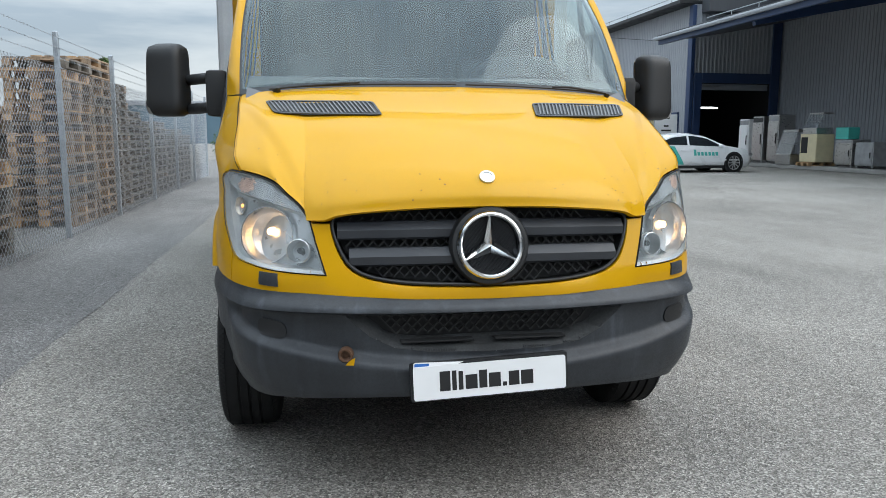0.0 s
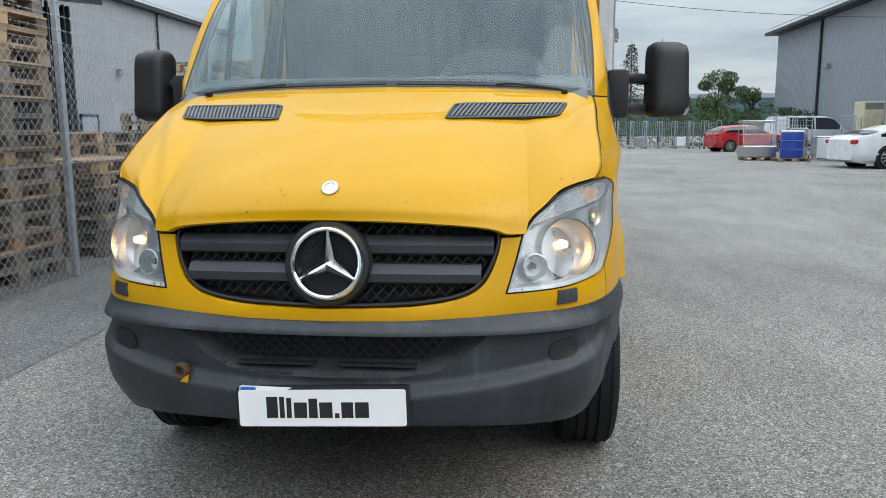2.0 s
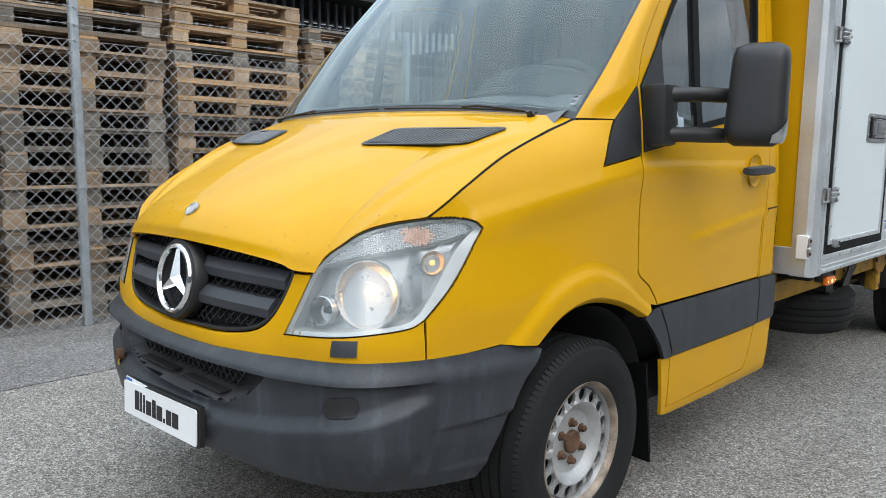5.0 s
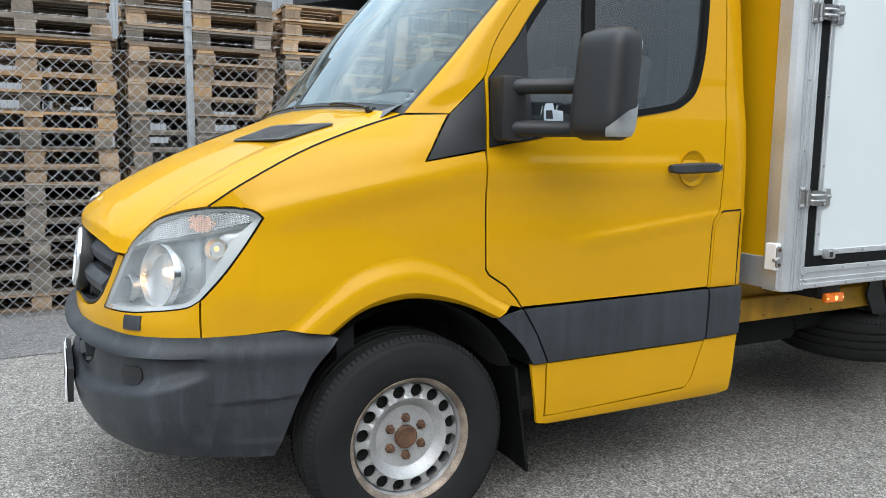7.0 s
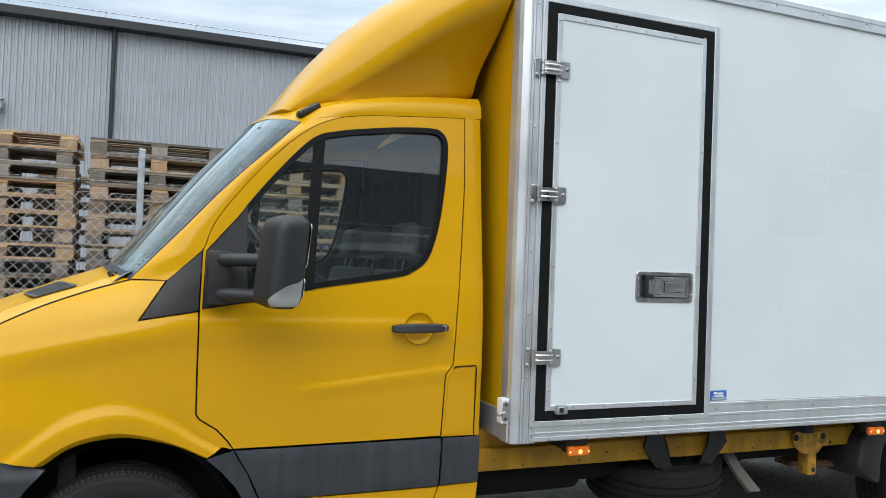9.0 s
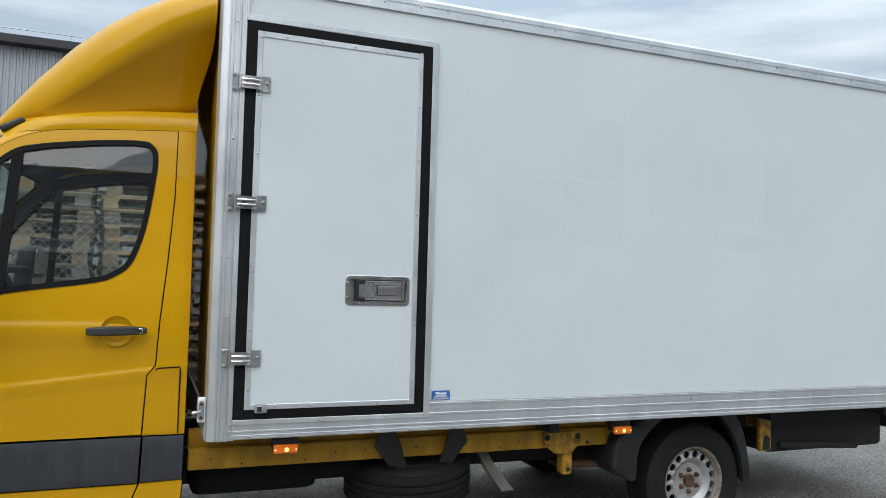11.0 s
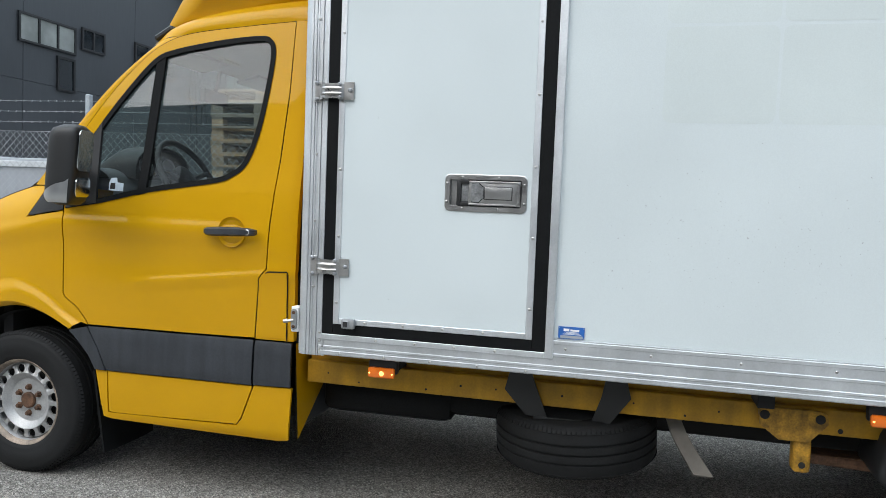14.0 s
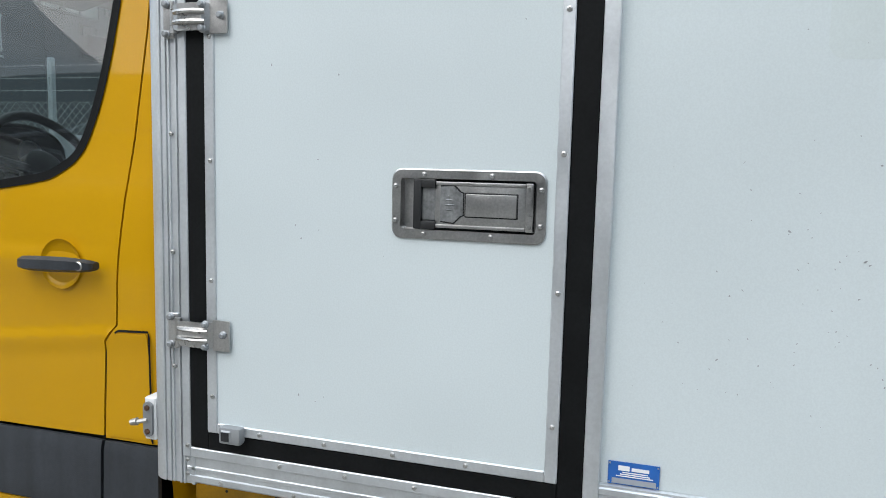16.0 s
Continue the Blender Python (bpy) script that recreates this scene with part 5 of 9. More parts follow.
    add_panel(bm, inset(ys([(2.345, 1.085), (2.438, 1.09), (2.44, 0.80), (2.30, 0.795), (2.312, 1.045)]), 0.0), body_side(side, lambda s, z: 0.0035), 0.03, rim=0.004, flip=flip)
    flap = part("fuel_flap", bm, M_YELLOW, truck, "yellow fuel filler flap")
    # dark line in place of the shade round the flap
    gap_seal(ys([(2.335, 1.085), (2.345, 1.092), (2.441, 1.097), (2.444, 1.085), (2.443, 0.800), (2.445, 0.79)]), side, flap, 0.0016, 0.006)
    # door handle in a round hollow
    c = Vector(fn(s_y(2.165), 1.262, 0.0))
    m = plane_at(c, (0, side, 0), (0, 0, 1))
    bm = bmesh.new()
    add_lathe(bm, [(0.068, 0.0015), (0.066, -0.001), (0.05, -0.008), (0.0, -0.010)][::-1], m @ pose(0, 0, 0.0035), 36)
    part("handle_cup", bm, M_YELLOW, door)
    bm = bmesh.new()
    bar = spline([(-0.125, 0.0, 0.018), (-0.10, 0.0, 0.034), (-0.03, 0.002, 0.042), (0.06, 0.004, 0.042), (0.115, 0.004, 0.034), (0.128, 0.003, 0.018)], 16)
    rings = []
    for k, q in enumerate(bar):
        hh = 0.021 * (0.55 + 0.45 * math.sin(math.pi * min(1, max(0, (k + 1.5) / 17))))
        rings.append([bm.verts.new(m @ Vector((side * q[0] * side, q[1] + y_, q[2] + z_))) for y_, z_ in ((-hh, -0.006), (-hh * 0.6, 0.010), (hh * 0.6, 0.010), (hh, -0.006), (hh * 0.5, -0.014), (-hh * 0.5, -0.014))])
    for a, b in zip(rings, rings[1:]):
        for i in range(6):
            face(bm, (a[i], b[i], b[(i + 1) % 6], a[(i + 1) % 6])[::-1])
    face(bm, rings[0])
    face(bm, rings[-1][::-1])
    handle = part("door_handle", bm, M_PLASTIC, door, "dark grey door handle with a lock")
    bm = bmesh.new()
    add_lathe(bm, [(0.013, 0.030), (0.013, 0.047), (0.010, 0.049), (0.0095, 0.046), (0.0, 0.046)], m @ pose(side * 0.098 * side, 0.004, 0), 16)
    lock = part("lock", bm, M_STAINLESS, handle, "round steel key lock")

    # door mirror on two arms
    bm = bmesh.new()
    mx, my, mz = 1.240, 1.545, 1.530
    ct, st = math.cos(radians(18)), math.sin(radians(18))

    def shell(u, v):
        # a tall rounded housing, deeper at the bottom
        a = 2 * math.pi * u
        zz = -0.172 + 0.344 * v
        w = 0.100 * (1 - 0.10 * v)
        e = max(0.0, 1 - abs(2 * v - 1) ** 8.0) ** 0.5
        cx, cy = math.cos(a), math.sin(a)
        px = math.copysign(abs(cx) ** 0.42, cx) * w * (0.62 + 0.38 * e)
        py = math.copysign(abs(cy) ** 0.62, cy)
        py = py * (0.095 if py < 0 else 0.038) * (0.45 + 0.55 * e)
        px, py = px * ct - py * st, px * st + py * ct
        return Vector((side * (mx + px), my + py + 0.03 * (v - 0.5), mz + zz))
    vs = add_grid(bm, shell, 32, 20, flip=side < 0)
    bmesh.ops.remove_doubles(bm, verts=bm.verts, dist=0.0005)
    bmesh.ops.holes_fill(bm, edges=[e for e in bm.edges if len(e.link_faces) == 1], sides=0)
    mirror = part("door_mirror", bm, M_BLACK, truck, "tall black door mirror", sharp=50)
    bm = bmesh.new()
    m2 = plane_at((side * (mx - st * 0.040), my + ct * 0.040, mz), (-ct, -st * side, 0), (0, 0.09, 1))
    add_prism(bm, round_rect(0.150, 0.175, 0.025, 4), m2 @ pose(0, 0.062, 0), 0.003)
    add_prism(bm, round_rect(0.150, 0.085, 0.025, 4), m2 @ pose(0, -0.095, 0), 0.003)
    part("mirror_glass", bm, M_CHROME, mirror, "mirror glass")
    bm = bmesh.new()
    for z0, z1 in ((1.525, 1.532), (1.392, 1.395)):
        add_tube(bm, [Vector((side * q[0], q[1], q[2])) for q in spline([(0.965, 1.335, z0), (1.03, 1.33, z0 + 0.004), (1.10, 1.44, z1), (1.16, 1.535, z1)], 12)], 0.026, 10)
    add_box(bm, (0.95, 1.275, 1.355), (1.045, 1.37, 1.565), 0.022, Matrix.Diagonal((side, 1, 1, 1)), 2)
    if side < 0:
        bmesh.ops.recalc_face_normals(bm, faces=bm.faces)
    part("mirror_arm", bm, M_BLACK, mirror, "double black mirror arm", sharp=40)
    bm = bmesh.new()

    def lamp(u, v):
        q = shell((0.80 + 0.25 * u) % 1.0, 0.03 + 0.30 * v * (0.25 + 0.75 * u))
        c = Vector((side * mx, my, q.z))
        return c + (q - c) * 1.03
    add_grid(bm, lamp, 10, 8, flip=side < 0)
    part("indicator", bm, M_REFLECT, mirror, "clear indicator lamp in the mirror", sharp=50)

# ---------------------------------------------------------------- wheels
def wheel(cx, cy, cz, side, r=0.357, width=0.235, tilt=None, name="wheel"):
    """A steel wheel with its tyre; m's z axis points outwards."""
    m = plane_at((cx, cy, cz), (0, side, 0), (0, 0, 1)) if tilt is None else tilt
    w = width / 2
    rim_r = 0.212
    bm = bmesh.new()
    seg = 64
    # rim barrel and lip
    add_lathe(bm, [(0.196, -w * 0.8), (0.200, w * 0.50), (0.204, w * 0.72), (0.214, w * 0.80), (0.219, w * 0.86), (0.214, w * 0.90), (0.205, w * 0.86), (0.196, w * 0.70), (0.190, w * 0.42)], m, seg)
    # dished disc with round holes
    holes = 16
    prof = [(0.190, w * 0.42), (0.189, w * 0.52), (0.188, w * 0.58), (0.142, w * 0.71), (0.136, w * 0.69), (0.118, w * 0.52), (0.108, w * 0.46), (0.092, w * 0.46), (0.036, w * 0.46)]
    n = holes * 6
    rings = [[bm.verts.new(m @ Vector((pr * math.cos(2 * math.pi * i / n), pr * math.sin(2 * math.pi * i / n), ph))) for i in range(n)] for pr, ph in prof]
    for k, (a, b) in enumerate(zip(rings, rings[1:])):
        for i in range(n):
            if k == 2:
                continue
            j = (i + 1) % n
            face(bm, (a[i], a[j], b[j], b[i]))
    for h in range(holes):
        c = (h + 0.5) * 2 * math.pi / holes
        ring = [rings[2][(h * 6 + t) % n] for t in range(7)] + [rings[3][(h * 6 + t) % n] for t in range(6, -1, -1)]
        hole = []
        for v in ring:
            k = len(hole)
            d = math.pi * (1 - (k + 0.35) / 6.7) if k < 7 else -math.pi * (k - 7 + 0.35) / 6.7
            q = (0.165 + 0.0225 * math.sin(d), c + 0.0225 / 0.165 * math.cos(d))
            hole.append((q[0] * math.cos(q[1]), q[0] * math.sin(q[1]), w * 0.64))
        hv = [bm.verts.new(m @ Vector(q)) for q in hole]
        hb = [bm.verts.new(m @ Vector((q[0], q[1], w * 0.55))) for q in hole]
        for i in range(len(ring)):
            j = (i + 1) % len(ring)
            face(bm, (ring[i], ring[j], hv[j], hv[i]))
            face(bm, (hv[i], hv[j], hb[j], hb[i]))
    wh = part(name, bm, M_STEEL_WHEEL, truck, "silver steel wheel with round holes and a rusty hub", sharp=35)
    bm = bmesh.new()
    add_lathe(bm, [(0.2155, w * 0.80), (0.2205, w * 0.86), (0.215, w * 0.912), (0.2045, w * 0.87), (0.1965, w * 0.72)], m, seg)
    part("rim_edge", bm, M_RIM_EDGE, wh, "rust-stained rim edge", sharp=50)
    # hub and nuts
    bm = bmesh.new()
    add_lathe(bm, [(0.040, w * 0.40), (0.040, w * 0.56), (0.034, w * 0.60), (0.0, w * 0.58)], m, 24)
    part("hub", bm, M_RUST, wh, "rusty hub cap")
    for k in range(6):
        a = radians(60 * k + 30)
        bm = bmesh.new()
        mm = m @ pose(0.066 * math.cos(a), 0.066 * math.sin(a), w * 0.46)
        add_lathe(bm, [(0.017, 0.0), (0.017, 0.004), (0.012, 0.006), (0.012, 0.018), (0.009, 0.022), (0.0, 0.022)], mm, 6)
        part("wheel_nut", bm, M_RUST, wh, sharp=20)
    bm = bmesh.new()
    add_lathe(bm, [(0.19, w * 0.30), (0.03, w * 0.30)], m, 24)
    part("brake_drum", bm, M_INSIDE_DARK, wh, sharp=0)
    # tyre
    bm = bmesh.new()
    prof = [(0.198, -w * 0.8), (0.230, -w * 0.97), (0.285, -w * 1.04), (0.325, -w * 0.98), (0.347, -w * 0.84), (r - 0.003, -w * 0.68)]
    grooves = (-0.36, -0.02, 0.32)
    tread = []
    for g in grooves:
        tread += [(r, w * (g - 0.05)), (r - 0.009, w * (g - 0.035)), (r - 0.009, w * (g + 0.035)), (r, w * (g + 0.05))]
    prof += tread + [(r - 0.003, w * 0.68), (0.347, w * 0.84), (0.334, w * 0.93), (0.325, w * 0.98), (0.318, w * 0.985), (0.300, w * 1.03), (0.285, w * 1.04), (0.262, w * 1.03), (0.257, w * 1.015), (0.236, w * 0.985), (0.226, w * 0.96), (0.214, w * 0.88)]
    add_lathe(bm, prof[::-1], m, 72)
    # shoulder blocks
    for sgn in (-1, 1):
        for k in range(110):
            a = 2 * math.pi * k / 110
            mm = m @ pose(0, 0, 0, 0, 0, math.degrees(a))
            lo = mm @ Vector((r - 0.022, -0.010, sgn * w * 0.93))
            q = [mm @ Vector(v) for v in ((r - 0.018, -0.0065, sgn * w * 0.90), (r - 0.018, 0.0065, sgn * w * 0.90), (r - 0.001, 0.007, sgn * w * 0.74), (r - 0.001, -0.007, sgn * w * 0.74))]
            top = [v + (m.to_3x3() @ Vector((0, 0, sgn * 0.0022))) + (mm.to_3x3() @ Vector((0.0012, 0, 0))) for v in q]
            va, vb = [bm.verts.new(v) for v in q], [bm.verts.new(v) for v in top]
            face(bm, vb if sgn < 0 else vb[::-1])
            for i in range(4):
                j = (i + 1) % 4
                face(bm, (va[i], va[j], vb[j], vb[i]))
    part("tyre", bm, M_TYRE, wh, "worn black tyre", sharp=30)
    return wh


for side in BOTH:
    wheel(side * 0.848, 1.0, 0.357, side)
    wheel(side * 0.835, 5.450, 0.340, side, r=0.346)

# wheel housings and mudflaps at the front
for side in BOTH:
    bm = bmesh.new()
    arc = [(0.42 * math.cos(a), 0.42 * math.sin(a)) for a in np.linspace(radians(12), radians(168), 30)]
    for (y0, z0), (y1, z1) in zip(arc, arc[1:]):
        q = [bm.verts.new((side * x, 1.02 + y, 0.40 + z)) for x, y, z in ((0.915, y0, z0), (0.45, y0, z0), (0.45, y1, z1), (0.915, y1, z1))]
        face(bm, q)
    bmesh.ops.remove_doubles(bm, verts=bm.verts, dist=0.0005)
    add_box(bm, (min(side * 0.42, side * 0.46), 0.5, 0.25), (max(side * 0.42, side * 0.46), 1.5, 0.9))
    part("wheel_housing", bm, M_INSIDE_DARK, truck, "black wheel housing", sharp=50)
    bm = bmesh.new()
    add_grid(bm, lambda u, v: Vector((side * (0.56 + 0.385 * u), 1.405 + 0.06 * (1 - v) + 0.012 * math.sin(3 * u), 0.155 + 0.40 * v)), 6, 10)
    got = bmesh.ops.extrude_face_region(bm, geom=list(bm.faces))
    for v in got["geom"]:
        if isinstance(v, bmesh.types.BMVert):
            v.co.y += 0.012
    bmesh.ops.recalc_face_normals(bm, faces=bm.faces)
    part("mudflap", bm, M_RUBBER, truck, "black rubber mudflap")

# ---------------------------------------------------------------- cab interior
bm = bmesh.new()
add_box(bm, (-0.55, 0.60, 0.37), (0.55, 1.45, 0.42))
add_box(bm, (-0.88, 1.45, 0.37), (0.88, 2.44, 0.42))
part("cab_floor", bm, M_INSIDE_DARK, truck, sharp=0)
bm = bmesh.new()
add_box(bm, (-0.86, 2.42, 0.36), (0.86, 2.47, 2.28), 0.02)
part("cab_rear_wall", bm, M_CURTAIN, truck, "dark grey cab rear wall")
bm = bmesh.new()
add_box(bm, (-0.84, 0.78, 0.42), (0.84, 0.84, 1.30))
part("firewall", bm, M_INSIDE_DARK, truck, sharp=0)
# pleated curtain behind the seats
bm = bmesh.new()
rows_ = [[bm.verts.new((-0.84 + 1.68 * i / 120, 2.385 + 0.022 * math.sin(i * 0.9) + 0.012 * math.sin(i * 0.37 + 1), z)) for i in range(121)] for z in (0.9, 2.02)]
for i in range(120):
    face(bm, (rows_[0][i], rows_[0][i + 1], rows_[1][i + 1], rows_[1][i]))
part("curtain", bm, M_CURTAIN, truck, "dark pleated curtain", sharp=60)
# dashboard
bm = bmesh.new()
dash = spline([(0.93, 1.42), (1.02, 1.475), (1.18, 1.525), (1.32, 1.535), (1.41, 1.48), (1.43, 1.34), (1.38, 1.10), (1.25, 0.95)], 28)
add_grid(bm, lambda u, v: Vector((-0.84 + 1.68 * u, dash[round(v * 28)][0] - 0.06 * (1 - (2 * u - 1) ** 2) * (1 - v), dash[round(v * 28)][1] + 0.02 * math.exp(-((u - 0.75) / 0.12) ** 2) * (1 - v))), 24, 28)
part("dashboard", bm, M_DASH, truck, "grey dashboard", sharp=50)
# instrument hood: an arched cover over the dials
bm = bmesh.new()
add_grid(bm, lambda u, v: Vector((0.45 - 0.235 * math.cos(math.pi * u), 1.14 + 0.30 * v, 1.50 + (0.05 + 0.115 * smoothstep(0, 0.55, v)) * math.sin(math.pi * u) ** 0.6)), 20, 10)
got = bmesh.ops.extrude_face_region(bm, geom=list(bm.faces))
for v in got["geom"]:
    if isinstance(v, bmesh.types.BMVert):
        v.co.z -= 0.012
bmesh.ops.recalc_face_normals(bm, faces=bm.faces)
part("instrument_hood", bm, M_BLACK, truck, "black arched instrument hood", sharp=40)
bm = bmesh.new()
add_grid(bm, lambda u, v: Vector((0.24 + 0.42 * u, 1.37 + 0.03 * (1 - v), 1.49 + 0.13 * v * math.sin(math.pi * (0.08 + 0.84 * u)) ** 0.6)), 14, 4)
part("instrument_panel", bm, M_INSIDE_DARK, truck, "dark instrument panel", sharp=0)
for dx in (-0.10, 0.10):
    bm = bmesh.new()
    add_lathe(bm, [(0.052, 0.0), (0.052, 0.012), (0.047, 0.014), (0.046, 0.004), (0.0, 0.004)], plane_at((0.45 + dx, 1.398, 1.555), (-1, 0, 0), (0, -0.2, 0.98)), 24)
    part("dial", bm, M_GREY_STEEL, truck, "round dial with a bright ring", sharp=30)
bm = bmesh.new()
m = plane_at((0.45, 1.595, 1.50), (-1, 0, 0), (0, -0.50, 0.866))
circle = [m @ Vector((0.222 * math.cos(a), 0.222 * math.sin(a), 0)) for a in np.linspace(0, 2 * math.pi, 49)[:-1]]
add_tube(bm, circle, 0.0165, 10, closed=True)
steering = part("steering_wheel", bm, M_BLACK, truck, "black four-spoke steering wheel", sharp=40)
bm = bmesh.new()
add_lathe(bm, [(0.090, -0.05), (0.088, -0.010), (0.065, 0.004), (0.0, 0.008)], m, 20)
part("hub_pad", bm, M_BLACK, steering)
for a in (12, 168, 235, 305):
    bm = bmesh.new()
    add_rod(bm, m @ Vector((0.07 * math.cos(radians(a)), 0.07 * math.sin(radians(a)), -0.02)), m @ Vector((0.216 * math.cos(radians(a)), 0.216 * math.sin(radians(a)), 0)), 0.018, 8, 0.013)
    part("spoke", bm, M_GRILLE, steering)
bm = bmesh.new()
add_rod(bm, m @ Vector((0, 0, -0.04)), m @ Vector((0, 0, -0.30)), 0.055, 12)
part("steering_column", bm, M_BLACK, steering)
for a in (170, 10):
    bm = bmesh.new()
    add_rod(bm, m @ Vector((0.05 * math.cos(radians(a)), 0.02, -0.07)), m @ Vector((0.19 * math.cos(radians(a)), 0.05, -0.055)), 0.009, 8, 0.007)
    part("column_stalk", bm, M_BLACK, steering)


def seat(x0, wide):
    bm = bmesh.new()
    add_box(bm, (x0 - wide / 2, 1.62, 0.72), (x0 + wide / 2, 2.12, 0.92), 0.05, None, 2)
    add_box(bm, (x0 - wide / 2 + 0.02, 1.68, 0.44), (x0 + wide / 2 - 0.02, 2.06, 0.74), 0.01)
    back = part("seat", bm, M_SEAT, truck, "dark grey cloth seat")
    bm = bmesh.new()
    m = pose(x0, 2.10, 0.86, -12)
    add_box(bm, (-wide / 2 + 0.01, -0.06, 0), (wide / 2 - 0.01, 0.07, 0.66), 0.055, m, 3)
    part("backrest", bm, M_SEAT, back)
    for dx in ((0,) if wide < 0.6 else (-0.24, 0.24)):
        bm = bmesh.new()
        add_box(bm, (dx - 0.135, -0.05, 0.71), (dx + 0.135, 0.05, 0.90), 0.045, m, 3)
        part("headrest", bm, M_SEAT, back)
        bm = bmesh.new()
        for k in (-0.065, 0.065):
            add_rod(bm, m @ Vector((dx + k, 0, 0.63)), m @ Vector((dx + k, 0, 0.74)), 0.006, 8)
        part("headrest_post", bm, M_CHROME, back)


seat(0.45, 0.52)
seat(-0.32, 0.92)
bm = bmesh.new()
add_box(bm, (-0.13, 1.445, 1.955), (0.13, 1.48, 2.035), 0.014, None, 2)
add_rod(bm, (0, 1.47, 2.02), (0, 1.50, 2.17), 0.012)
part("rear_view_mirror", bm, M_BLACK, truck, "black inside mirror")
for x0 in (-0.62, 0.18):
    bm = bmesh.new()
    add_box(bm, (x0, 1.50, 2.105), (x0 + 0.44, 1.66, 2.125), 0.008, Matrix.Translation((0, 1.5, 2.115)) @ Matrix.Rotation(radians(14), 4, "X") @ Matrix.Translation((0, -1.5, -2.115)), 2)
    part("sun_visor", bm, M_DASH, truck, "grey sun visor")
bm = bmesh.new()
both_grid(bm, lambda u, v: np.array(roof(u * 0.97, 0.02 + v * 0.96)) - np.array((0, 0, 0.045)), 12, 12, back=True)
part("headlining", bm, M_DASH, truck, "pale grey headlining", sharp=50)

# ---------------------------------------------------------------- roof spoiler
def spoiler(u, v):
    """u round from one flank over the top to the other, v from the windscreen back to the box."""
    y_front, y_back = 1.56, 2.54
    y = y_front + (y_back - y_front) * v
    crown = float(np.interp(v, [0, 0.08, 0.2, 0.35, 0.5, 0.65, 0.8, 0.92, 1.0], [2.215, 2.335, 2.50, 2.67, 2.795, 2.885, 2.945, 2.975, 2.985]))
    foot_z = float(np.interp(v, [0, 0.15, 0.35, 0.65, 0.9, 1.0], [2.185, 2.235, 2.27, 2.31, 2.33, 2.36]))
    foot_x = float(np.interp(v, [0, 0.15, 0.6, 1.0], [0.70, 0.80, 0.80, 0.76]))
    waist = float(np.interp(v, [0, 0.25, 0.5, 0.75, 1.0], [0.10, 0.16, 0.34, 0.52, 0.64]))
    belly = float(np.interp(v, [0, 0.2, 0.5, 0.8, 1.0], [0.72, 0.80, 0.92, 1.01, 1.045]))
    a = abs(2 * u - 1)
    hgt = crown - foot_z
    if a > 0.62:
        t = (1 - a) / 0.38
        x = foot_x + (belly - foot_x) * (0.35 * t + 0.65 * t * t)
        z = foot_z + hgt * waist * t
    else:
        ang = (a / 0.62) * math.pi / 2
        x = belly * math.sin(ang) ** 0.80 if ang > 0 else 0.0
        z = foot_z + hgt * (waist + (1 - waist) * max(0.0, math.cos(ang)) ** 0.56)
    flank = smoothstep(0.55, 1.0, a)
    y += 0.0 - 0.06 * smoothstep(0.7, 1.0, a) * smoothstep(0.75, 1.0, v) + (0.30 * a ** 3.0) * (1 - v) ** 2
    return Vector((math.copysign(x, 2 * u - 1), y, z))


bm = bmesh.new()
add_grid(bm, spoiler, 56, 36, flip=True)
edge = [e for e in bm.edges if len(e.link_faces) == 1]
got = bmesh.ops.extrude_edge_only(bm, edges=edge)
for v in got["geom"]:
    if isinstance(v, bmesh.types.BMVert):
        v.co += Vector((-v.co.x * 0.03, 0.0 if v.co.y > 2.3 else 0.015, -0.012))
part("roof_spoiler", bm, M_YELLOW, truck, "yellow moulded roof spoiler", sharp=50)
for side in BOTH:
    bm = bmesh.new()
    add_box(bm, (side * 0.80 - 0.03, 1.63, 2.172), (side * 0.80 + 0.03, 1.74, 2.205), 0.010, Matrix.Translation((0, 1.69, 2.19)) @ Matrix.Rotation(radians(30), 4, "X") @ Matrix.Translation((0, -1.69, -2.19)))
    part("spoiler_foot", bm, M_BLACK, truck, "black spoiler bracket")

# ---------------------------------------------------------------- cargo box
BX, BY0, BY1, BZ0, BZ1 = 1.115, 2.565, 7.75, 0.775, 2.975
bm = bmesh.new()
add_box(bm, (-BX + 0.006, BY0 + 0.02, BZ0 + 0.02), (BX - 0.006, BY1 - 0.02, BZ1 - 0.02))
box = part("cargo_box", bm, M_WHITE_BOX, truck, "white insulated cargo box with aluminium edges", sharp=0)
bm = bmesh.new()
add_box(bm, (-1.06, BY0 - 0.004, 0.90), (1.06, BY0 + 0.03, 2.93))
part("front_wall", bm, M_YELLOW, box, "yellow front wall of the box", sharp=0)


def profile_bar(bm, pts, along, a, b):
    """An extruded section: pts are (out, up) pairs."""
    va = [bm.verts.new(a(o, h)) for o, h in pts]
    vb = [bm.verts.new(b(o, h)) for o, h in pts]
    for i in range(len(pts) - 1):
        face(bm, (va[i], va[i + 1], vb[i + 1], vb[i]))


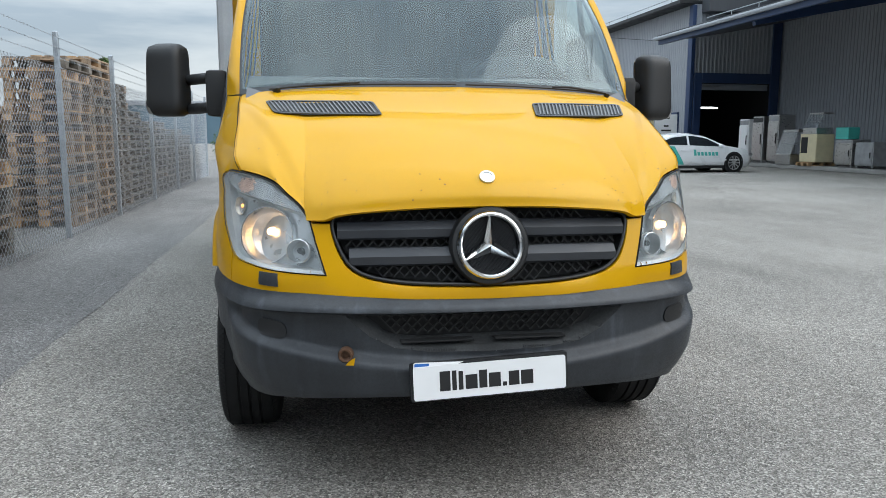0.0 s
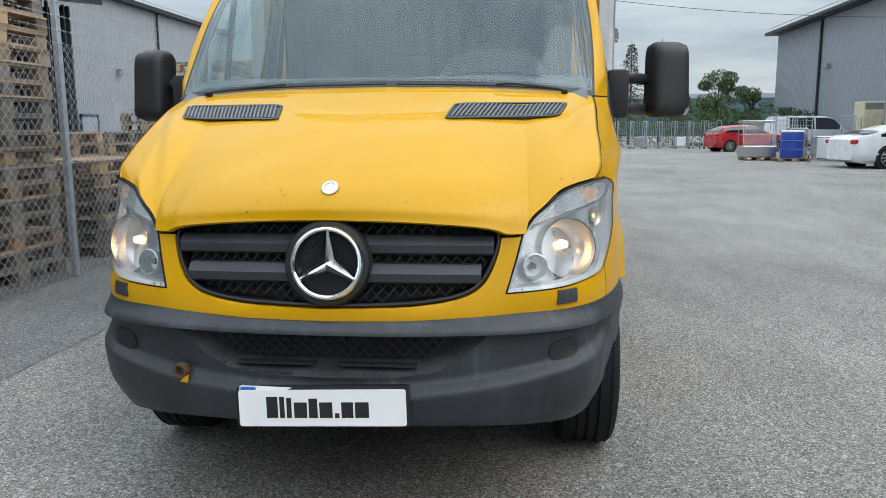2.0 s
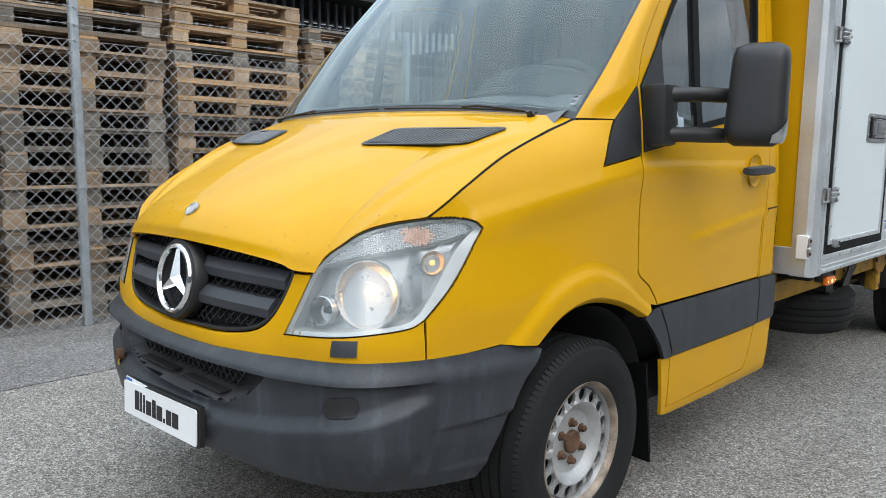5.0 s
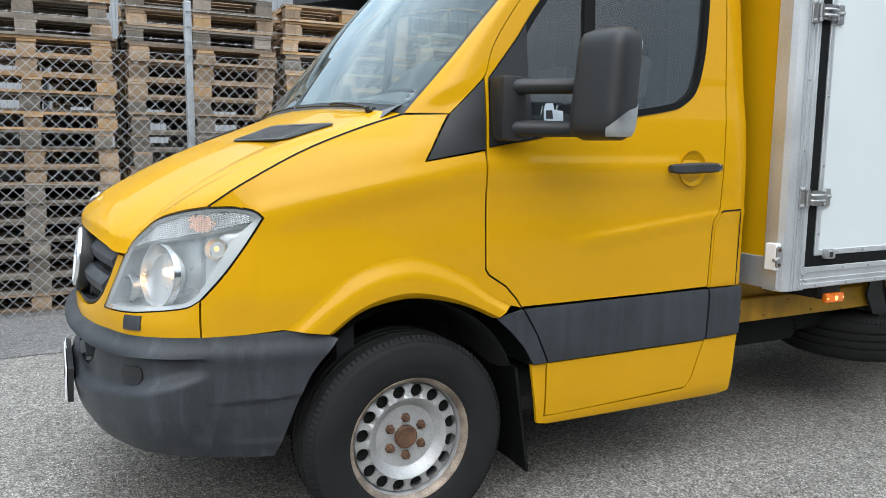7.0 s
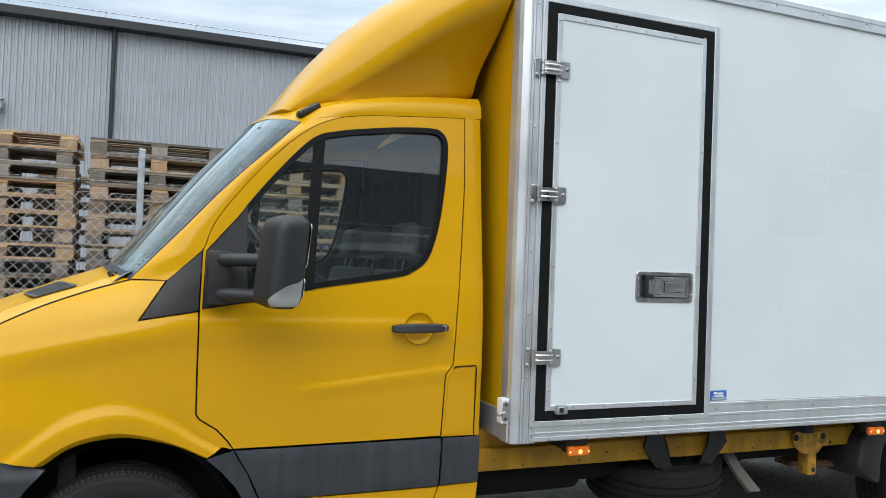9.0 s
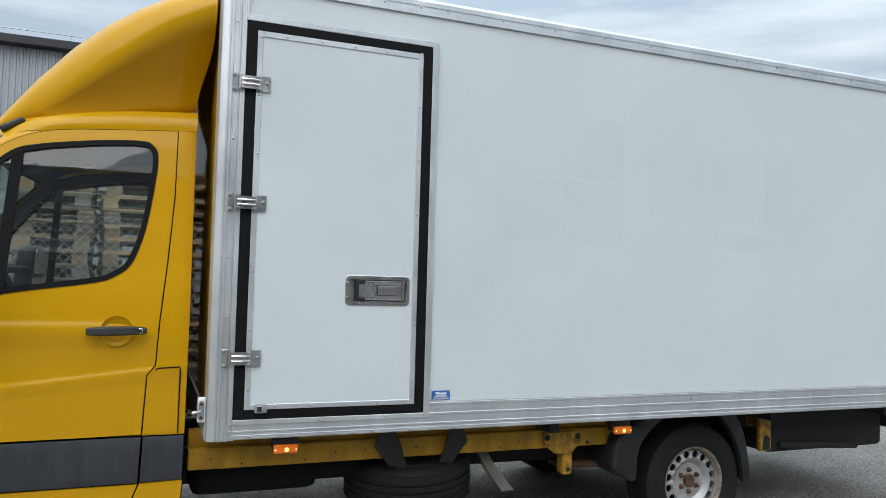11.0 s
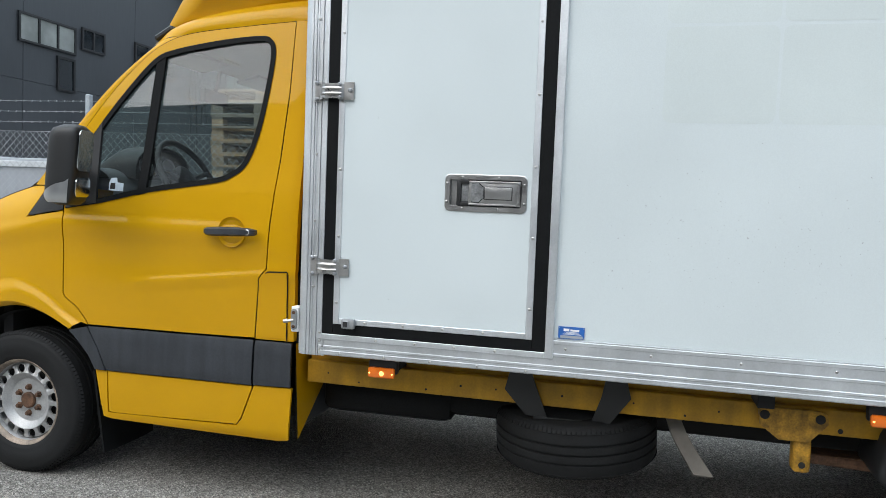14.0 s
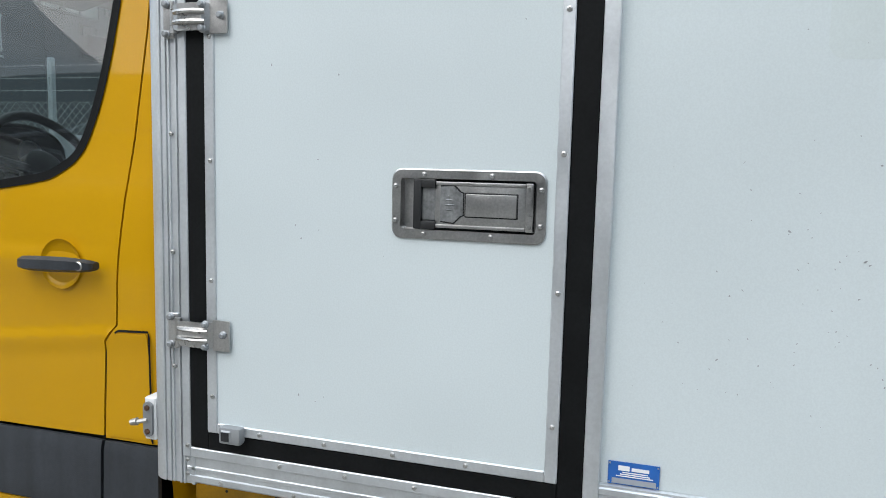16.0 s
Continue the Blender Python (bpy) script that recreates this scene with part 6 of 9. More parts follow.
for side in BOTH:
    # bottom rail with raised ribs
    bm = bmesh.new()
    sec = [(-0.05, 0), (0.005, 0), (0.009, 0.004), (0.009, 0.016), (0.005, 0.018), (0.005, 0.026), (0.008, 0.028), (0.008, 0.034), (0.005, 0.036), (0.0055, 0.066), (0.009, 0.068), (0.009, 0.076), (0.0055, 0.078),
           (0.0055, 0.108), (0.008, 0.110), (0.008, 0.120), (0.004, 0.122), (0.004, 0.126), (-0.004, 0.128)]
    profile_bar(bm, [(side * (BX + o), BZ0 + h * 1.15) for o, h in sec], None, lambda o, h: Vector((o, BY0 + 0.09, h)), lambda o, h: Vector((o, BY1, h)))
    bmesh.ops.recalc_face_normals(bm, faces=bm.faces)
    part("bottom_rail", bm, M_ALU, box, "ribbed aluminium bottom rail", sharp=15)
    bm = bmesh.new()
    sec = [(-0.004, -0.09), (0.006, -0.088), (0.006, -0.062), (0.003, -0.060), (0.003, -0.045), (0.007, -0.043), (0.007, -0.02), (0.0, -0.004), (-0.02, 0.0), (-0.08, 0.0)]
    profile_bar(bm, [(side * (BX + o), BZ1 + h) for o, h in sec], None, lambda o, h: Vector((o, BY0 + 0.01, h)), lambda o, h: Vector((o, BY1, h)))
    bmesh.ops.recalc_face_normals(bm, faces=bm.faces)
    part("top_rail", bm, M_ALU, box, "aluminium top rail", sharp=15)
    # corner posts with grooves
    for y0, sgn in ((BY0, 1), (BY1, -1)):
        bm = bmesh.new()
        sec = [(-0.09, -0.012), (-0.03, -0.012), (-0.006, -0.004), (0.003, 0.010), (0.008, 0.024), (0.008, 0.031), (0.003, 0.032), (0.003, 0.035), (0.008, 0.036), (0.008, 0.046), (0.002, 0.047), (0.002, 0.050), (0.008, 0.051), (0.008, 0.056), (0.004, 0.057), (0.004, 0.070), (0.009, 0.071), (0.009, 0.076), (0.002, 0.077), (0.002, 0.080), (0.008, 0.081), (0.008, 0.086), (0.004, 0.087), (0.004, 0.102), (0.008, 0.104), (0.008, 0.112), (-0.003, 0.114)]
        profile_bar(bm, [(side * (BX + o), y0 + sgn * h) for o, h in sec], None, lambda o, h: Vector((o, h, BZ0 - 0.004)), lambda o, h: Vector((o, h, BZ1 - 0.035)))
        bmesh.ops.recalc_face_normals(bm, faces=bm.faces)
        part("corner_post", bm, M_ALU, box, "grooved aluminium corner post", sharp=15)
    # cast corner cap
    bm = bmesh.new()
    add_box(bm, (min(side * 1.03, side * 1.13), BY0 - 0.018, BZ1 - 0.11), (max(side * 1.03, side * 1.13), BY0 + 0.10, BZ1 + 0.012), 0.02, None, 2)
    part("corner_cap", bm, M_ALU, box, "aluminium corner cap")
for zz0, zz1 in ((BZ0 + 0.0, BZ0 + 0.13), (BZ1 - 0.09, BZ1)):
    bm = bmesh.new()
    add_box(bm, (-BX + 0.02, BY0 - 0.014, zz0), (BX - 0.02, BY0 + 0.02, zz1), 0.004)
    part("front_rail", bm, M_ALU, box, "aluminium front rail")
bm = bmesh.new()
add_box(bm, (-BX + 0.02, BY1 - 0.03, BZ0 + 0.02), (BX - 0.02, BY1 + 0.012, BZ1 - 0.02), 0.004)
part("rear_door", bm, M_WHITE_BOX, box, "white rear doors", sharp=0)
for side in BOTH:
    bm = bmesh.new()
    add_box(bm, (min(side * (BX - 0.012), side * (BX + 0.085)), BY1 + 0.008, BZ0), (max(side * (BX - 0.012), side * (BX + 0.085)), BY1 + 0.04, BZ1), 0.006)
    part("rear_frame", bm, M_TRIM_BLACK, box, "black rear frame edge", sharp=0)


# side door on the left flank, all on the plane x = BX: (y, z) corners
def flank(y, z, out):
    return Vector((BX + out, y, z))


def flank_strip(bm, y0, y1, z0, z1, out0, out1, bevel=0.002):
    add_box(bm, (BX + out0, y0, z0), (BX + out1, y1, z1), bevel)


# outer aluminium frame
for y0, y1, z0, z1 in ((2.648, 2.670, 0.842, 2.752), (3.600, 3.632, 0.842, 2.752), (2.670, 3.600, 2.724, 2.752), (2.670, 3.600, 0.842, 0.866)):
    bm = bmesh.new()
    flank_strip(bm, y0, y1, z0, z1, -0.02, 0.013)
    part("door_frame", bm, M_ALU, box, "aluminium door frame", sharp=20)
# rubber gasket
for y0, y1, z0, z1 in ((2.670, 2.720, 0.866, 2.724), (3.548, 3.600, 0.866, 2.724), (2.720, 3.548, 2.680, 2.724), (2.720, 3.548, 0.866, 0.911)):
    bm = bmesh.new()
    flank_strip(bm, y0 - 0.004, y1 + 0.004, z0 - 0.002, z1 + 0.002, -0.02, 0.0115 if y1 - y0 < 0.2 else 0.0125, 0.006)
    part("gasket", bm, M_RUBBER, box, "black rubber door gasket", sharp=20)
# leaf
bm = bmesh.new()
# a leaf with a rectangular hole for the latch
rects = [[(2.74, 0.925), (3.535, 0.925), (3.535, 2.66), (2.74, 2.66)], [(3.195, 1.414), (3.489, 1.414), (3.489, 1.530), (3.195, 1.530)]]
(of, inf), (ob_, inb) = [[[bm.verts.new((BX + o, y, z)) for y, z in r] for r in rects] for o in (0.012, -0.01)]
for i in range(4):
    j = (i + 1) % 4
    face(bm, (of[i], of[j], inf[j], inf[i]))
    face(bm, (of[j], of[i], ob_[i], ob_[j]))
    face(bm, (inf[i], inf[j], inb[j], inb[i]))
leaf = part("cargo_door", bm, M_WHITE_BOX, box, "white side door of the box, closed", sharp=20)
for y0, y1, z0, z1 in ((2.720, 2.746, 0.911, 2.680), (3.522, 3.548, 0.911, 2.680), (2.746, 3.522, 2.652, 2.680), (2.746, 3.522, 0.911, 0.935)):
    bm = bmesh.new()
    flank_strip(bm, y0, y1, z0, z1, -0.01, 0.0165)
    part("door_edge", bm, M_ALU, box, "aluminium door edge", sharp=20)


def rivets(bm, spots, r=0.006, h=0.004):
    for y, z, out in spots:
        add_lathe(bm, [(r, 0.0), (r * 0.85, h * 0.7), (r * 0.4, h), (r * 0.28, h * 0.4), (0.0, h * 0.4)], plane_at(flank(y, z, out), (0, 1, 0), (0, 0, 1)), 8)


bm = bmesh.new()
spots = []
for z in np.arange(1.0, 2.66, 0.275):
    spots += [(2.735, z, 0.0165), (3.535, z + 0.03, 0.0165), (2.625, z + 0.06, 0.008)]
for y in np.arange(2.86, 3.5, 0.165):
    spots += [(y, 2.665, 0.0165), (y, 0.923, 0.0165), (y + 0.05, 0.854, 0.013)]
for z in (0.80, 0.835, 0.87):
    spots.append((2.662, z, 0.013))
for y in np.arange(3.68, BY1 - 0.1, 0.318):
    spots += [(y, 0.884, 0.0055), (y, BZ1 - 0.052, 0.003)]
for y in np.arange(2.75, 3.7, 0.195):
    spots += [(y, 0.786, 0.008), (y, BZ1 - 0.052, 0.003)]
rivets(bm, spots)
tagged(part("rivets", bm, M_STAINLESS, box, "small steel rivets", sharp=30), kind="stuff")

# hinges
for zc in (2.426, 1.866, 1.148):
    bm = bmesh.new()
    add_box(bm, (BX + 0.008, 2.612, zc - 0.042), (BX + 0.014, 2.640, zc + 0.042), 0.002)
    hinge = part("hinge", bm, M_STAINLESS, box, "stainless steel door hinge")
    bm = bmesh.new()
    for z0, z1 in ((-0.034, -0.018), (-0.016, 0.016), (0.018, 0.034)):
        add_rod(bm, flank(2.648, zc + z0, 0.022), flank(2.648, zc + z1, 0.022), 0.0085, 14)
    part("hinge_pin", bm, M_STAINLESS, hinge)
    bm = bmesh.new()
    sec = [(2.648, 0.028), (2.665, 0.034), (2.70, 0.036), (2.728, 0.034), (2.742, 0.023), (2.785, 0.022)]
    for (ya, oa), (yb, ob_) in zip(sec, sec[1:]):
        wa = 0.024 if ya < 2.655 else 0.030
        wb = 0.030 if yb < 2.75 else 0.036
        wa = 0.036 if ya > 2.74 else wa
        q = [bm.verts.new(flank(y, zc + z, o)) for y, z, o in ((ya, -wa, oa), (yb, -wb, ob_), (yb, wb, ob_), (ya, wa, oa))]
        face(bm, q)
        q2 = [bm.verts.new(v.co - Vector((0.004, 0, 0))) for v in q]
        for i in range(4):
            j = (i + 1) % 4
            face(bm, (q[j], q[i], q2[i], q2[j]))
    part("hinge_plate", bm, M_STAINLESS, hinge, sharp=25)
    bm = bmesh.new()
    for z0 in (-0.011, 0.011):
        add_tube(bm, [flank(y, zc + z0, o) for y, o in ((2.655, 0.030), (2.672, 0.039), (2.71, 0.041), (2.735, 0.032))], 0.006, 8)
    part("hinge_rib", bm, M_STAINLESS, hinge)
    for y, z, o in ((2.622, 0.033, 0.014), (2.622, -0.033, 0.014), (2.728, 0.026, 0.030), (2.728, -0.026, 0.030), (2.770, 0.003, 0.022)):
        bm = bmesh.new()
        add_lathe(bm, [(0.0095, 0.0), (0.0095, 0.002), (0.007, 0.004), (0.007, 0.010), (0.005, 0.012), (0.0, 0.012)], plane_at(flank(y, zc + z, o), (0, 1, 0), (0, 0, 1)), 10)
        part("hinge_bolt", bm, M_GREY_STEEL, hinge, sharp=25)

# flush paddle latch
LY, LZ, LW, LH = 3.342, 1.472, 0.327, 0.146
ml = plane_at(flank(LY, LZ, 0.012), (0, 1, 0), (0, 0, 1))
bm = bmesh.new()
loops = [(round_rect(LW, LH, 0.022, 5), 0.0), (round_rect(LW, LH, 0.022, 5), 0.004), (round_rect(LW - 0.006, LH - 0.006, 0.02, 5), 0.006),
         (round_rect(LW - 0.040, LH - 0.040, 0.008, 5), 0.006), (round_rect(LW - 0.044, LH - 0.044, 0.006, 5), -0.014)]
rows_ = [[bm.verts.new(ml @ Vector((x, y, h))) for x, y in lp] for lp, h in loops]
for a, b in zip(rows_, rows_[1:]):
    for i in range(len(a)):
        j = (i + 1) % len(a)
        face(bm, (a[i], a[j], b[j], b[i]))
latch = part("latch", bm, M_LATCH, box, "flush stainless paddle latch", sharp=25)
bm = bmesh.new()
add_prism(bm, round_rect(LW - 0.043, LH - 0.043, 0.006, 5), ml @ pose(0, 0, -0.0155), 0.002)
part("latch_pan", bm, M_LATCH, latch, "steel pan behind the paddle", sharp=20)
# black plate in place of the shade in the gap round the paddle
bm = bmesh.new()
add_box(bm, (-0.112, -0.0505, -0.013), (0.137, 0.0505, -0.002), 0.003, ml)
part("latch_shadow_gap", bm, M_BLACK, latch, "black plate that stands for shade round the paddle", sharp=20)
# the paddle is a pressed sheet with turned edges and a hinge strip
bm = bmesh.new()
add_box(bm, (-0.068, -0.047, -0.002), (0.122, 0.047, 0.004), 0.002, ml, 2)
for y0, y1 in ((0.040, 0.048), (-0.048, -0.040)):
    add_box(bm, (-0.068, y0, 0.002), (0.122, y1, 0.0075), 0.003, ml, 2)
paddle = part("paddle", bm, M_LATCH, latch, "pressed steel paddle", sharp=25)
bm = bmesh.new()
add_box(bm, (0.122, -0.049, -0.001), (0.138, 0.049, 0.008), 0.003, ml, 2)
part("hinge_strip", bm, M_LATCH, latch, sharp=25)
bm = bmesh.new()
for lo, hi in (((-0.114, -0.052, -0.002), (-0.096, 0.052, 0.012)), ((-0.098, 0.034, -0.002), (-0.066, 0.052, 0.0115)), ((-0.098, -0.052, -0.002), (-0.066, -0.034, 0.0115))):
    add_box(bm, lo, hi, 0.004, ml, 2)
part("latch_grip", bm, M_BLACK, latch, "black grip", sharp=30)
bm = bmesh.new()
add_box(bm, (-0.097, -0.033, -0.002), (-0.050, 0.035, 0.003), 0.001, ml)
part("lock_plate", bm, M_LATCH_DULL, latch, "worn grey lock plate", sharp=25)
COVER = [(-0.056, -0.033), (-0.028, -0.036), (-0.014, -0.022), (-0.008, -0.020), (-0.008, 0.024), (-0.014, 0.026), (-0.028, 0.039), (-0.056, 0.037)]
# a larger black plate under the cover draws a shaded gap round it
for shape, up, mt, nm in (([(x * 1.06 + 0.003, y * 1.09) for x, y in COVER], 0.0045, M_BLACK, "cover_gap"), (COVER, 0.006, M_LATCH_DULL, "lock_cover")):
    bm = bmesh.new()
    add_prism(bm, shape, ml @ pose(0, 0, up - 0.003), 0.003)
    part(nm, bm, mt, paddle, "lock cover with worn embossing" if nm == "lock_cover" else "", sharp=25)
for x0, x1, y0 in ((-0.044, -0.030, 0.010), (-0.046, -0.026, 0.000), (-0.043, -0.031, -0.010), (-0.040, -0.036, 0.018)):
    bm = bmesh.new()
    add_box(bm, (x0, y0 - 0.0016, 0.0055), (x1, y0 + 0.0016, 0.0072), 0.0008, ml)
    part("embossing", bm, M_LATCH_DULL, paddle, sharp=20)
# likewise a black rim stands for the shade round the bar
for grow, up, mt, nm in ((0.003, 0.0045, M_BLACK, "bar_gap"), (0.0, 0.008, M_LATCH, "latch_bar")):
    bm = bmesh.new()
    add_box(bm, (-0.002 - grow, -0.022 - grow, 0.002), (0.104 + grow, 0.024 + grow, up), 0.002, ml, 2)
    part(nm, bm, mt, paddle, sharp=25)
bm = bmesh.new()
for x, y in ((-0.092, 0.061), (0.052, 0.061), (-0.092, -0.062), (0.052, -0.062), (-0.155, 0.036), (-0.155, -0.036), (0.153, 0.036), (0.153, -0.036)):
    add_lathe(bm, [(0.006, 0.0), (0.005, 0.003), (0.002, 0.004), (0.0, 0.002)], ml @ pose(x, y, 0.006), 8)
for y in (-0.038, -0.013, 0.013, 0.038):
    add_lathe(bm, [(0.005, 0.0), (0.004, 0.003), (0.0, 0.003)], ml @ pose(0.130, y, 0.008), 8)
part("latch_screw", bm, M_LATCH, latch, sharp=30)
# door stop, tie hook, blue maker's sticker
bm = bmesh.new()
add_box(bm, (BX + 0.014, 2.765, 0.897), (BX + 0.040, 2.822, 0.938), 0.008, None, 2)
add_box(bm, (BX + 0.038, 2.772, 0.903), (BX + 0.044, 2.800, 0.932), 0.003)
part("door_stop", bm, M_GREY_STEEL, box, "grey cast door stop")
# near-black block in place of the shaded socket
bm = bmesh.new()
add_box(bm, (BX + 0.040, 2.776, 0.907), (BX + 0.0455, 2.796, 0.928))
part("stop_socket", bm, M_INSIDE_DARK, box, sharp=0)
bm = bmesh.new()
add_box(bm, (BX - 0.060, BY0 - 0.045, 0.858), (BX - 0.010, BY0 - 0.012, 0.966), 0.003)
keeper = part("door_keeper", bm, M_WHITE, box, "white door keeper plate with a bolt")
bm = bmesh.new()
mk = plane_at((BX - 0.009, BY0 - 0.030, 0.912), (0, 1, 0), (0, 0, 1))
add_prism(bm, round_rect(0.026, 0.088, 0.012, 5), mk, 0.007)
part("keeper_casting", bm, M_GREY_STEEL, keeper, "grey cast keeper")
for dz in (0.030, -0.030):
    bm = bmesh.new()
    add_lathe(bm, [(0.007, 0.0), (0.007, 0.004), (0.004, 0.006), (0.0, 0.006)], mk @ pose(0, dz, 0.007), 8)
    part("keeper_bolt", bm, M_RUST, keeper)
bm = bmesh.new()
add_rod(bm, (BX - 0.004, BY0 - 0.032, 0.910), (BX + 0.004, BY0 - 0.060, 0.905), 0.006, 8)
add_rod(bm, (BX + 0.003, BY0 - 0.056, 0.906), (BX + 0.006, BY0 - 0.072, 0.903), 0.010, 10, 0.008)
part("keeper_pin", bm, M_STAINLESS, keeper)
bm = bmesh.new()
add_box(bm, (BX - 0.004, 3.648, 0.924), (BX - 0.0035, 3.748, 0.971))
for v in bm.verts:
    if v.co.x > BX - 0.0038:
        v.co.x = BX - 0.002
sticker = part("maker_sticker", bm, M_BLUE_FILM, box, "small blue maker's sticker", sharp=0)
for y0, z0, w, h in ((3.668, 0.9585, 0.022, 0.010), (3.694, 0.9575, 0.034, 0.007), (3.676, 0.950, 0.05, 0.002), (3.672, 0.946, 0.058, 0.002), (3.664, 0.942, 0.072, 0.002), (3.656, 0.9315, 0.086, 0.011)):
    bm = bmesh.new()
    add_box(bm, (BX - 0.003, y0, z0 - h / 2), (BX - 0.0012, y0 + w, z0 + h / 2))
    part("sticker_bar", bm, M_WHITE if h != 0.011 else M_CLAD_LIGHT, sticker, "pale bar on the sticker", sharp=0)
for y0, z0 in ((3.651, 0.967), (3.745, 0.967), (3.651, 0.928), (3.745, 0.928)):
    bm = bmesh.new()
    add_lathe(bm, [(0.0022, 0.0), (0.0016, 0.0012), (0.0, 0.0014)], plane_at(flank(y0, z0, -0.002), (0, 1, 0), (0, 0, 1)), 8)
    part("rivet", bm, M_STAINLESS, sticker, sharp=0)
# faint patches where old film was taken off the white side
for y0, y1, z0, z1 in ((3.99, 4.378, 2.116, 2.46), (4.39, 4.78, 2.116, 2.46), (3.99, 4.378, 1.755, 2.104), (4.39, 4.78, 1.755, 2.104), (4.94, 6.4, 1.77, 1.85), (4.96, 5.34, 1.93, 2.36), (5.42, 5.74, 1.93, 2.36), (5.83, 6.1, 1.93, 2.36)):
    bm = bmesh.new()
    add_prism(bm, [((y0 + y1) / 2 + x, (z0 + z1) / 2 + y) for x, y in round_rect(y1 - y0, z1 - z0, 0.03, 4)], plane_at(flank(0, 0, -0.0058), (0, 1, 0), (0, 0, 1)), 0.0002)
    part("film_patch", bm, M_FILM_GHOST, box, "faint mark of removed film", sharp=0)
# scuffs on the white panel
bm = bmesh.new()
rng = random.Random(5)
for _ in range(300):
    y, z = (rng.gauss(4.25, 0.30), rng.gauss(1.32, 0.13)) if rng.random() < 0.75 else (rng.uniform(3.7, 7.0), rng.uniform(1.0, 2.8))
    if not 3.68 < y < 7.3 or not 1.0 < z < 2.85:
        continue
    r = rng.uniform(0.0005, 0.0019) * (1 if rng.random() < 0.9 else 1.9)
    mm = plane_at(flank(y, z, -0.0058), (0, 1, rng.uniform(-1, 1)), (0, rng.uniform(-0.3, 0.3), 1))
    add_prism(bm, [(r * rng.uniform(0.5, 1.6) * math.cos(a), r * rng.uniform(0.5, 1.2) * math.sin(a)) for a in np.linspace(0, 2 * math.pi, 7)[:-1]], mm, 0.0006)
for _ in range(30):
    y, z = rng.uniform(2.8, 3.5), rng.uniform(1.0, 2.6)
    if abs(y - LY) < 0.18 and abs(z - LZ) < 0.09:
        continue
    r = rng.uniform(0.0005, 0.0018)
    mm = plane_at(flank(y, z, 0.0121), (0, 1, 0), (0, 0, 1))
    add_prism(bm, [(r * rng.uniform(0.5, 1.6) * math.cos(a), r * rng.uniform(0.5, 2.2) * math.sin(a)) for a in np.linspace(0, 2 * math.pi, 6)[:-1]], mm, 0.0006)
tagged(part("dirt", bm, M_GREY_STEEL, box, "small grey dirt specks", sharp=0), kind="stuff")

# ---------------------------------------------------------------- chassis
for side in BOTH:
    x0 = side * 0.86
    for lo, hi in (((x0 - 0.02, 2.50, 0.590), (x0 + 0.02, 4.98, 0.692)), ((x0 - 0.03 - side * 0.05, 2.50, 0.685), (x0 + 0.03 - side * 0.05, 5.05, 0.775))):
        bm = bmesh.new()
        add_box(bm, lo, hi, 0.004)
        part("chassis_rail", bm, M_YELLOW_SHADED, truck, "dusty yellow chassis rail, darkened for shade under the box", sharp=0)
bm = bmesh.new()
for side in BOTH:
    add_box(bm, (side * 0.42 - 0.05, 2.4, 0.42), (side * 0.42 + 0.05, 7.4, 0.60), 0.006)
for y in (2.9, 4.4, 6.0, 7.0):
    add_box(bm, (-1.0, y, 0.70), (1.0, y + 0.06, 0.77))
add_rod(bm, (-0.75, 5.450, 0.36), (0.75, 5.450, 0.36), 0.05, 14)
add_lathe(bm, [(0.0, -0.16), (0.12, -0.12), (0.16, 0.0), (0.12, 0.12), (0.0, 0.16)], pose(0, 5.450, 0.36, 90), 18)
add_rod(bm, (0, 2.2, 0.5), (0, 5.2, 0.38), 0.045, 12)
part("chassis", bm, M_INSIDE_DARK, truck, "dark chassis frame with the axle", sharp=30)
# rusty holes in the yellow rail: near-black discs stand for their shaded depth
bm = bmesh.new()
rng = random.Random(8)
for k in range(16):
    y, z = 2.62 + k * 0.15 + rng.uniform(-0.03, 0.03), rng.choice((0.61, 0.64, 0.67))
    add_rod(bm, (0.879, y, z), (0.8815, y, z), rng.choice((0.004, 0.005, 0.010)), 10)
tagged(part("rail_holes", bm, M_INSIDE_DARK, truck, "near-black discs for shaded holes in the rail", sharp=0), kind="stuff")
# fuel tank
bm = bmesh.new()
add_box(bm, (0.36, 2.52, 0.425), (0.76, 3.16, 0.62), 0.07, None, 4)
add_box(bm, (0.40, 3.10, 0.462), (0.745, 3.50, 0.62), 0.05, None, 3)
part("fuel_tank", bm, M_RUBBER, truck, "black plastic fuel tank")
bm = bmesh.new()
vs = [bm.verts.new(q) for q in ((0.91, 2.475, 0.325), (0.63, 2.475, 0.525), (0.63, 2.475, 0.775), (0.955, 2.475, 0.775))]
face(bm, vs)
part("cab_corner_gusset", bm, M_YELLOW, truck, sharp=0)

# spare wheel hung flat under the rail
m_spare = pose(0.62, 3.70, 0.446, 4, 3, 20)
wheel(0, 0, 0, 1, tilt=m_spare, name="spare_wheel")
bm = bmesh.new()
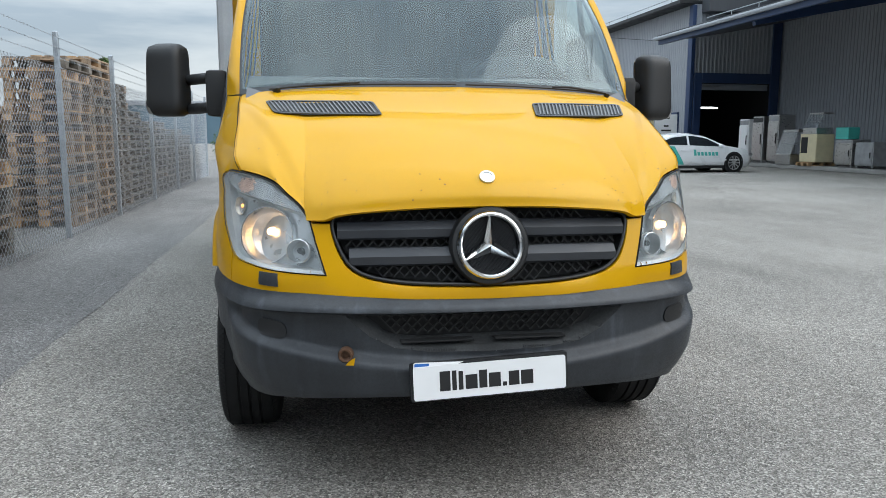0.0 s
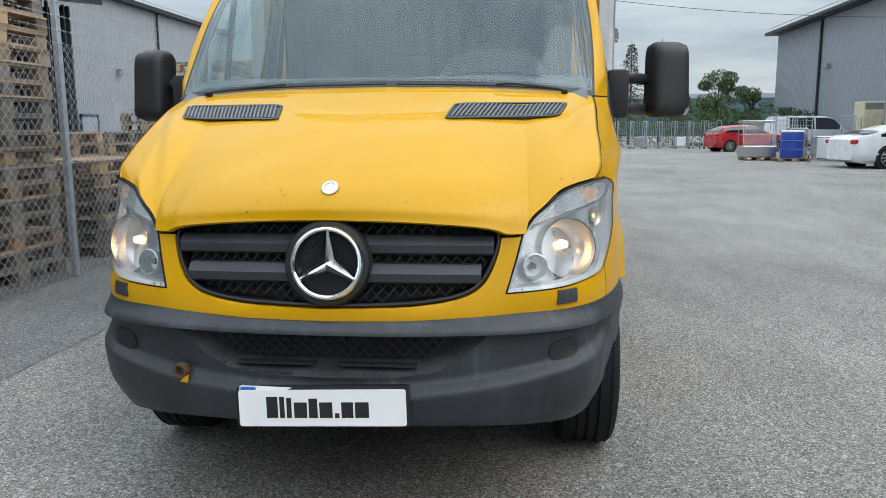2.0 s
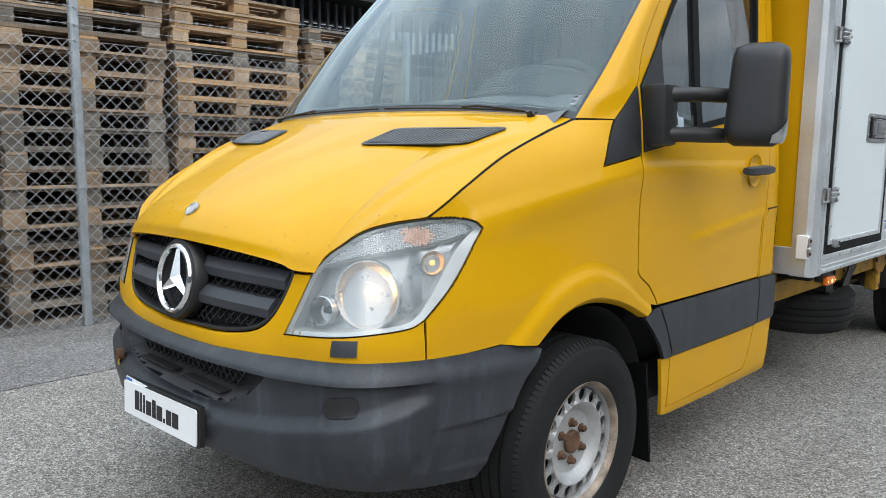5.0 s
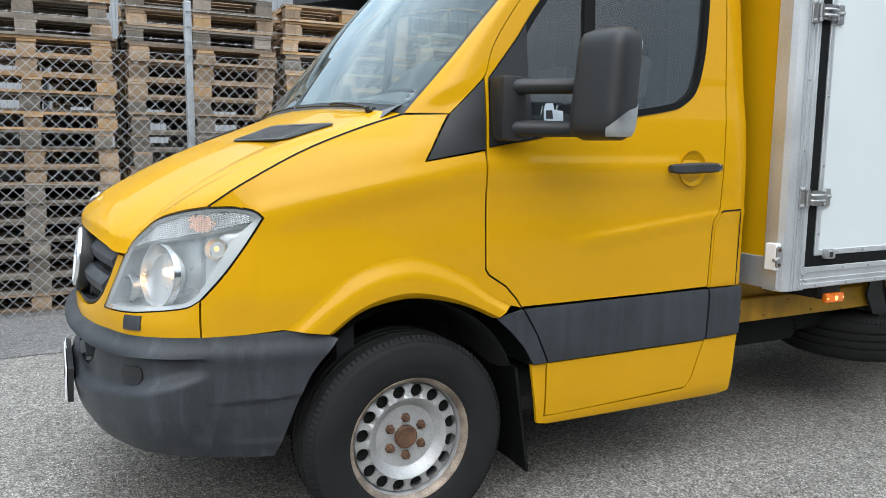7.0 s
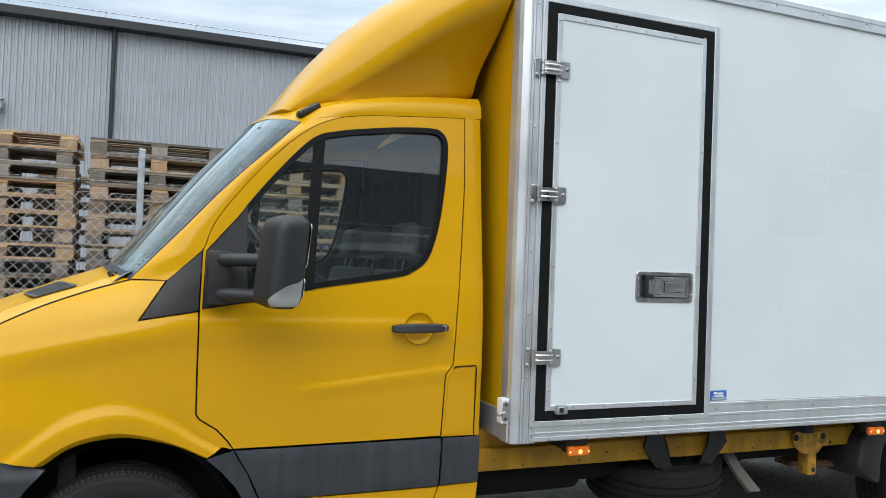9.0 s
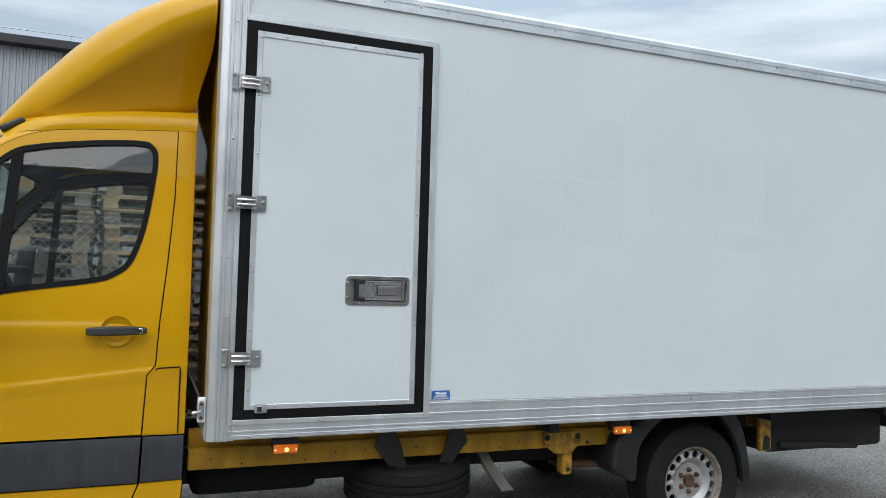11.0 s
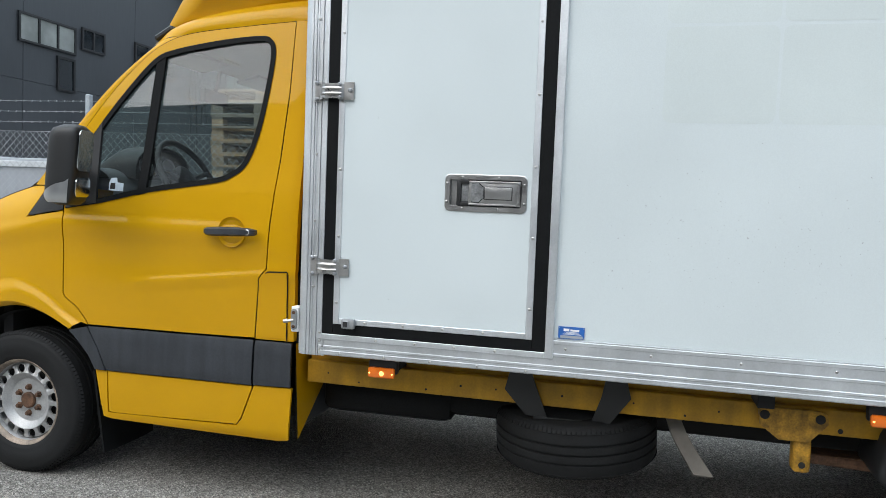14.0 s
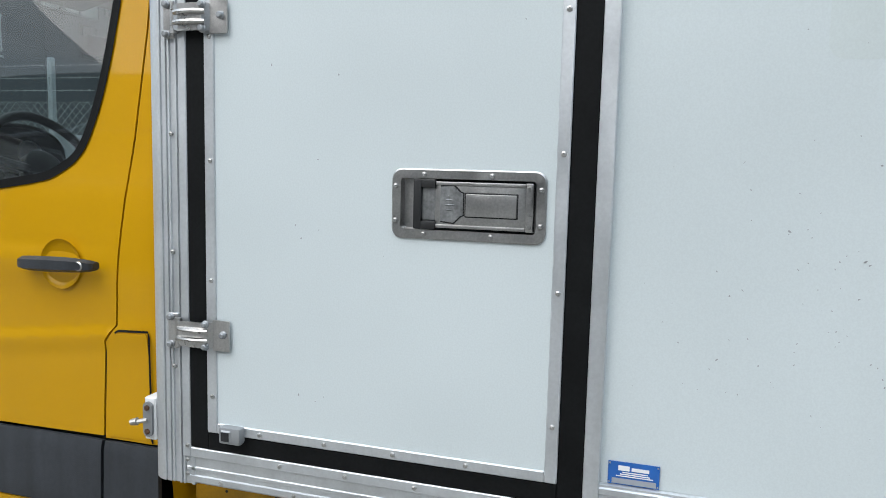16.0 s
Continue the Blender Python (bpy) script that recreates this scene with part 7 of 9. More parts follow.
for y0, y1, lean in ((3.440, 3.525, 0.075), (3.835, 3.915, -0.06)):
    ear = -0.045 if lean > 0 else 0.045
    q = [(0.905, y0, 0.745), (0.905, y1, 0.745), (0.912, y1 + lean * 0.4 + max(ear, 0), 0.665), (0.895, y1 + lean, 0.548), (0.885, y0 + lean * 0.9, 0.548), (0.905, y0 + min(ear, 0) + lean * 0.3, 0.655)]
    va = [bm.verts.new(p) for p in q]
    vb = [bm.verts.new(Vector(p) + Vector((0.010, 0, 0))) for p in q]
    face(bm, va[::-1])
    face(bm, vb)
    for i in range(6):
        j = (i + 1) % 6
        face(bm, (va[i], va[j], vb[j], vb[i]))
add_box(bm, (0.60, 3.54, 0.535), (0.905, 3.82, 0.550), 0.003)
bmesh.ops.recalc_face_normals(bm, faces=bm.faces)
part("spare_carrier", bm, M_BLACK, truck, "dark steel spare wheel carrier", sharp=30)

# mud strip hanging behind the spare, jacking bracket, side lamps
bm = bmesh.new()
pipe = spline([(0.70, 4.08, 0.64), (0.72, 4.11, 0.56), (0.75, 4.15, 0.47), (0.80, 4.24, 0.34)], 14)
for k in range(14):
    a, b = Vector(pipe[k]), Vector(pipe[k + 1])
    wa, wb = 0.024 + 0.014 * k / 14, 0.024 + 0.014 * (k + 1) / 14
    q = [bm.verts.new(p) for p in (a - Vector((0, wa, 0)), a + Vector((0, wa, 0)), b + Vector((0, wb, 0)), b - Vector((0, wb, 0)))]
    face(bm, q)
bmesh.ops.remove_doubles(bm, verts=bm.verts, dist=0.0005)
got = bmesh.ops.extrude_face_region(bm, geom=list(bm.faces))
for v in got["geom"]:
    if isinstance(v, bmesh.types.BMVert):
        v.co += Vector((0.02, 0, 0.012))
bmesh.ops.remove_doubles(bm, verts=bm.verts, dist=0.0005)
bmesh.ops.recalc_face_normals(bm, faces=bm.faces)
part("exhaust_tailpiece", bm, M_EXHAUST, truck, "flattened grey exhaust tailpiece", sharp=50)
yc = 4.545
bm = bmesh.new()
add_prism(bm, [(-0.125, 0.030), (-0.10, 0.042), (0.10, 0.042), (0.125, 0.030), (0.130, -0.005), (0.105, -0.035), (0.062, -0.082), (-0.045, -0.082), (-0.115, -0.030)], plane_at((0.884, yc, 0.640), (0, 1, 0), (0, 0, 1)), 0.014)
add_box(bm, (0.80, yc + 0.013, 0.428), (0.885, yc + 0.080, 0.57), 0.022, None, 3)
br = part("jacking_bracket", bm, M_YELLOW_WORN, truck, "rusty yellow steel bracket", sharp=25)
for y_, z_, r, x_ in ((0.047, 0.462, 0.014, 0.883), (-0.10, 0.652, 0.020, 0.896), (0.10, 0.652, 0.020, 0.896)):
    bm = bmesh.new()
    add_rod(bm, (x_, yc + y_, z_), (x_ + 0.006, yc + y_, z_), r, 14, r * 0.8)
    part("bracket_bolt", bm, M_INSIDE_DARK, br, sharp=40)
# folded bracket behind the rear wheel, with a round-topped slot
bm = bmesh.new()
add_box(bm, (0.825, 6.045, 0.475), (0.865, 6.145, 0.70), 0.016, None, 3)
add_box(bm, (0.60, 6.06, 0.62), (0.83, 6.13, 0.70), 0.006)
br = part("jacking_bracket", bm, M_YELLOW_WORN, truck, "folded yellow steel bracket with a slot", sharp=25)
# the slot is a near-black plate, with no opening to fall into shade
bm = bmesh.new()
add_prism(bm, [(-0.027, -0.05), (0.027, -0.05), (0.027, 0.015)] + [(0.027 * math.cos(a), 0.015 + 0.03 * math.sin(a)) for a in np.linspace(0.3, math.pi - 0.3, 7)] + [(-0.027, 0.015)], plane_at((0.8655, 6.098, 0.535), (0, 1, 0), (0, 0, 1)), 0.002)
part("bracket_slot", bm, M_INSIDE_DARK, br, sharp=0)
bm = bmesh.new()
add_box(bm, (-0.80, 6.17, 0.44), (0.80, 7.25, 0.74), 0.05, None, 3)
add_box(bm, (-0.72, 5.95, 0.60), (0.72, 6.20, 0.74), 0.02)
add_rod(bm, (0.82, 6.25, 0.50), (0.82, 6.95, 0.46), 0.022, 10)
part("tail_housing", bm, M_INSIDE_DARK, truck, "dark housing under the tail", sharp=30)
bm = bmesh.new()
add_rod(bm, (0.80, 4.62, 0.47), (0.72, 5.3, 0.42), 0.02, 10)
add_box(bm, (0.55, 4.65, 0.42), (0.66, 6.1, 0.445))
part("leaf_spring", bm, M_RUST, truck, "rusty leaf spring and rod", sharp=30)
for yc in (2.925, 4.82):
    bm = bmesh.new()
    add_box(bm, (1.03, yc - 0.062, 0.705), (1.075, yc + 0.062, 0.765), 0.012, None, 2)
    add_box(bm, (0.88, yc - 0.03, 0.735), (1.05, yc + 0.03, 0.765))
    lampb = part("side_marker", bm, M_BLACK, truck, "black side marker holder")
    bm = bmesh.new()
    add_box(bm, (1.070, yc - 0.058, 0.692), (1.098, yc + 0.058, 0.736), 0.012, None, 3)
    part("marker_lens", bm, M_AMBER, lampb, "amber side marker lens")
    bm = bmesh.new()
    add_lathe(bm, [(0.012, 0.0), (0.008, 0.003), (0.0, 0.004)], plane_at((1.097, yc + 0.004, 0.713), (0, 1, 0), (0, 0, 1)), 10)
    for dy in (-0.048, 0.048):
        add_lathe(bm, [(0.005, 0.0), (0.0, 0.003)], plane_at((1.097, yc + dy, 0.713), (0, 1, 0), (0, 0, 1)), 8)
    part("marker_lamp", bm, M_SIDELAMP, lampb, "small lit lamp")
# rear mudguards
GUARD_FRONT = ([(5.10, 0.80), (5.03, 0.752), (4.93, 0.70), (4.86, 0.63), (4.845, 0.54), (4.835, 0.465), (4.90, 0.42), (4.955, 0.392)],
               [(5.26, 0.80), (5.215, 0.765), (5.13, 0.70), (5.06, 0.635), (5.022, 0.575), (5.008, 0.50), (5.002, 0.44), (4.990, 0.396)])
GUARD_REAR = ([(5.67, 0.80), (5.735, 0.755), (5.785, 0.68), (5.815, 0.60), (5.838, 0.50), (5.852, 0.395), (5.855, 0.33)],
              [(5.51, 0.80), (5.590, 0.755), (5.665, 0.68), (5.722, 0.60), (5.765, 0.50), (5.792, 0.395), (5.797, 0.33)])
for side in BOTH:
    for outer, inner in (GUARD_FRONT, GUARD_REAR):
        bm = bmesh.new()
        outer, inner = spline(outer, 20), spline(inner, 20)
        # bevelled face, rolled inner lip, and the tunnel over the tyre
        rows_ = []
        for (yo, zo), (yi, zi) in zip(outer, inner):
            rows_.append([bm.verts.new((side * x, yo + (yi - yo) * w, zo + (zi - zo) * w)) for x, w in ((0.68, 0.05), (0.960, 0.0), (0.978, 0.07), (0.985, 0.16), (0.985, 0.86), (0.982, 0.94), (0.968, 1.0), (0.945, 0.98), (0.952, 0.5), (0.68, 0.12))])
        for r0, r1 in zip(rows_, rows_[1:]):
            for i in range(9):
                face(bm, (r0[i], r0[i + 1], r1[i + 1], r1[i]))
        face(bm, rows_[-1])
        bmesh.ops.recalc_face_normals(bm, faces=bm.faces)
        part("mudguard", bm, M_BLACK, truck, "dark grey plastic mudguard", sharp=40)
# rear lamp and step at the tail
bm = bmesh.new()
add_box(bm, (-1.0, BY1 - 0.12, 0.50), (1.0, BY1 + 0.02, 0.60), 0.01)
for side in BOTH:
    add_box(bm, (side * 1.03 - 0.07, BY1 - 0.02, 0.42), (side * 1.03 + 0.07, BY1 + 0.10, 0.56), 0.015)
    add_box(bm, (side * 0.95 - 0.03, BY1 - 0.10, 0.5), (side * 0.95 + 0.03, BY1 - 0.04, 0.78))
part("rear_bumper", bm, M_BLACK, truck, "black rear underrun bar", sharp=25)

# ---------------------------------------------------------------- fence
def fence_x(y):
    return -3.42 - 0.016 * y


fence = thing("fence", (fence_x(4), 4, 0), "galvanised chain-link fence with barbed wire on top", "fence")
POSTS = [-8.6, -5.4, -2.2, 1.0, 4.25, 7.6, 10.4, 13.5, 16.6, 19.7, 22.8]
for y in POSTS:
    bm = bmesh.new()
    x = fence_x(y)
    add_box(bm, (x - 0.03, y - 0.03, 0), (x + 0.03, y + 0.03, 2.50), 0.008)
    post = part("post", bm, M_GALV, fence, "galvanised steel post")
    for z in (1.03, 2.07, 2.18, 2.30, 2.42):
        bm = bmesh.new()
        add_rod(bm, (x + 0.03, y, z), (x + 0.045, y, z), 0.010, 8)
        part("wire_clip", bm, M_GALV, post)
TOP = 2.07
for y0, y1 in zip(POSTS, POSTS[1:]):
    bm = bmesh.new()
    step = 0.090
    n = int((y1 - y0 + TOP) / step)
    for way in (1, -1):
        for k in range(n + 1):
            a = y0 - TOP + k * step if way > 0 else y0 + k * step
            # from (a, 0) rising at 45 degrees, cut to the bay
            t0, t1 = (max(0.02, y0 - a), min(TOP, y1 - a)) if way > 0 else (max(0.02, a - y1), min(TOP, a - y0))
            if t1 - t0 < 0.02:
                continue
            pa, pb = (a + way * t0, t0), (a + way * t1, t1)
            off = 0.0015 * way
            d = Vector((0, way, 1)).normalized() * 0.0
            side = Vector((0, -1, way)).normalized() * 0.0025
            pts = []
            for (yy, zz) in (pa, pb):
                c = Vector((fence_x(yy) + off + 0.034, yy, zz))
                pts.append([bm.verts.new(c + side), bm.verts.new(c - side), bm.verts.new(c + Vector((-0.004, 0, 0)))])
            for i in range(3):
                j = (i + 1) % 3
                face(bm, (pts[0][i], pts[0][j], pts[1][j], pts[1][i]))
    for z in (TOP, 1.03):
        add_rod(bm, (fence_x(y0) + 0.034, y0, z), (fence_x(y1) + 0.034, y1, z), 0.0022, 4)
    tagged(part("wire_mesh", bm, M_WIRE, fence, "chain-link wire mesh", sharp=0), kind="stuff")
    for z in (2.18, 2.30, 2.42):
        bm = bmesh.new()
        add_rod(bm, (fence_x(y0) + 0.04, y0, z), (fence_x(y1) + 0.04, y1, z), 0.0022, 4)
        for k in range(int((y1 - y0) / 0.11)):
            yb = y0 + 0.05 + k * 0.11
            add_rod(bm, (fence_x(yb) + 0.04, yb - 0.010, z - 0.012), (fence_x(yb) + 0.04, yb + 0.010, z + 0.012), 0.0018, 3)
            add_rod(bm, (fence_x(yb) + 0.04, yb + 0.010, z - 0.012), (fence_x(yb) + 0.04, yb - 0.006, z + 0.012), 0.0018, 3)
        part("barbed_wire", bm, M_WIRE, fence, "barbed wire", sharp=0)

# ---------------------------------------------------------------- pallets
PIECES = []
for k in range(5):
    w = 0.145 if k in (0, 2, 4) else 0.10
    x = -0.4 + 0.0725 + k * (0.8 - 0.145) / 4
    PIECES.append(("deck_board", (x - w / 2, -0.6, 0.122), (x + w / 2, 0.6, 0.144)))
for y in (-0.5275, 0.0, 0.5275):
    PIECES.append(("cross_board", (-0.4, y - 0.0725, 0.100), (0.4, y + 0.0725, 0.122)))
for x in (-0.35, 0.0, 0.35):
    for y in (-0.5275, 0.0, 0.5275):
        PIECES.append(("block", (x - (0.05 if x else 0.0725), y - 0.0725, 0.022), (x + (0.05 if x else 0.0725), y + 0.0725, 0.100)))
    PIECES.append(("bottom_board", (x - 0.05, -0.6, 0.0), (x + 0.05, 0.6, 0.022)))


def pallet_template(mats, rng, split):
    """One pallet, lying lengthwise along y, its middle over the origin."""
    ob = new("pallet") if split else None
    bm = bmesh.new()
    for nm, lo, hi in PIECES:
        j = [rng.uniform(-0.006, 0.006) for _ in range(4)]
        lo, hi = (lo[0] + j[0], lo[1] + j[1] * 1.5, lo[2]), (hi[0] + j[0] + j[2] * 0.5, hi[1] + j[3] * 1.5, hi[2] - 0.0015)
        if split:
            b1 = bmesh.new()
            add_box(b1, lo, hi)
            part(nm, b1, rng.choice(mats), ob, sharp=0)
        else:
            add_box(bm, lo, hi)
    if split:
        bm.free()
        return ob
    return part("pallet", bm, mats[0], sharp=0)


PALLET_MATS = [[M_WOOD, M_WOOD, M_WOOD_PALE], [M_WOOD, M_WOOD_GREY, M_WOOD_GREY], [M_WOOD_PALE, M_WOOD], [M_WOOD_GREY]]
prng = random.Random(21)
FULL = [pallet_template(mt, prng, True) for mt in PALLET_MATS for _ in range(2)]
PLAIN = [pallet_template(mt, prng, False) for mt in PALLET_MATS]
LABELS = ("brown wooden pallet in a stack behind the fence", "weathered brown and grey wooden pallet in a stack", "pale new wooden pallet in a stack", "grey weathered wooden pallet in a stack")
used = set()


def put_pallet(kind, split, m):
    src = FULL[kind * 2 + prng.randint(0, 1)] if split else PLAIN[kind]
    if src not in used:
        used.add(src)
        src.matrix_basis = m
        ob = src
    else:
        ob = copy_thing(src, m)
    return tagged(ob, LABELS[kind], "pallet", "stacked pallets")


def pallet_stack(x, y, count, kinds, split, turn=0.0):
    for k in range(count):
        kind = kinds[k] if len(kinds) == count else prng.choice(kinds)
        one = put_pallet(kind, split, pose(x + prng.uniform(-0.018, 0.018), y + prng.uniform(-0.02, 0.02), 0.006 + k * 0.144, 0, 0, turn + prng.uniform(-0.7, 0.7)))
        if not split:
            tagged(one, kind="stuff")


MIXED = (0, 0, 0, 1, 1, 2)
yc = -0.165
for k, (count, kinds) in enumerate(((18, MIXED), (18, (0, 0, 1, 1, 3)), (18, (0, 0, 1, 2)), (17, (0, 1, 1, 3)))):
    pallet_stack(fence_x(yc) - 0.60, yc, count, kinds, True, 180 * (k % 2))
    yc += 1.318
for y, count, kinds in ((5.80, 7, (3, 3, 1, 3, 3, 2, 2)), (9.35, 16, (0, 0, 2, 1)), (10.65, 17, (0, 0, 1))):
    pallet_stack(fence_x(y) - 0.62, y, count, kinds, True, 180)
for y, count, kinds in ((11.95, 15, (3, 1)), (13.2, 12, (3,)), (14.6, 10, (3,)), (16.0, 11, (3, 3, 1)), (17.4, 9, (3,)), (18.8, 10, (3,)), (20.2, 9, (3,))):
    pallet_stack(fence_x(y) - 0.65, y, count, kinds, True)
for x, y, count in ((-4.99, 0.6, 16), (-4.99, 1.85, 17), (-4.99, 3.1, 16), (-4.99, 4.35, 15), (-4.99, 6.2, 9), (-4.99, 7.5, 9), (-5.5, 8.8, 9), (-5.5, 10.2, 11), (-5.5, 11.6, 12)):
    pallet_stack(x, y, count, (0, 1, 3), False)
# white boards on dark crates behind the first stacks
for x, y, z0, w, h in ((-4.46, -0.24, 1.0, 1.08, 0.60), (-4.46, 0.86, 1.10, 0.42, 0.26)):
    bm = bmesh.new()
    add_box(bm, (x - 0.10, y - w / 2 - 0.02, 0.0), (x + 0.10, y + w / 2 + 0.02, z0), 0.008)
    tagged(part("crate", bm, M_TRIM_BLACK, sharp=30), "dark crate standing behind the stacked pallets", "crate", "dark crates")
    bm = bmesh.new()
    add_box(bm, (x - 0.06, y - w / 2, z0), (x + 0.06, y + w / 2, z0 + h), 0.008, None, 2)
    tagged(part("white_board", bm, M_WHITE, sharp=30), "white boards lying on a dark crate behind pallets", "boards", "white boards")

# ---------------------------------------------------------------- buildings
def corrugated(bm, a, b, z0, z1, pitch=0.20, depth=0.035, skip=()):
    """A ribbed sheet wall from a to b in plan, with its ribs to the left of that way; skip: spans (start, end, from height, to height) left open."""
    a, b = Vector((*a, 0)), Vector((*b, 0))
    run = (b - a).length
    way = (b - a) / run
    out = Vector((way.y, -way.x, 0))
    n = int(run / pitch)
    pts = []
    for k in range(n):
        for f, d in ((0.0, 0.0), (0.42, 0.0), (0.55, depth), (0.87, depth)):
            pts.append((k * pitch + f * pitch, d))
    pts.append((run, 0.0))
    for (s0, d0), (s1, d1) in zip(pts, pts[1:]):
        spans = [(z0, z1)]
        for q0, q1, h0, h1 in skip:
            if s1 > q0 and s0 < q1:
                spans = [s for lo, hi in spans for s in ((lo, min(hi, h0)), (max(lo, h1), hi)) if s[1] - s[0] > 0.01]
        for lo, hi in spans:
            p, q = a + way * s0 + out * d0, a + way * s1 + out * d1
            vs = [bm.verts.new((v.x, v.y, z)) for v, z in ((p, lo), (q, lo), (q, hi), (p, hi))]
            face(bm, vs)


# long grey hall behind the fence
hall = thing("warehouse", (-30, 26, 0), "long grey ribbed-metal warehouse with a black roof edge", "building", kind="")
bm = bmesh.new()
corrugated(bm, (-25, 63), (-25, -9.4), 0, 9.35)
part("wall", bm, M_CLAD, hall, "grey ribbed metal wall", sharp=25)
bm = bmesh.new()
add_box(bm, (-45, -9.38, 0), (-25.05, 62.98, 9.3))
part("wall", bm, M_CLAD, hall, "grey metal gable wall", sharp=0)
bm = bmesh.new()
add_box(bm, (-45.3, -9.9, 9.36), (-24.55, 63.5, 9.66), 0.02)
part("roof", bm, M_TRIM_BLACK, hall, "black roof edge", sharp=0)
for y0 in np.arange(-9.5, 63, 3.0):
    bm = bmesh.new()
    add_rod(bm, (-24.75, y0, 9.66), (-24.75, y0, 9.92), 0.015, 6)
    add_rod(bm, (-24.75, y0, 9.90), (-24.75, min(63, y0 + 3.0), 9.90), 0.018, 6)
    part("snow_guard", bm, M_GALV, hall)
for y0 in (-0.2, 24.5, 49.5):
    bm = bmesh.new()
    add_rod(bm, (-24.85, y0, 0), (-24.85, y0, 9.3), 0.075, 10)
    add_rod(bm, (-24.85, y0, 9.25), (-24.6, y0, 9.5), 0.075, 10)
    part("downpipe", bm, M_TRIM_BLACK, hall, "black downpipe")
for y0, z0 in ((-3.7, 6.35), (12.0, 6.35), (44.0, 5.0)):
    bm = bmesh.new()
    add_box(bm, (-24.95, y0 - 0.18, z0 - 0.18), (-24.65, y0 + 0.18, z0 + 0.12), 0.03)
    add_box(bm, (-24.9, y0 - 0.22, z0 + 0.12), (-24.55, y0 + 0.22, z0 + 0.16))
    part("wall_lamp", bm, M_GREY_STEEL, hall, "grey wall lamp")
bm = bmesh.new()
add_box(bm, (-24.98, 39.6, 0), (-24.88, 41.2, 2.15), 0.01)
door = part("door", bm, M_CLAD_LIGHT, hall, "pale grey door")
bm = bmesh.new()
for lo, hi in (((-24.94, 39.45, 0), (-24.85, 39.6, 2.3)), ((-24.94, 41.2, 0), (-24.85, 41.35, 2.3)), ((-24.94, 39.45, 2.15), (-24.85, 41.35, 2.3))):
    add_box(bm, lo, hi)
part("door_frame", bm, M_TRIM_BLUE, door, sharp=0)

# dark office building
office = thing("office_building", (-30, -22, 0), "dark grey panelled building with a spiral stair", "building")
bm = bmesh.new()
add_box(bm, (-60, -40, 0), (-6, -17.02, 10.4))
part("wall", bm, M_CLAD_DARK, office, sharp=0)
for x0 in np.arange(-60, -6.1, 6.0):
    bm = bmesh.new()
    add_box(bm, (x0 + 0.012, -17.04, 0), (x0 + 5.988, -16.96, 5.1), 0.006)
    part("wall_panel", bm, M_CLAD_DARK, office, "anthracite wall panel", sharp=20)
    bm = bmesh.new()
    add_box(bm, (x0 + 0.012, -17.04, 5.115), (x0 + 5.988, -16.96, 10.3), 0.006)
    part("wall_panel", bm, M_CLAD_DARK, office, "anthracite wall panel", sharp=20)
bm = bmesh.new()
add_box(bm, (-60.1, -40, 10.3), (-5.9, -16.85, 10.5), 0.01)
part("roof", bm, M_TRIM_BLACK, office, sharp=0)
for x0, z0, wide, high, panes, pale in ((-20.5, 6.42, 2.75, 1.02, 3, True), (-22.1, 6.72, 1.3, 0.85, 2, False), (-20.45, 5.0, 0.9, 1.25, 1, False), (-26.65, 6.6, 2.7, 1.08, 3, False), (-34.0, 6.54, 2.75, 1.1, 3, True), (-10.5, 6.42, 2.75, 1.02, 3, False)):
    bm = bmesh.new()
    step_w = (wide - 0.08) / panes
    for k in range(panes + 1):
        add_box(bm, (x0 + k * step_w, -16.98, z0), (x0 + k * step_w + 0.08, -16.88, z0 + high))
    for dz in (0, high - 0.08):
        add_box(bm, (x0 + 0.08, -16.98, z0 + dz), (x0 + wide - 0.08, -16.882, z0 + dz + 0.08))
    win = part("window", bm, M_TRIM_BLACK, office, "black window frame", sharp=0)
    for k in range(panes):
        bm = bmesh.new()
        add_box(bm, (x0 + 0.08 + step_w * k, -16.97, z0 + 0.08), (x0 + step_w * (k + 1), -16.93, z0 + high - 0.08))
        part("pane", bm, M_PALE_BLIND if pale else M_DARK_GLASS, win, "pane with a pale blind" if pale else "", sharp=0)
# pale crates behind the fence
for y0, y1, h in ((-4.75, -3.15, 1.80), (-6.5, -4.9, 1.84), (-8.3, -6.65, 1.78)):
    crate = thing("storage_crate", (-4.75, (y0 + y1) / 2, 0), "pale grey panelled crate behind the fence", "crate", "crates behind the fence")
    bm = bmesh.new()
    add_box(bm, (-5.35, y0, 0.1), (-4.25, y1, h), 0.012)
    part("body", bm, M_CLAD_LIGHT, crate, sharp=30)
    for a, b, z0, z1 in ((y0 + 0.05, y0 + 0.12, 0.12, h - 0.04), (y1 - 0.12, y1 - 0.05, 0.12, h - 0.04), (y0 + 0.12, y1 - 0.12, h - 0.12, h - 0.04), (y0 + 0.12, y1 - 0.12, 0.12, 0.2)):
        bm = bmesh.new()
        add_box(bm, (-4.252, a, z0), (-4.225, b, z1), 0.004)
        part("edge_strip", bm, M_ALU, crate)
    for a in (y0 + 0.1, y1 - 0.25):
        bm = bmesh.new()
        add_box(bm, (-5.3, a, 0.0), (-4.3, a + 0.15, 0.1))
        part("foot", bm, M_TRIM_BLACK, crate, sharp=0)
# cat ladder with a cage
bm = bmesh.new()
for dx in (-0.25, 0.25):
    add_rod(bm, (-27.9 + dx, -16.6, 2.5), (-27.9 + dx, -16.6, 11.8), 0.03, 6)
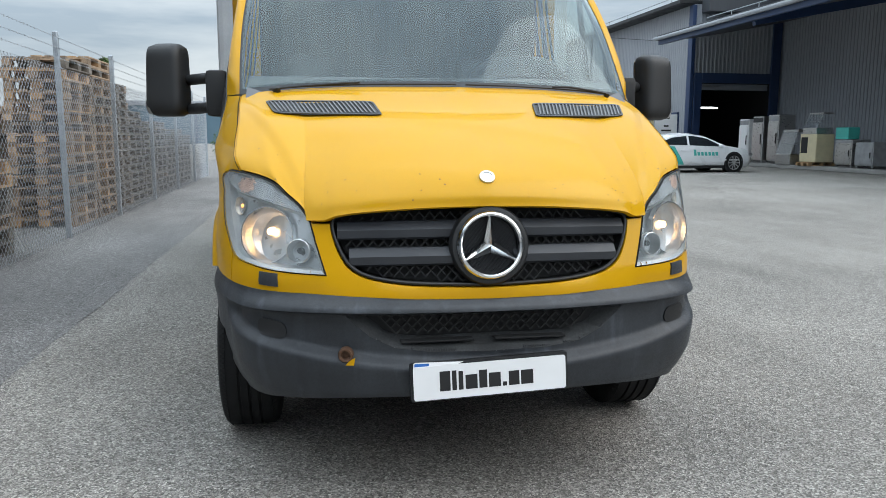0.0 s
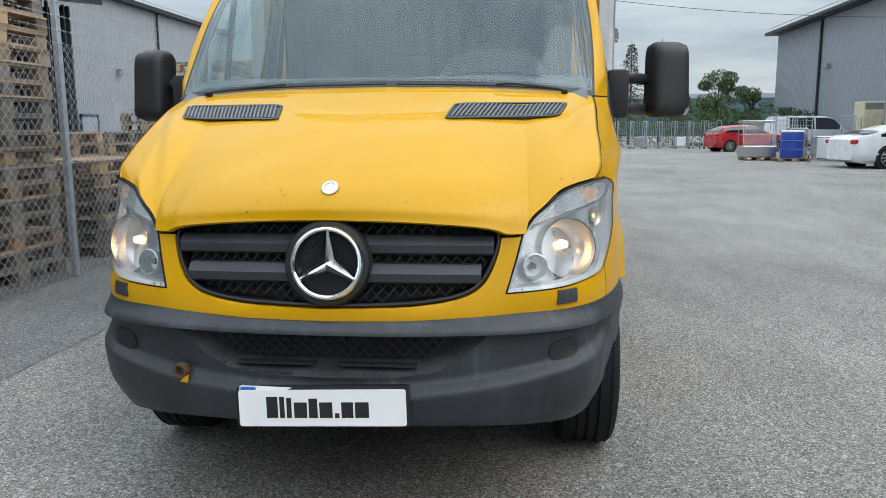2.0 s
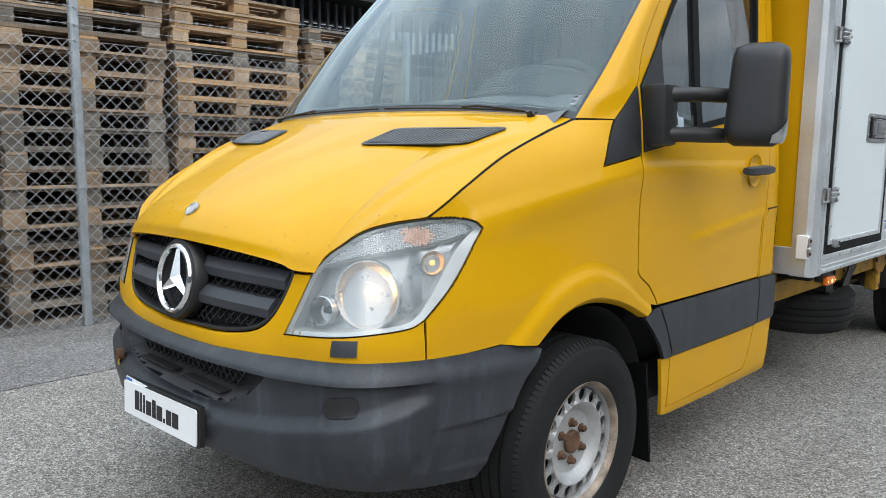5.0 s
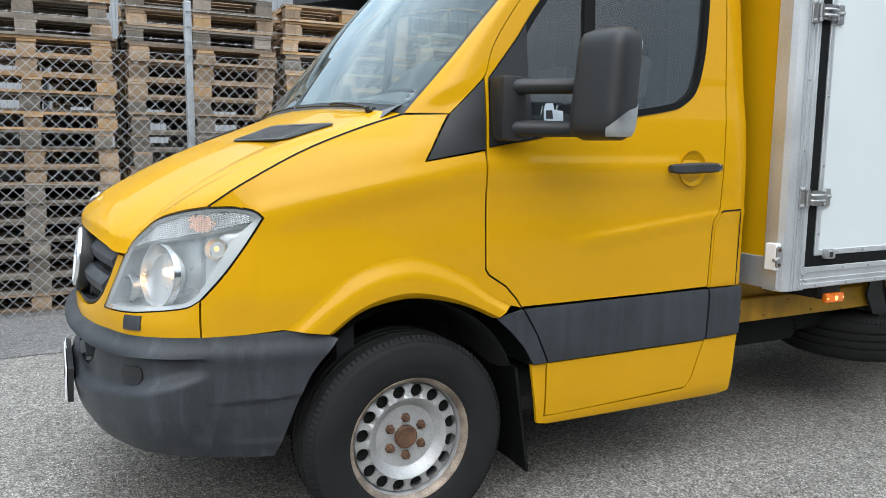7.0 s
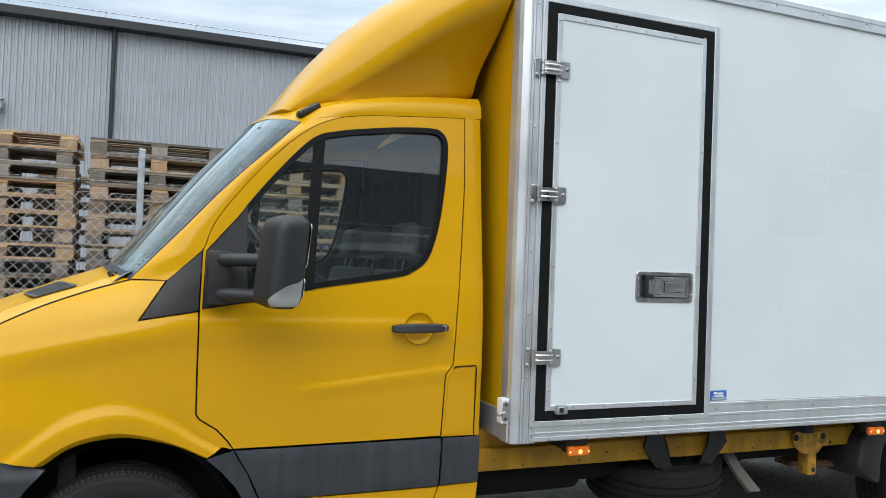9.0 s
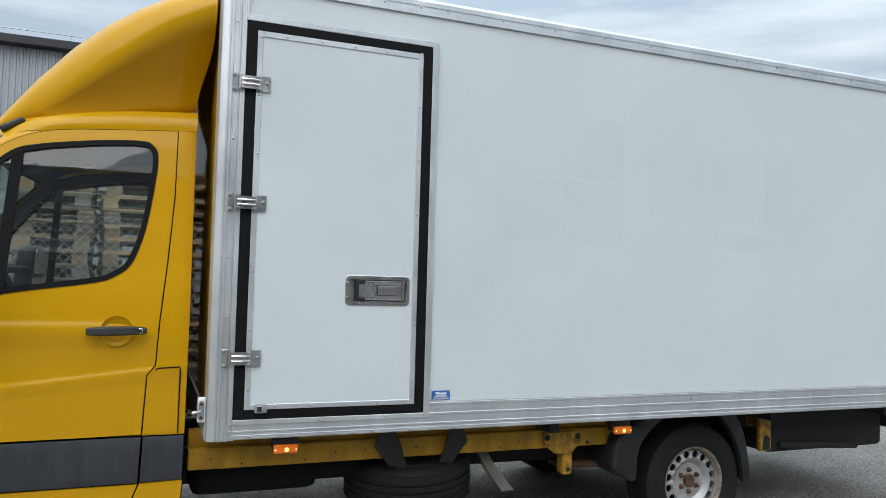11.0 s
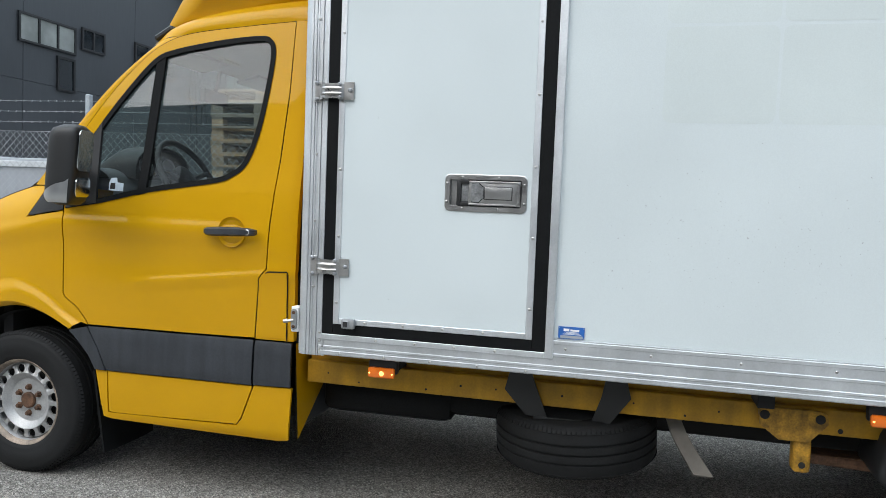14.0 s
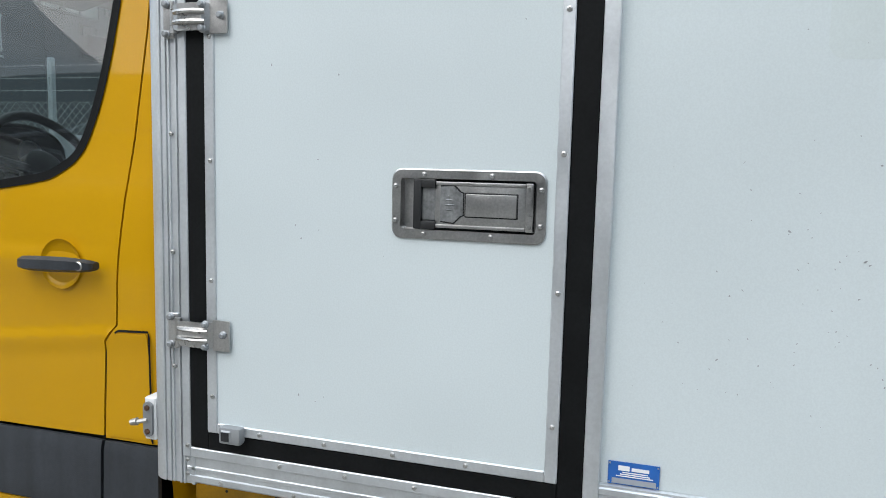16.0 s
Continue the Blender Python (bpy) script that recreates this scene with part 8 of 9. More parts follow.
ladder = part("roof_ladder", bm, M_TRIM_BLACK, office, "black steel ladder with a safety cage", sharp=0)
bm = bmesh.new()
for k in range(32):
    add_rod(bm, (-28.15, -16.6, 2.7 + k * 0.28), (-27.65, -16.6, 2.7 + k * 0.28), 0.014, 5)
part("rungs", bm, M_TRIM_BLACK, ladder, sharp=0)
bm = bmesh.new()
for k in range(8):
    z = 4.6 + k * 0.95
    add_tube(bm, [Vector((-27.9 + 0.36 * math.cos(a), -16.55 + 0.62 * math.sin(a), z)) for a in np.linspace(0, math.pi, 12)], 0.022, 5)
for a in np.linspace(0.3, math.pi - 0.3, 5):
    add_rod(bm, (-27.9 + 0.36 * math.cos(a), -16.55 + 0.62 * math.sin(a), 4.6), (-27.9 + 0.36 * math.cos(a), -16.55 + 0.62 * math.sin(a), 11.5), 0.016, 5)
part("cage", bm, M_TRIM_BLACK, ladder, sharp=0)
# spiral stair
SX, SY = -13.15, -15.2
stair = thing("spiral_stair", (SX, SY, 0), "galvanised steel spiral stair against the dark building", "stair")
bm = bmesh.new()
add_rod(bm, (SX, SY, 0), (SX, SY, 9.4), 0.09, 14)
part("column", bm, M_GALV, stair)
steps = 42
for k in range(steps):
    a = radians(k * 24)
    z = 0.2 + k * 0.2
    m = pose(SX, SY, z, 0, 0, k * 24)
    bm = bmesh.new()
    vs = [m @ Vector(q) for q in ((0.08, -0.05, 0), (1.15, -0.25, 0), (1.15, 0.25, 0), (0.08, 0.05, 0))]
    lo, hi = [bm.verts.new(v) for v in vs], [bm.verts.new(v + Vector((0, 0, 0.05))) for v in vs]
    face(bm, hi)
    face(bm, lo[::-1])
    for i in range(4):
        face(bm, (lo[i], lo[(i + 1) % 4], hi[(i + 1) % 4], hi[i]))
    part("tread", bm, M_GALV, stair, sharp=0)
    bm = bmesh.new()
    c = m @ Vector((1.13, 0, 0))
    add_rod(bm, c, c + Vector((0, 0, 1.0)), 0.018, 5)
    part("baluster", bm, M_GALV, stair, sharp=0)
bm = bmesh.new()
add_tube(bm, [Vector((SX + 1.14 * math.cos(radians(k * 12)), SY + 1.14 * math.sin(radians(k * 12)), 1.2 + k * 0.1)) for k in range(steps * 2)], 0.024, 6)
add_tube(bm, [Vector((SX + 1.14 * math.cos(radians(k * 12)), SY + 1.14 * math.sin(radians(k * 12)), 0.7 + k * 0.1)) for k in range(steps * 2)], 0.014, 5)
part("handrail", bm, M_GALV, stair, "curved handrail")
bm = bmesh.new()
for z in (3.2, 6.4, 8.6):
    add_box(bm, (SX - 0.9, -17.0, z), (SX + 0.9, SY - 0.5, z + 0.06))
    for dx in (-0.85, 0.85):
        add_rod(bm, (SX + dx, -16.9, z), (SX + dx, -16.9, z + 1.0), 0.02, 5)
        add_rod(bm, (SX + dx, SY - 0.5, z), (SX + dx, SY - 0.5, z + 1.0), 0.02, 5)
        add_rod(bm, (SX + dx, -16.9, z + 1.0), (SX + dx, SY - 0.5, z + 1.0), 0.02, 5)
part("landing", bm, M_GALV, stair, sharp=0)

# dark open shed behind the pallets
shed = thing("shed", (-11.5, 10, 0), "dark open-sided shed with upright slats", "shed")
bm = bmesh.new()
vs = [(-8.7, 5.5, 3.98), (-8.7, 14.2, 4.05), (-16, 14.2, 4.9), (-16, 5.5, 4.9)]
lo, hi = [bm.verts.new(v) for v in vs], [bm.verts.new((v[0], v[1], v[2] + 0.22)) for v in vs]
face(bm, hi)
face(bm, lo[::-1])
for i in range(4):
    face(bm, (lo[i], lo[(i + 1) % 4], hi[(i + 1) % 4], hi[i]))
part("roof", bm, M_TRIM_BLACK, shed, "black sheet roof", sharp=0)
for k in range(44):
    bm = bmesh.new()
    y = 5.7 + k * 0.19
    add_box(bm, (-9.36, y, 0.0), (-9.30, y + 0.045, 4.0))
    part("slat", bm, M_CLAD_DARK, shed, sharp=0)
bm = bmesh.new()
add_box(bm, (-15.8, 5.6, 0), (-15.6, 14.1, 4.8))
add_box(bm, (-15.6, 13.9, 0), (-9.4, 14.0, 4.0))
add_box(bm, (-15.6, 5.6, 0), (-9.4, 5.7, 4.0))
part("wall", bm, M_INSIDE_DARK, shed, sharp=0)

# hall across the yard: a long wall, set back behind a canopy where the loading door is
NX, NY = 26.0, 37.5
dock = thing("loading_hall", (30, 34, 0), "grey metal hall with dark blue trim and an open loading door", "building")
bm = bmesh.new()
corrugated(bm, (20.6, NY), (20.6, 62), 0, 8.55, 0.24, 0.03)
part("wall", bm, M_CLAD_LIGHT, dock, "light grey ribbed wall", sharp=25)
bm = bmesh.new()
corrugated(bm, (20.6, NY), (NX, NY), 0, 8.55, 0.24, 0.03, skip=((0.55, 4.75, 0.0, 4.3),))
part("wall", bm, M_CLAD_LIGHT, dock, "light grey ribbed wall with the loading door", sharp=25)
bm = bmesh.new()
corrugated(bm, (NX, -30), (NX, NY), 0, 8.55, 0.24, 0.03)
part("wall", bm, M_CLAD_LIGHT, dock, "light grey ribbed wall behind the dock", sharp=25)
# closing walls and the room behind the door, coloured near-black for shade
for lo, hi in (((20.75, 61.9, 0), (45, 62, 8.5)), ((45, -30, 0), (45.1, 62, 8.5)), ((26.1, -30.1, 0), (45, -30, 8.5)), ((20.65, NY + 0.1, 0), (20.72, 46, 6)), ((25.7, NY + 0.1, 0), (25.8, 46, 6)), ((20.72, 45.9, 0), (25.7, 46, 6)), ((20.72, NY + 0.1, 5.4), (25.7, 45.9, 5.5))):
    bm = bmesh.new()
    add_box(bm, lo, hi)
    part("wall", bm, M_INSIDE_DARK, dock, "interior wall painted near-black in place of shade", sharp=0)
for lo, hi in (((19.7, NY + 0.02, 8.56), (46, 62.6, 8.78)), ((25.2, -30.4, 8.56), (46, NY, 8.78))):
    bm = bmesh.new()
    add_box(bm, lo, hi, 0.02)
    part("roof", bm, M_TRIM_BLACK, dock, "black roof edge", sharp=0)
for y0 in np.arange(-30, 62, 3.0):
    x = 19.9 if y0 > NY - 0.5 else 25.4
    bm = bmesh.new()
    add_rod(bm, (x, y0, 8.78), (x, y0, 9.08), 0.02, 6)
    add_rod(bm, (x, y0, 9.06), (x, min(62, y0 + 3.0), 9.06), 0.022, 6)
    part("snow_guard", bm, M_GALV, dock)
# the dark upper storey set back behind the canopy
bm = bmesh.new()
add_box(bm, (20.95, 36.62, 8.05), (45, 37.45, 11.6), 0.03)
add_box(bm, (26.25, -30, 8.80), (45, 36.60, 11.6), 0.03)
part("upper_storey", bm, M_CLAD_DARK, dock, "dark upper storey", sharp=0)
for lo, hi in (((20.44, NY - 0.1, 0), (20.66, NY + 0.35, 8.5)), ((20.7, NY - 0.14, 0), (21.15, NY - 0.02, 4.85)), ((25.35, NY - 0.14, 0), (25.9, NY - 0.02, 7.8)), ((21.15, NY - 0.14, 4.3), (25.35, NY - 0.02, 4.85)), ((25.86, 21.0, 0), (25.98, 21.8, 6.2))):
    bm = bmesh.new()
    add_box(bm, lo, hi, 0.02)
    part("door_trim", bm, M_TRIM_BLUE, dock, "dark blue door trim", sharp=0)
bm = bmesh.new()
for k in range(5):
    add_rod(bm, (21.16, NY + 0.16, 4.24 - 0.07 * k), (25.34, NY + 0.16, 4.24 - 0.07 * k), 0.04, 8)
part("roller_door", bm, M_CLAD_LIGHT, dock, "rolled-up grey door curtain", sharp=30)
bm = bmesh.new()
add_rod(bm, (20.5, 52.8, 0), (20.5, 52.8, 8.5), 0.09, 8)
part("downpipe", bm, M_TRIM_BLACK, dock)
for y0, y1, z0, z1, mt in ((58.0, 60.2, 1.3, 2.7, M_DARK_GLASS), (56.0, 57.0, 0.2, 2.4, M_DARK_GLASS), (38.9, 40.1, 0.2, 2.6, M_CLAD_LIGHT)):
    bm = bmesh.new()
    for lo, hi in (((y0 - 0.12, z0), (y0, z1)), ((y1, z0), (y1 + 0.12, z1)), ((y0 - 0.12, z1), (y1 + 0.12, z1 + 0.12))):
        add_box(bm, (20.46, lo[0], lo[1]), (20.62, hi[0], hi[1]))
    wn_ = part("window", bm, M_TRIM_BLUE, dock, "blue-framed opening", sharp=0)
    bm = bmesh.new()
    add_box(bm, (20.50, y0, z0), (20.56, y1, z1))
    part("pane", bm, mt, wn_, sharp=0)
for y0, z0 in ((51.2, 5.35), (41.0, 5.6)):
    bm = bmesh.new()
    add_box(bm, (20.3, y0 - 0.2, z0 - 0.2), (20.6, y0 + 0.2, z0 + 0.15), 0.04)
    part("wall_lamp", bm, M_GREY_STEEL, dock)
# canopy
bm = bmesh.new()
vs = [(16.0, -30, 5.85), (16.0, 32.5, 5.85), (20.6, 37.36, 6.705), (25.95, 37.36, 7.7), (25.95, -30, 7.7)]
lo, hi = [bm.verts.new(v) for v in vs], [bm.verts.new((v[0], v[1], v[2] + 0.24)) for v in vs]
face(bm, hi)
face(bm, lo[::-1])
for i in range(5):
    face(bm, (lo[i], lo[(i + 1) % 5], hi[(i + 1) % 5], hi[i]))
part("canopy", bm, M_CLAD_DARK, dock, "dark sheet canopy over the dock", sharp=0)
bm = bmesh.new()
add_rod(bm, (15.92, -30, 5.93), (15.92, 32.6, 5.93), 0.09, 8)
part("gutter", bm, M_CLAD_LIGHT, dock, "pale gutter")
bm = bmesh.new()
add_box(bm, (16.06, -30, 5.66), (16.22, 32.4, 5.86))
part("canopy_beam", bm, M_TRIM_BLUE, dock, "dark blue beam under the canopy", sharp=0)
for y0 in np.arange(-26, 32, 7.25):
    bm = bmesh.new()
    add_box(bm, (16.22, y0 - 0.1, 5.5), (25.95, y0 + 0.1, 5.84), 0.0, Matrix.Translation((16.2, 0, 5.8)) @ Matrix.Rotation(radians(-10.5), 4, "Y") @ Matrix.Translation((-16.2, 0, -5.8)))
    part("canopy_rafter", bm, M_TRIM_BLUE, dock, sharp=0)
for y0 in np.arange(2, 30, 2.0):
    bm = bmesh.new()
    add_rod(bm, (17.2, y0, 6.3), (17.2, y0, 6.62), 0.02, 6)
    add_rod(bm, (17.2, y0, 6.6), (17.2, y0 + 2.0, 6.6), 0.022, 6)
    part("snow_guard", bm, M_GALV, dock)
bm = bmesh.new()
add_box(bm, (22.2, 40.0, 3.0), (23.7, 40.12, 3.1))
part("strip_light", bm, glow_material("white_strip_light", (0.9, 0.95, 1.0), 1.5), dock, "lit strip light", sharp=0)
# raised kerb along the dock
bm = bmesh.new()
add_box(bm, (19.0, 4, 0), (25.9, 37.3, 0.17), 0.03)
tagged(part("kerb", bm, M_CONCRETE, sharp=25), "low concrete kerb along the loading hall", "kerb", kind="structure")

# far blue hall
far_hall = thing("blue_hall", (25, 135, 0), "long low blue-grey metal hall in the distance", "building")
bm = bmesh.new()
add_box(bm, (-30, 130, 0), (60, 150, 6.2))
part("wall", bm, M_CLAD_BLUE, far_hall, sharp=0)
bm = bmesh.new()
add_box(bm, (-30.4, 129.6, 6.2), (60.4, 150.4, 7.0), 0.05)
part("roof", bm, M_CLAD_LIGHT, far_hall, "pale roof edge", sharp=0)
for k in range(12):
    bm = bmesh.new()
    add_box(bm, (-26 + 7 * k, 129.9, 0), (-25.7 + 7 * k, 130.0, 6.2))
    part("joint", bm, M_TRIM_BLUE, far_hall, sharp=0)

# ---------------------------------------------------------------- parked cars
def car(name, place, turn, label, paint, L, W, H, base, belt, top, cabin, wheelbase, front_over, r, roof_in=0.16, stripe=False):
    """A parked car, nose towards local +x. belt and top: (distance from the nose, height) lines; cabin: where the glass begins and ends along the belt."""
    ob = thing(name, place, label, "car", "parked cars", "", turn)
    m = pose(*place, 0, 0, turn)
    hw = W / 2

    def width(x):
        t = x / L
        return hw * (1 - 0.22 * max(0.0, (0.12 - t) / 0.12) ** 2 - 0.16 * max(0.0, (t - 0.90) / 0.10) ** 2)

    def zline(line, x):
        return float(np.interp(x, [q[0] for q in line], [q[1] for q in line]))

    def section(x):
        w, zb, zt = width(x), zline(belt, x), zline(top, x)
        nose = min(1.0, x / 0.25, (L - x) / 0.25)
        low = base + 0.10 * (1 - nose)
        pts = [(0.0, low), (w * 0.86, low), (w * 0.97, low + 0.10), (w, low + 0.28), (w * 0.985, (low + zb) / 2 + 0.10), (w * 0.955, zb)]
        if zt > zb + 0.05:
            g = min(1.0, (zt - zb) / (H - 0.95))
            pts += [(w * 0.955 - roof_in * g * 0.55, zb + (zt - zb) * 0.55), (w * 0.955 - roof_in * g, zb + (zt - zb) * 0.90), (w * 0.60, zt), (0.0, zt + 0.02)]
        else:
            pts += [(w * 0.90, zb + 0.02), (w * 0.80, zt), (w * 0.5, zt + 0.015), (0.0, zt + 0.02)]
        return pts

    stations = [L * k / 48 for k in range(49)]
    bm = bmesh.new()
    for side in BOTH:
        rows = [[bm.verts.new(m @ Vector((L / 2 - x, side * p[0], p[1]))) for p in section(x)] for x in stations]
        for a, b in zip(rows, rows[1:]):
            for i in range(len(a) - 1):
                q = (a[i], a[i + 1], b[i + 1], b[i])
                face(bm, q if side > 0 else q[::-1])
        face(bm, rows[0] if side < 0 else rows[0][::-1])
        face(bm, rows[-1] if side > 0 else rows[-1][::-1])
    bmesh.ops.remove_doubles(bm, verts=bm.verts, dist=0.002)
    body_ = part("body", bm, paint, ob, sharp=38)
    # side glass, one pane on each side of each pillar
    x0, x1 = cabin
    for side in BOTH:
        cuts = [x0 + 0.10, x0 + (x1 - x0) * 0.46, x0 + (x1 - x0) * 0.49, x1 - 0.30]
        for a, b in ((cuts[0], cuts[1]), (cuts[2], cuts[3])):
            bm = bmesh.new()
            xs_ = np.linspace(a, b, 9)
            rows = []
            for x in xs_:
                s = section(x)
                lo, hi = s[5], s[7]
                zb, zh = lo[1] + 0.03, max(lo[1] + 0.04, min(hi[1] - 0.03, zline(top, x) - 0.09))
                rows.append([bm.verts.new(m @ Vector((L / 2 - x, side * (np.interp(z, [lo[1], s[6][1], hi[1]], [lo[0], s[6][0], hi[0]]) + 0.008), z))) for z in (zb, (zb + zh) / 2, zh)])
            for p, q in zip(rows, rows[1:]):
                for i in range(2):
                    f = (p[i], p[i + 1], q[i + 1], q[i])
                    face(bm, f if side > 0 else f[::-1])
            part("side_window", bm, M_DARK_GLASS, ob, "dark side window", sharp=0)
    for nm, a, b in (("windscreen", x0 - 0.55, x0 + 0.35), ("rear_window", x1 - 0.35, x1 + 0.12)):
        bm = bmesh.new()
        rows = []
        for x in np.linspace(a, b, 7):
            w = width(x) * 0.955
            zt, zb = zline(top, x), zline(belt, x)
            g = min(1.0, max(0.0, (zt - zb) / (H - 0.95)))
            rows.append([bm.verts.new(m @ Vector((L / 2 - x, s * (w - roof_in * g) * 0.86, zt + 0.012 + 0.02 * (1 - abs(s))))) for s in (-1, -0.5, 0, 0.5, 1)])
        for p, q in zip(rows, rows[1:]):
            for i in range(4):
                face(bm, (p[i], p[i + 1], q[i + 1], q[i]))
        part(nm, bm, M_DARK_GLASS, ob, sharp=0)
    # wheels, each on a near-black disc in place of a shaded arch
    for side in BOTH:
        for x in (front_over, front_over + wheelbase):
            c = m @ Vector((L / 2 - x, side * (width(x) * 0.99 - 0.10), r))
            out = (m.to_3x3() @ Vector((0, side, 0)))
            up = Vector((0, 0, 1))
            mm = plane_at(c, up.cross(out), up)
            bm = bmesh.new()
            add_lathe(bm, [(r + 0.06, -0.10), (r + 0.06, 0.107), (0.0, 0.107)], mm, 28)
            part("wheel_arch", bm, M_INSIDE_DARK, ob, sharp=0)
            bm = bmesh.new()
            add_lathe(bm, [(r * 0.70, 0.112), (r * 0.74, 0.122), (r * 0.90, 0.124), (r * 0.985, 0.118), (r, 0.10), (r, -0.08)][::-1], mm, 32)
            wh = part("wheel", bm, M_TYRE, ob, "black tyre", sharp=35)
            bm = bmesh.new()
            add_lathe(bm, [(0.0, 0.118), (0.05, 0.118), (0.06, 0.112)][::-1], mm, 16)
            for k in range(10):
                a = 2 * math.pi * k / 10
                q = [mm @ Vector((rr * math.cos(a + d), rr * math.sin(a + d), h)) for rr, d, h in ((0.05, -0.30, 0.117), (r * 0.71, -0.075, 0.119), (r * 0.71, 0.075, 0.119), (0.05, 0.30, 0.117))]
                face(bm, [bm.verts.new(v) for v in q])
            add_lathe(bm, [(r * 0.69, 0.112), (r * 0.70, 0.121), (r * 0.745, 0.122), (r * 0.75, 0.112)][::-1], mm, 32)
            part("rim", bm, M_STEEL_WHEEL, wh, "silver spoked rim", sharp=0)
    # lamps, sills, mirrors
    for side in BOTH:
        for nm, x, z, mt in (("headlamp", 0.10, zline(belt, 0.3) - 0.10, M_REFLECT), ("tail_lamp", L - 0.12, zline(belt, L - 0.3) - 0.10, M_RED_CAR)):
            bm = bmesh.new()
            w = width(x)
            c = m @ Vector((L / 2 - x, side * (w * 0.86), z))
            add_box(bm, (-0.16, -0.10, -0.07), (0.16, 0.10, 0.07), 0.03, Matrix.Translation(c) @ pose(0, 0, 0, 0, 0, turn - side * 18))
            part(nm, bm, mt, ob)
        bm = bmesh.new()
        c = m @ Vector((L / 2 - x0 - 0.12, side * (hw + 0.07), zline(belt, x0) + 0.06))
        add_box(bm, (-0.06, -0.09, -0.06), (0.07, 0.09, 0.06), 0.03, Matrix.Translation(c) @ pose(0, 0, 0, 0, 0, turn))
        part("door_mirror", bm, paint, ob)
        bm = bmesh.new()
        for k in range(2):
            add_box(bm, (L / 2 - (x0 + 0.75 + 1.0 * k), side * hw - 0.012, zline(belt, x0) - 0.12), (L / 2 - (x0 + 0.55 + 1.0 * k), side * hw + 0.012, zline(belt, x0) - 0.085), 0.006, m)
        part("door_handle", bm, paint, ob)
        bm = bmesh.new()
        add_box(bm, (L / 2 - front_over - wheelbase + r + 0.08, side * hw * 0.98 - 0.03, base - 0.01), (L / 2 - front_over - r - 0.08, side * hw * 0.98 + 0.02, base + 0.09), 0.01, m)
        part("sill", bm, M_BLACK, ob)
    return ob, m, section


sedan, m_sed, sec_sed = car("sedan", (13.3, 24.2, 0), 7.0, "white electric saloon car with a green stripe on its side", M_WHITE_CAR, 4.97, 1.93, 1.44, 0.17,
                            [(0, 0.62), (0.5, 0.82), (1.6, 0.92), (3.4, 0.98), (4.6, 0.98), (4.97, 0.86)],
                            [(0, 0.66), (0.4, 0.86), (1.3, 0.99), (2.1, 1.34), (2.75, 1.43), (3.5, 1.36), (4.4, 1.10), (4.85, 1.02), (4.97, 0.90)], (1.45, 4.45), 2.96, 0.92, 0.35)
# the stripe and the scripted name become plain shapes
for side in BOTH:
    bm = bmesh.new()
    rows_ = []
    for k in range(7):
        t = k / 6
        z = 0.30 + 0.66 * t
        row = []
        for x in (3.05 + 0.42 * t, 3.50 + 0.42 * t):
            s = sec_sed(x)
            w = float(np.interp(z, [q[1] for q in s[1:6]], [q[0] for q in s[1:6]]))
            row.append(bm.verts.new(m_sed @ Vector((4.97 / 2 - x, side * (w + 0.006), z))))
        rows_.append(row)
    for a, b in zip(rows_, rows_[1:]):
        face(bm, (a[0], a[1], b[1], b[0]))
    part("stripe", bm, M_TEAL, sedan, "green stripe", sharp=0)
    x = 2.65
    for k in range(7):
        bm = bmesh.new()
        w_, h_ = 0.11, 0.13 if k else 0.22
        q = []
        for dx, dz in ((0, 0), (w_, 0), (w_ - 0.02, h_), (-0.02, h_)):
            z = 0.62 + dz
            s = sec_sed(x - dx)
            q.append(bm.verts.new(m_sed @ Vector((4.97 / 2 - (x - dx), side * (float(np.interp(z, [p[1] for p in s[1:6]], [p[0] for p in s[1:6]])) + 0.006), z))))
        face(bm, q)
        x -= 0.155
        part("lettering_bar", bm, M_TEAL, sedan, "green bar on the flank", sharp=0)

estate, m_est, sec_est = car("estate_car", (0.75, 33.4, 0), 184.0, "white estate car with roof rails and black bars on its flank", M_WHITE_CAR, 4.69, 1.80, 1.70, 0.22,
                             [(0, 0.72), (0.5, 0.95), (1.5, 1.04), (3.4, 1.08), (4.5, 1.12), (4.69, 1.0)],
                             [(0, 0.76), (0.5, 1.0), (1.35, 1.10), (2.0, 1.55), (2.6, 1.68), (3.8, 1.64), (4.45, 1.48), (4.62, 1.10), (4.69, 1.04)], (1.4, 4.5), 2.67, 0.92, 0.35)
for side in BOTH:
    x = 2.35
    for k, (w_, h_) in enumerate(((0.10, 0.34), (0.05, 0.34), (0.05, 0.30), (0.15, 0.22), (0.10, 0.28), (0.16, 0.22))):
        bm = bmesh.new()
        q = []
        for dx, dz in ((0, 0), (w_, 0), (w_, h_), (0, h_)):
            z = 0.62 + dz
            s = sec_est(x + dx)
            q.append(bm.verts.new(m_est @ Vector((4.69 / 2 - (x + dx), side * (float(np.interp(z, [p[1] for p in s[1:6]], [p[0] for p in s[1:6]])) + 0.006), z))))
        face(bm, q)
        x += w_ + 0.04
        part("lettering_bar", bm, M_INK, estate, "black bar on the flank", sharp=0)
    bm = bmesh.new()
    add_box(bm, (4.69 / 2 - 4.1, side * 0.60 - 0.02, 1.70), (4.69 / 2 - 2.3, side * 0.60 + 0.02, 1.735), 0.01, m_est)
    part("roof_rail", bm, M_BLACK, estate)
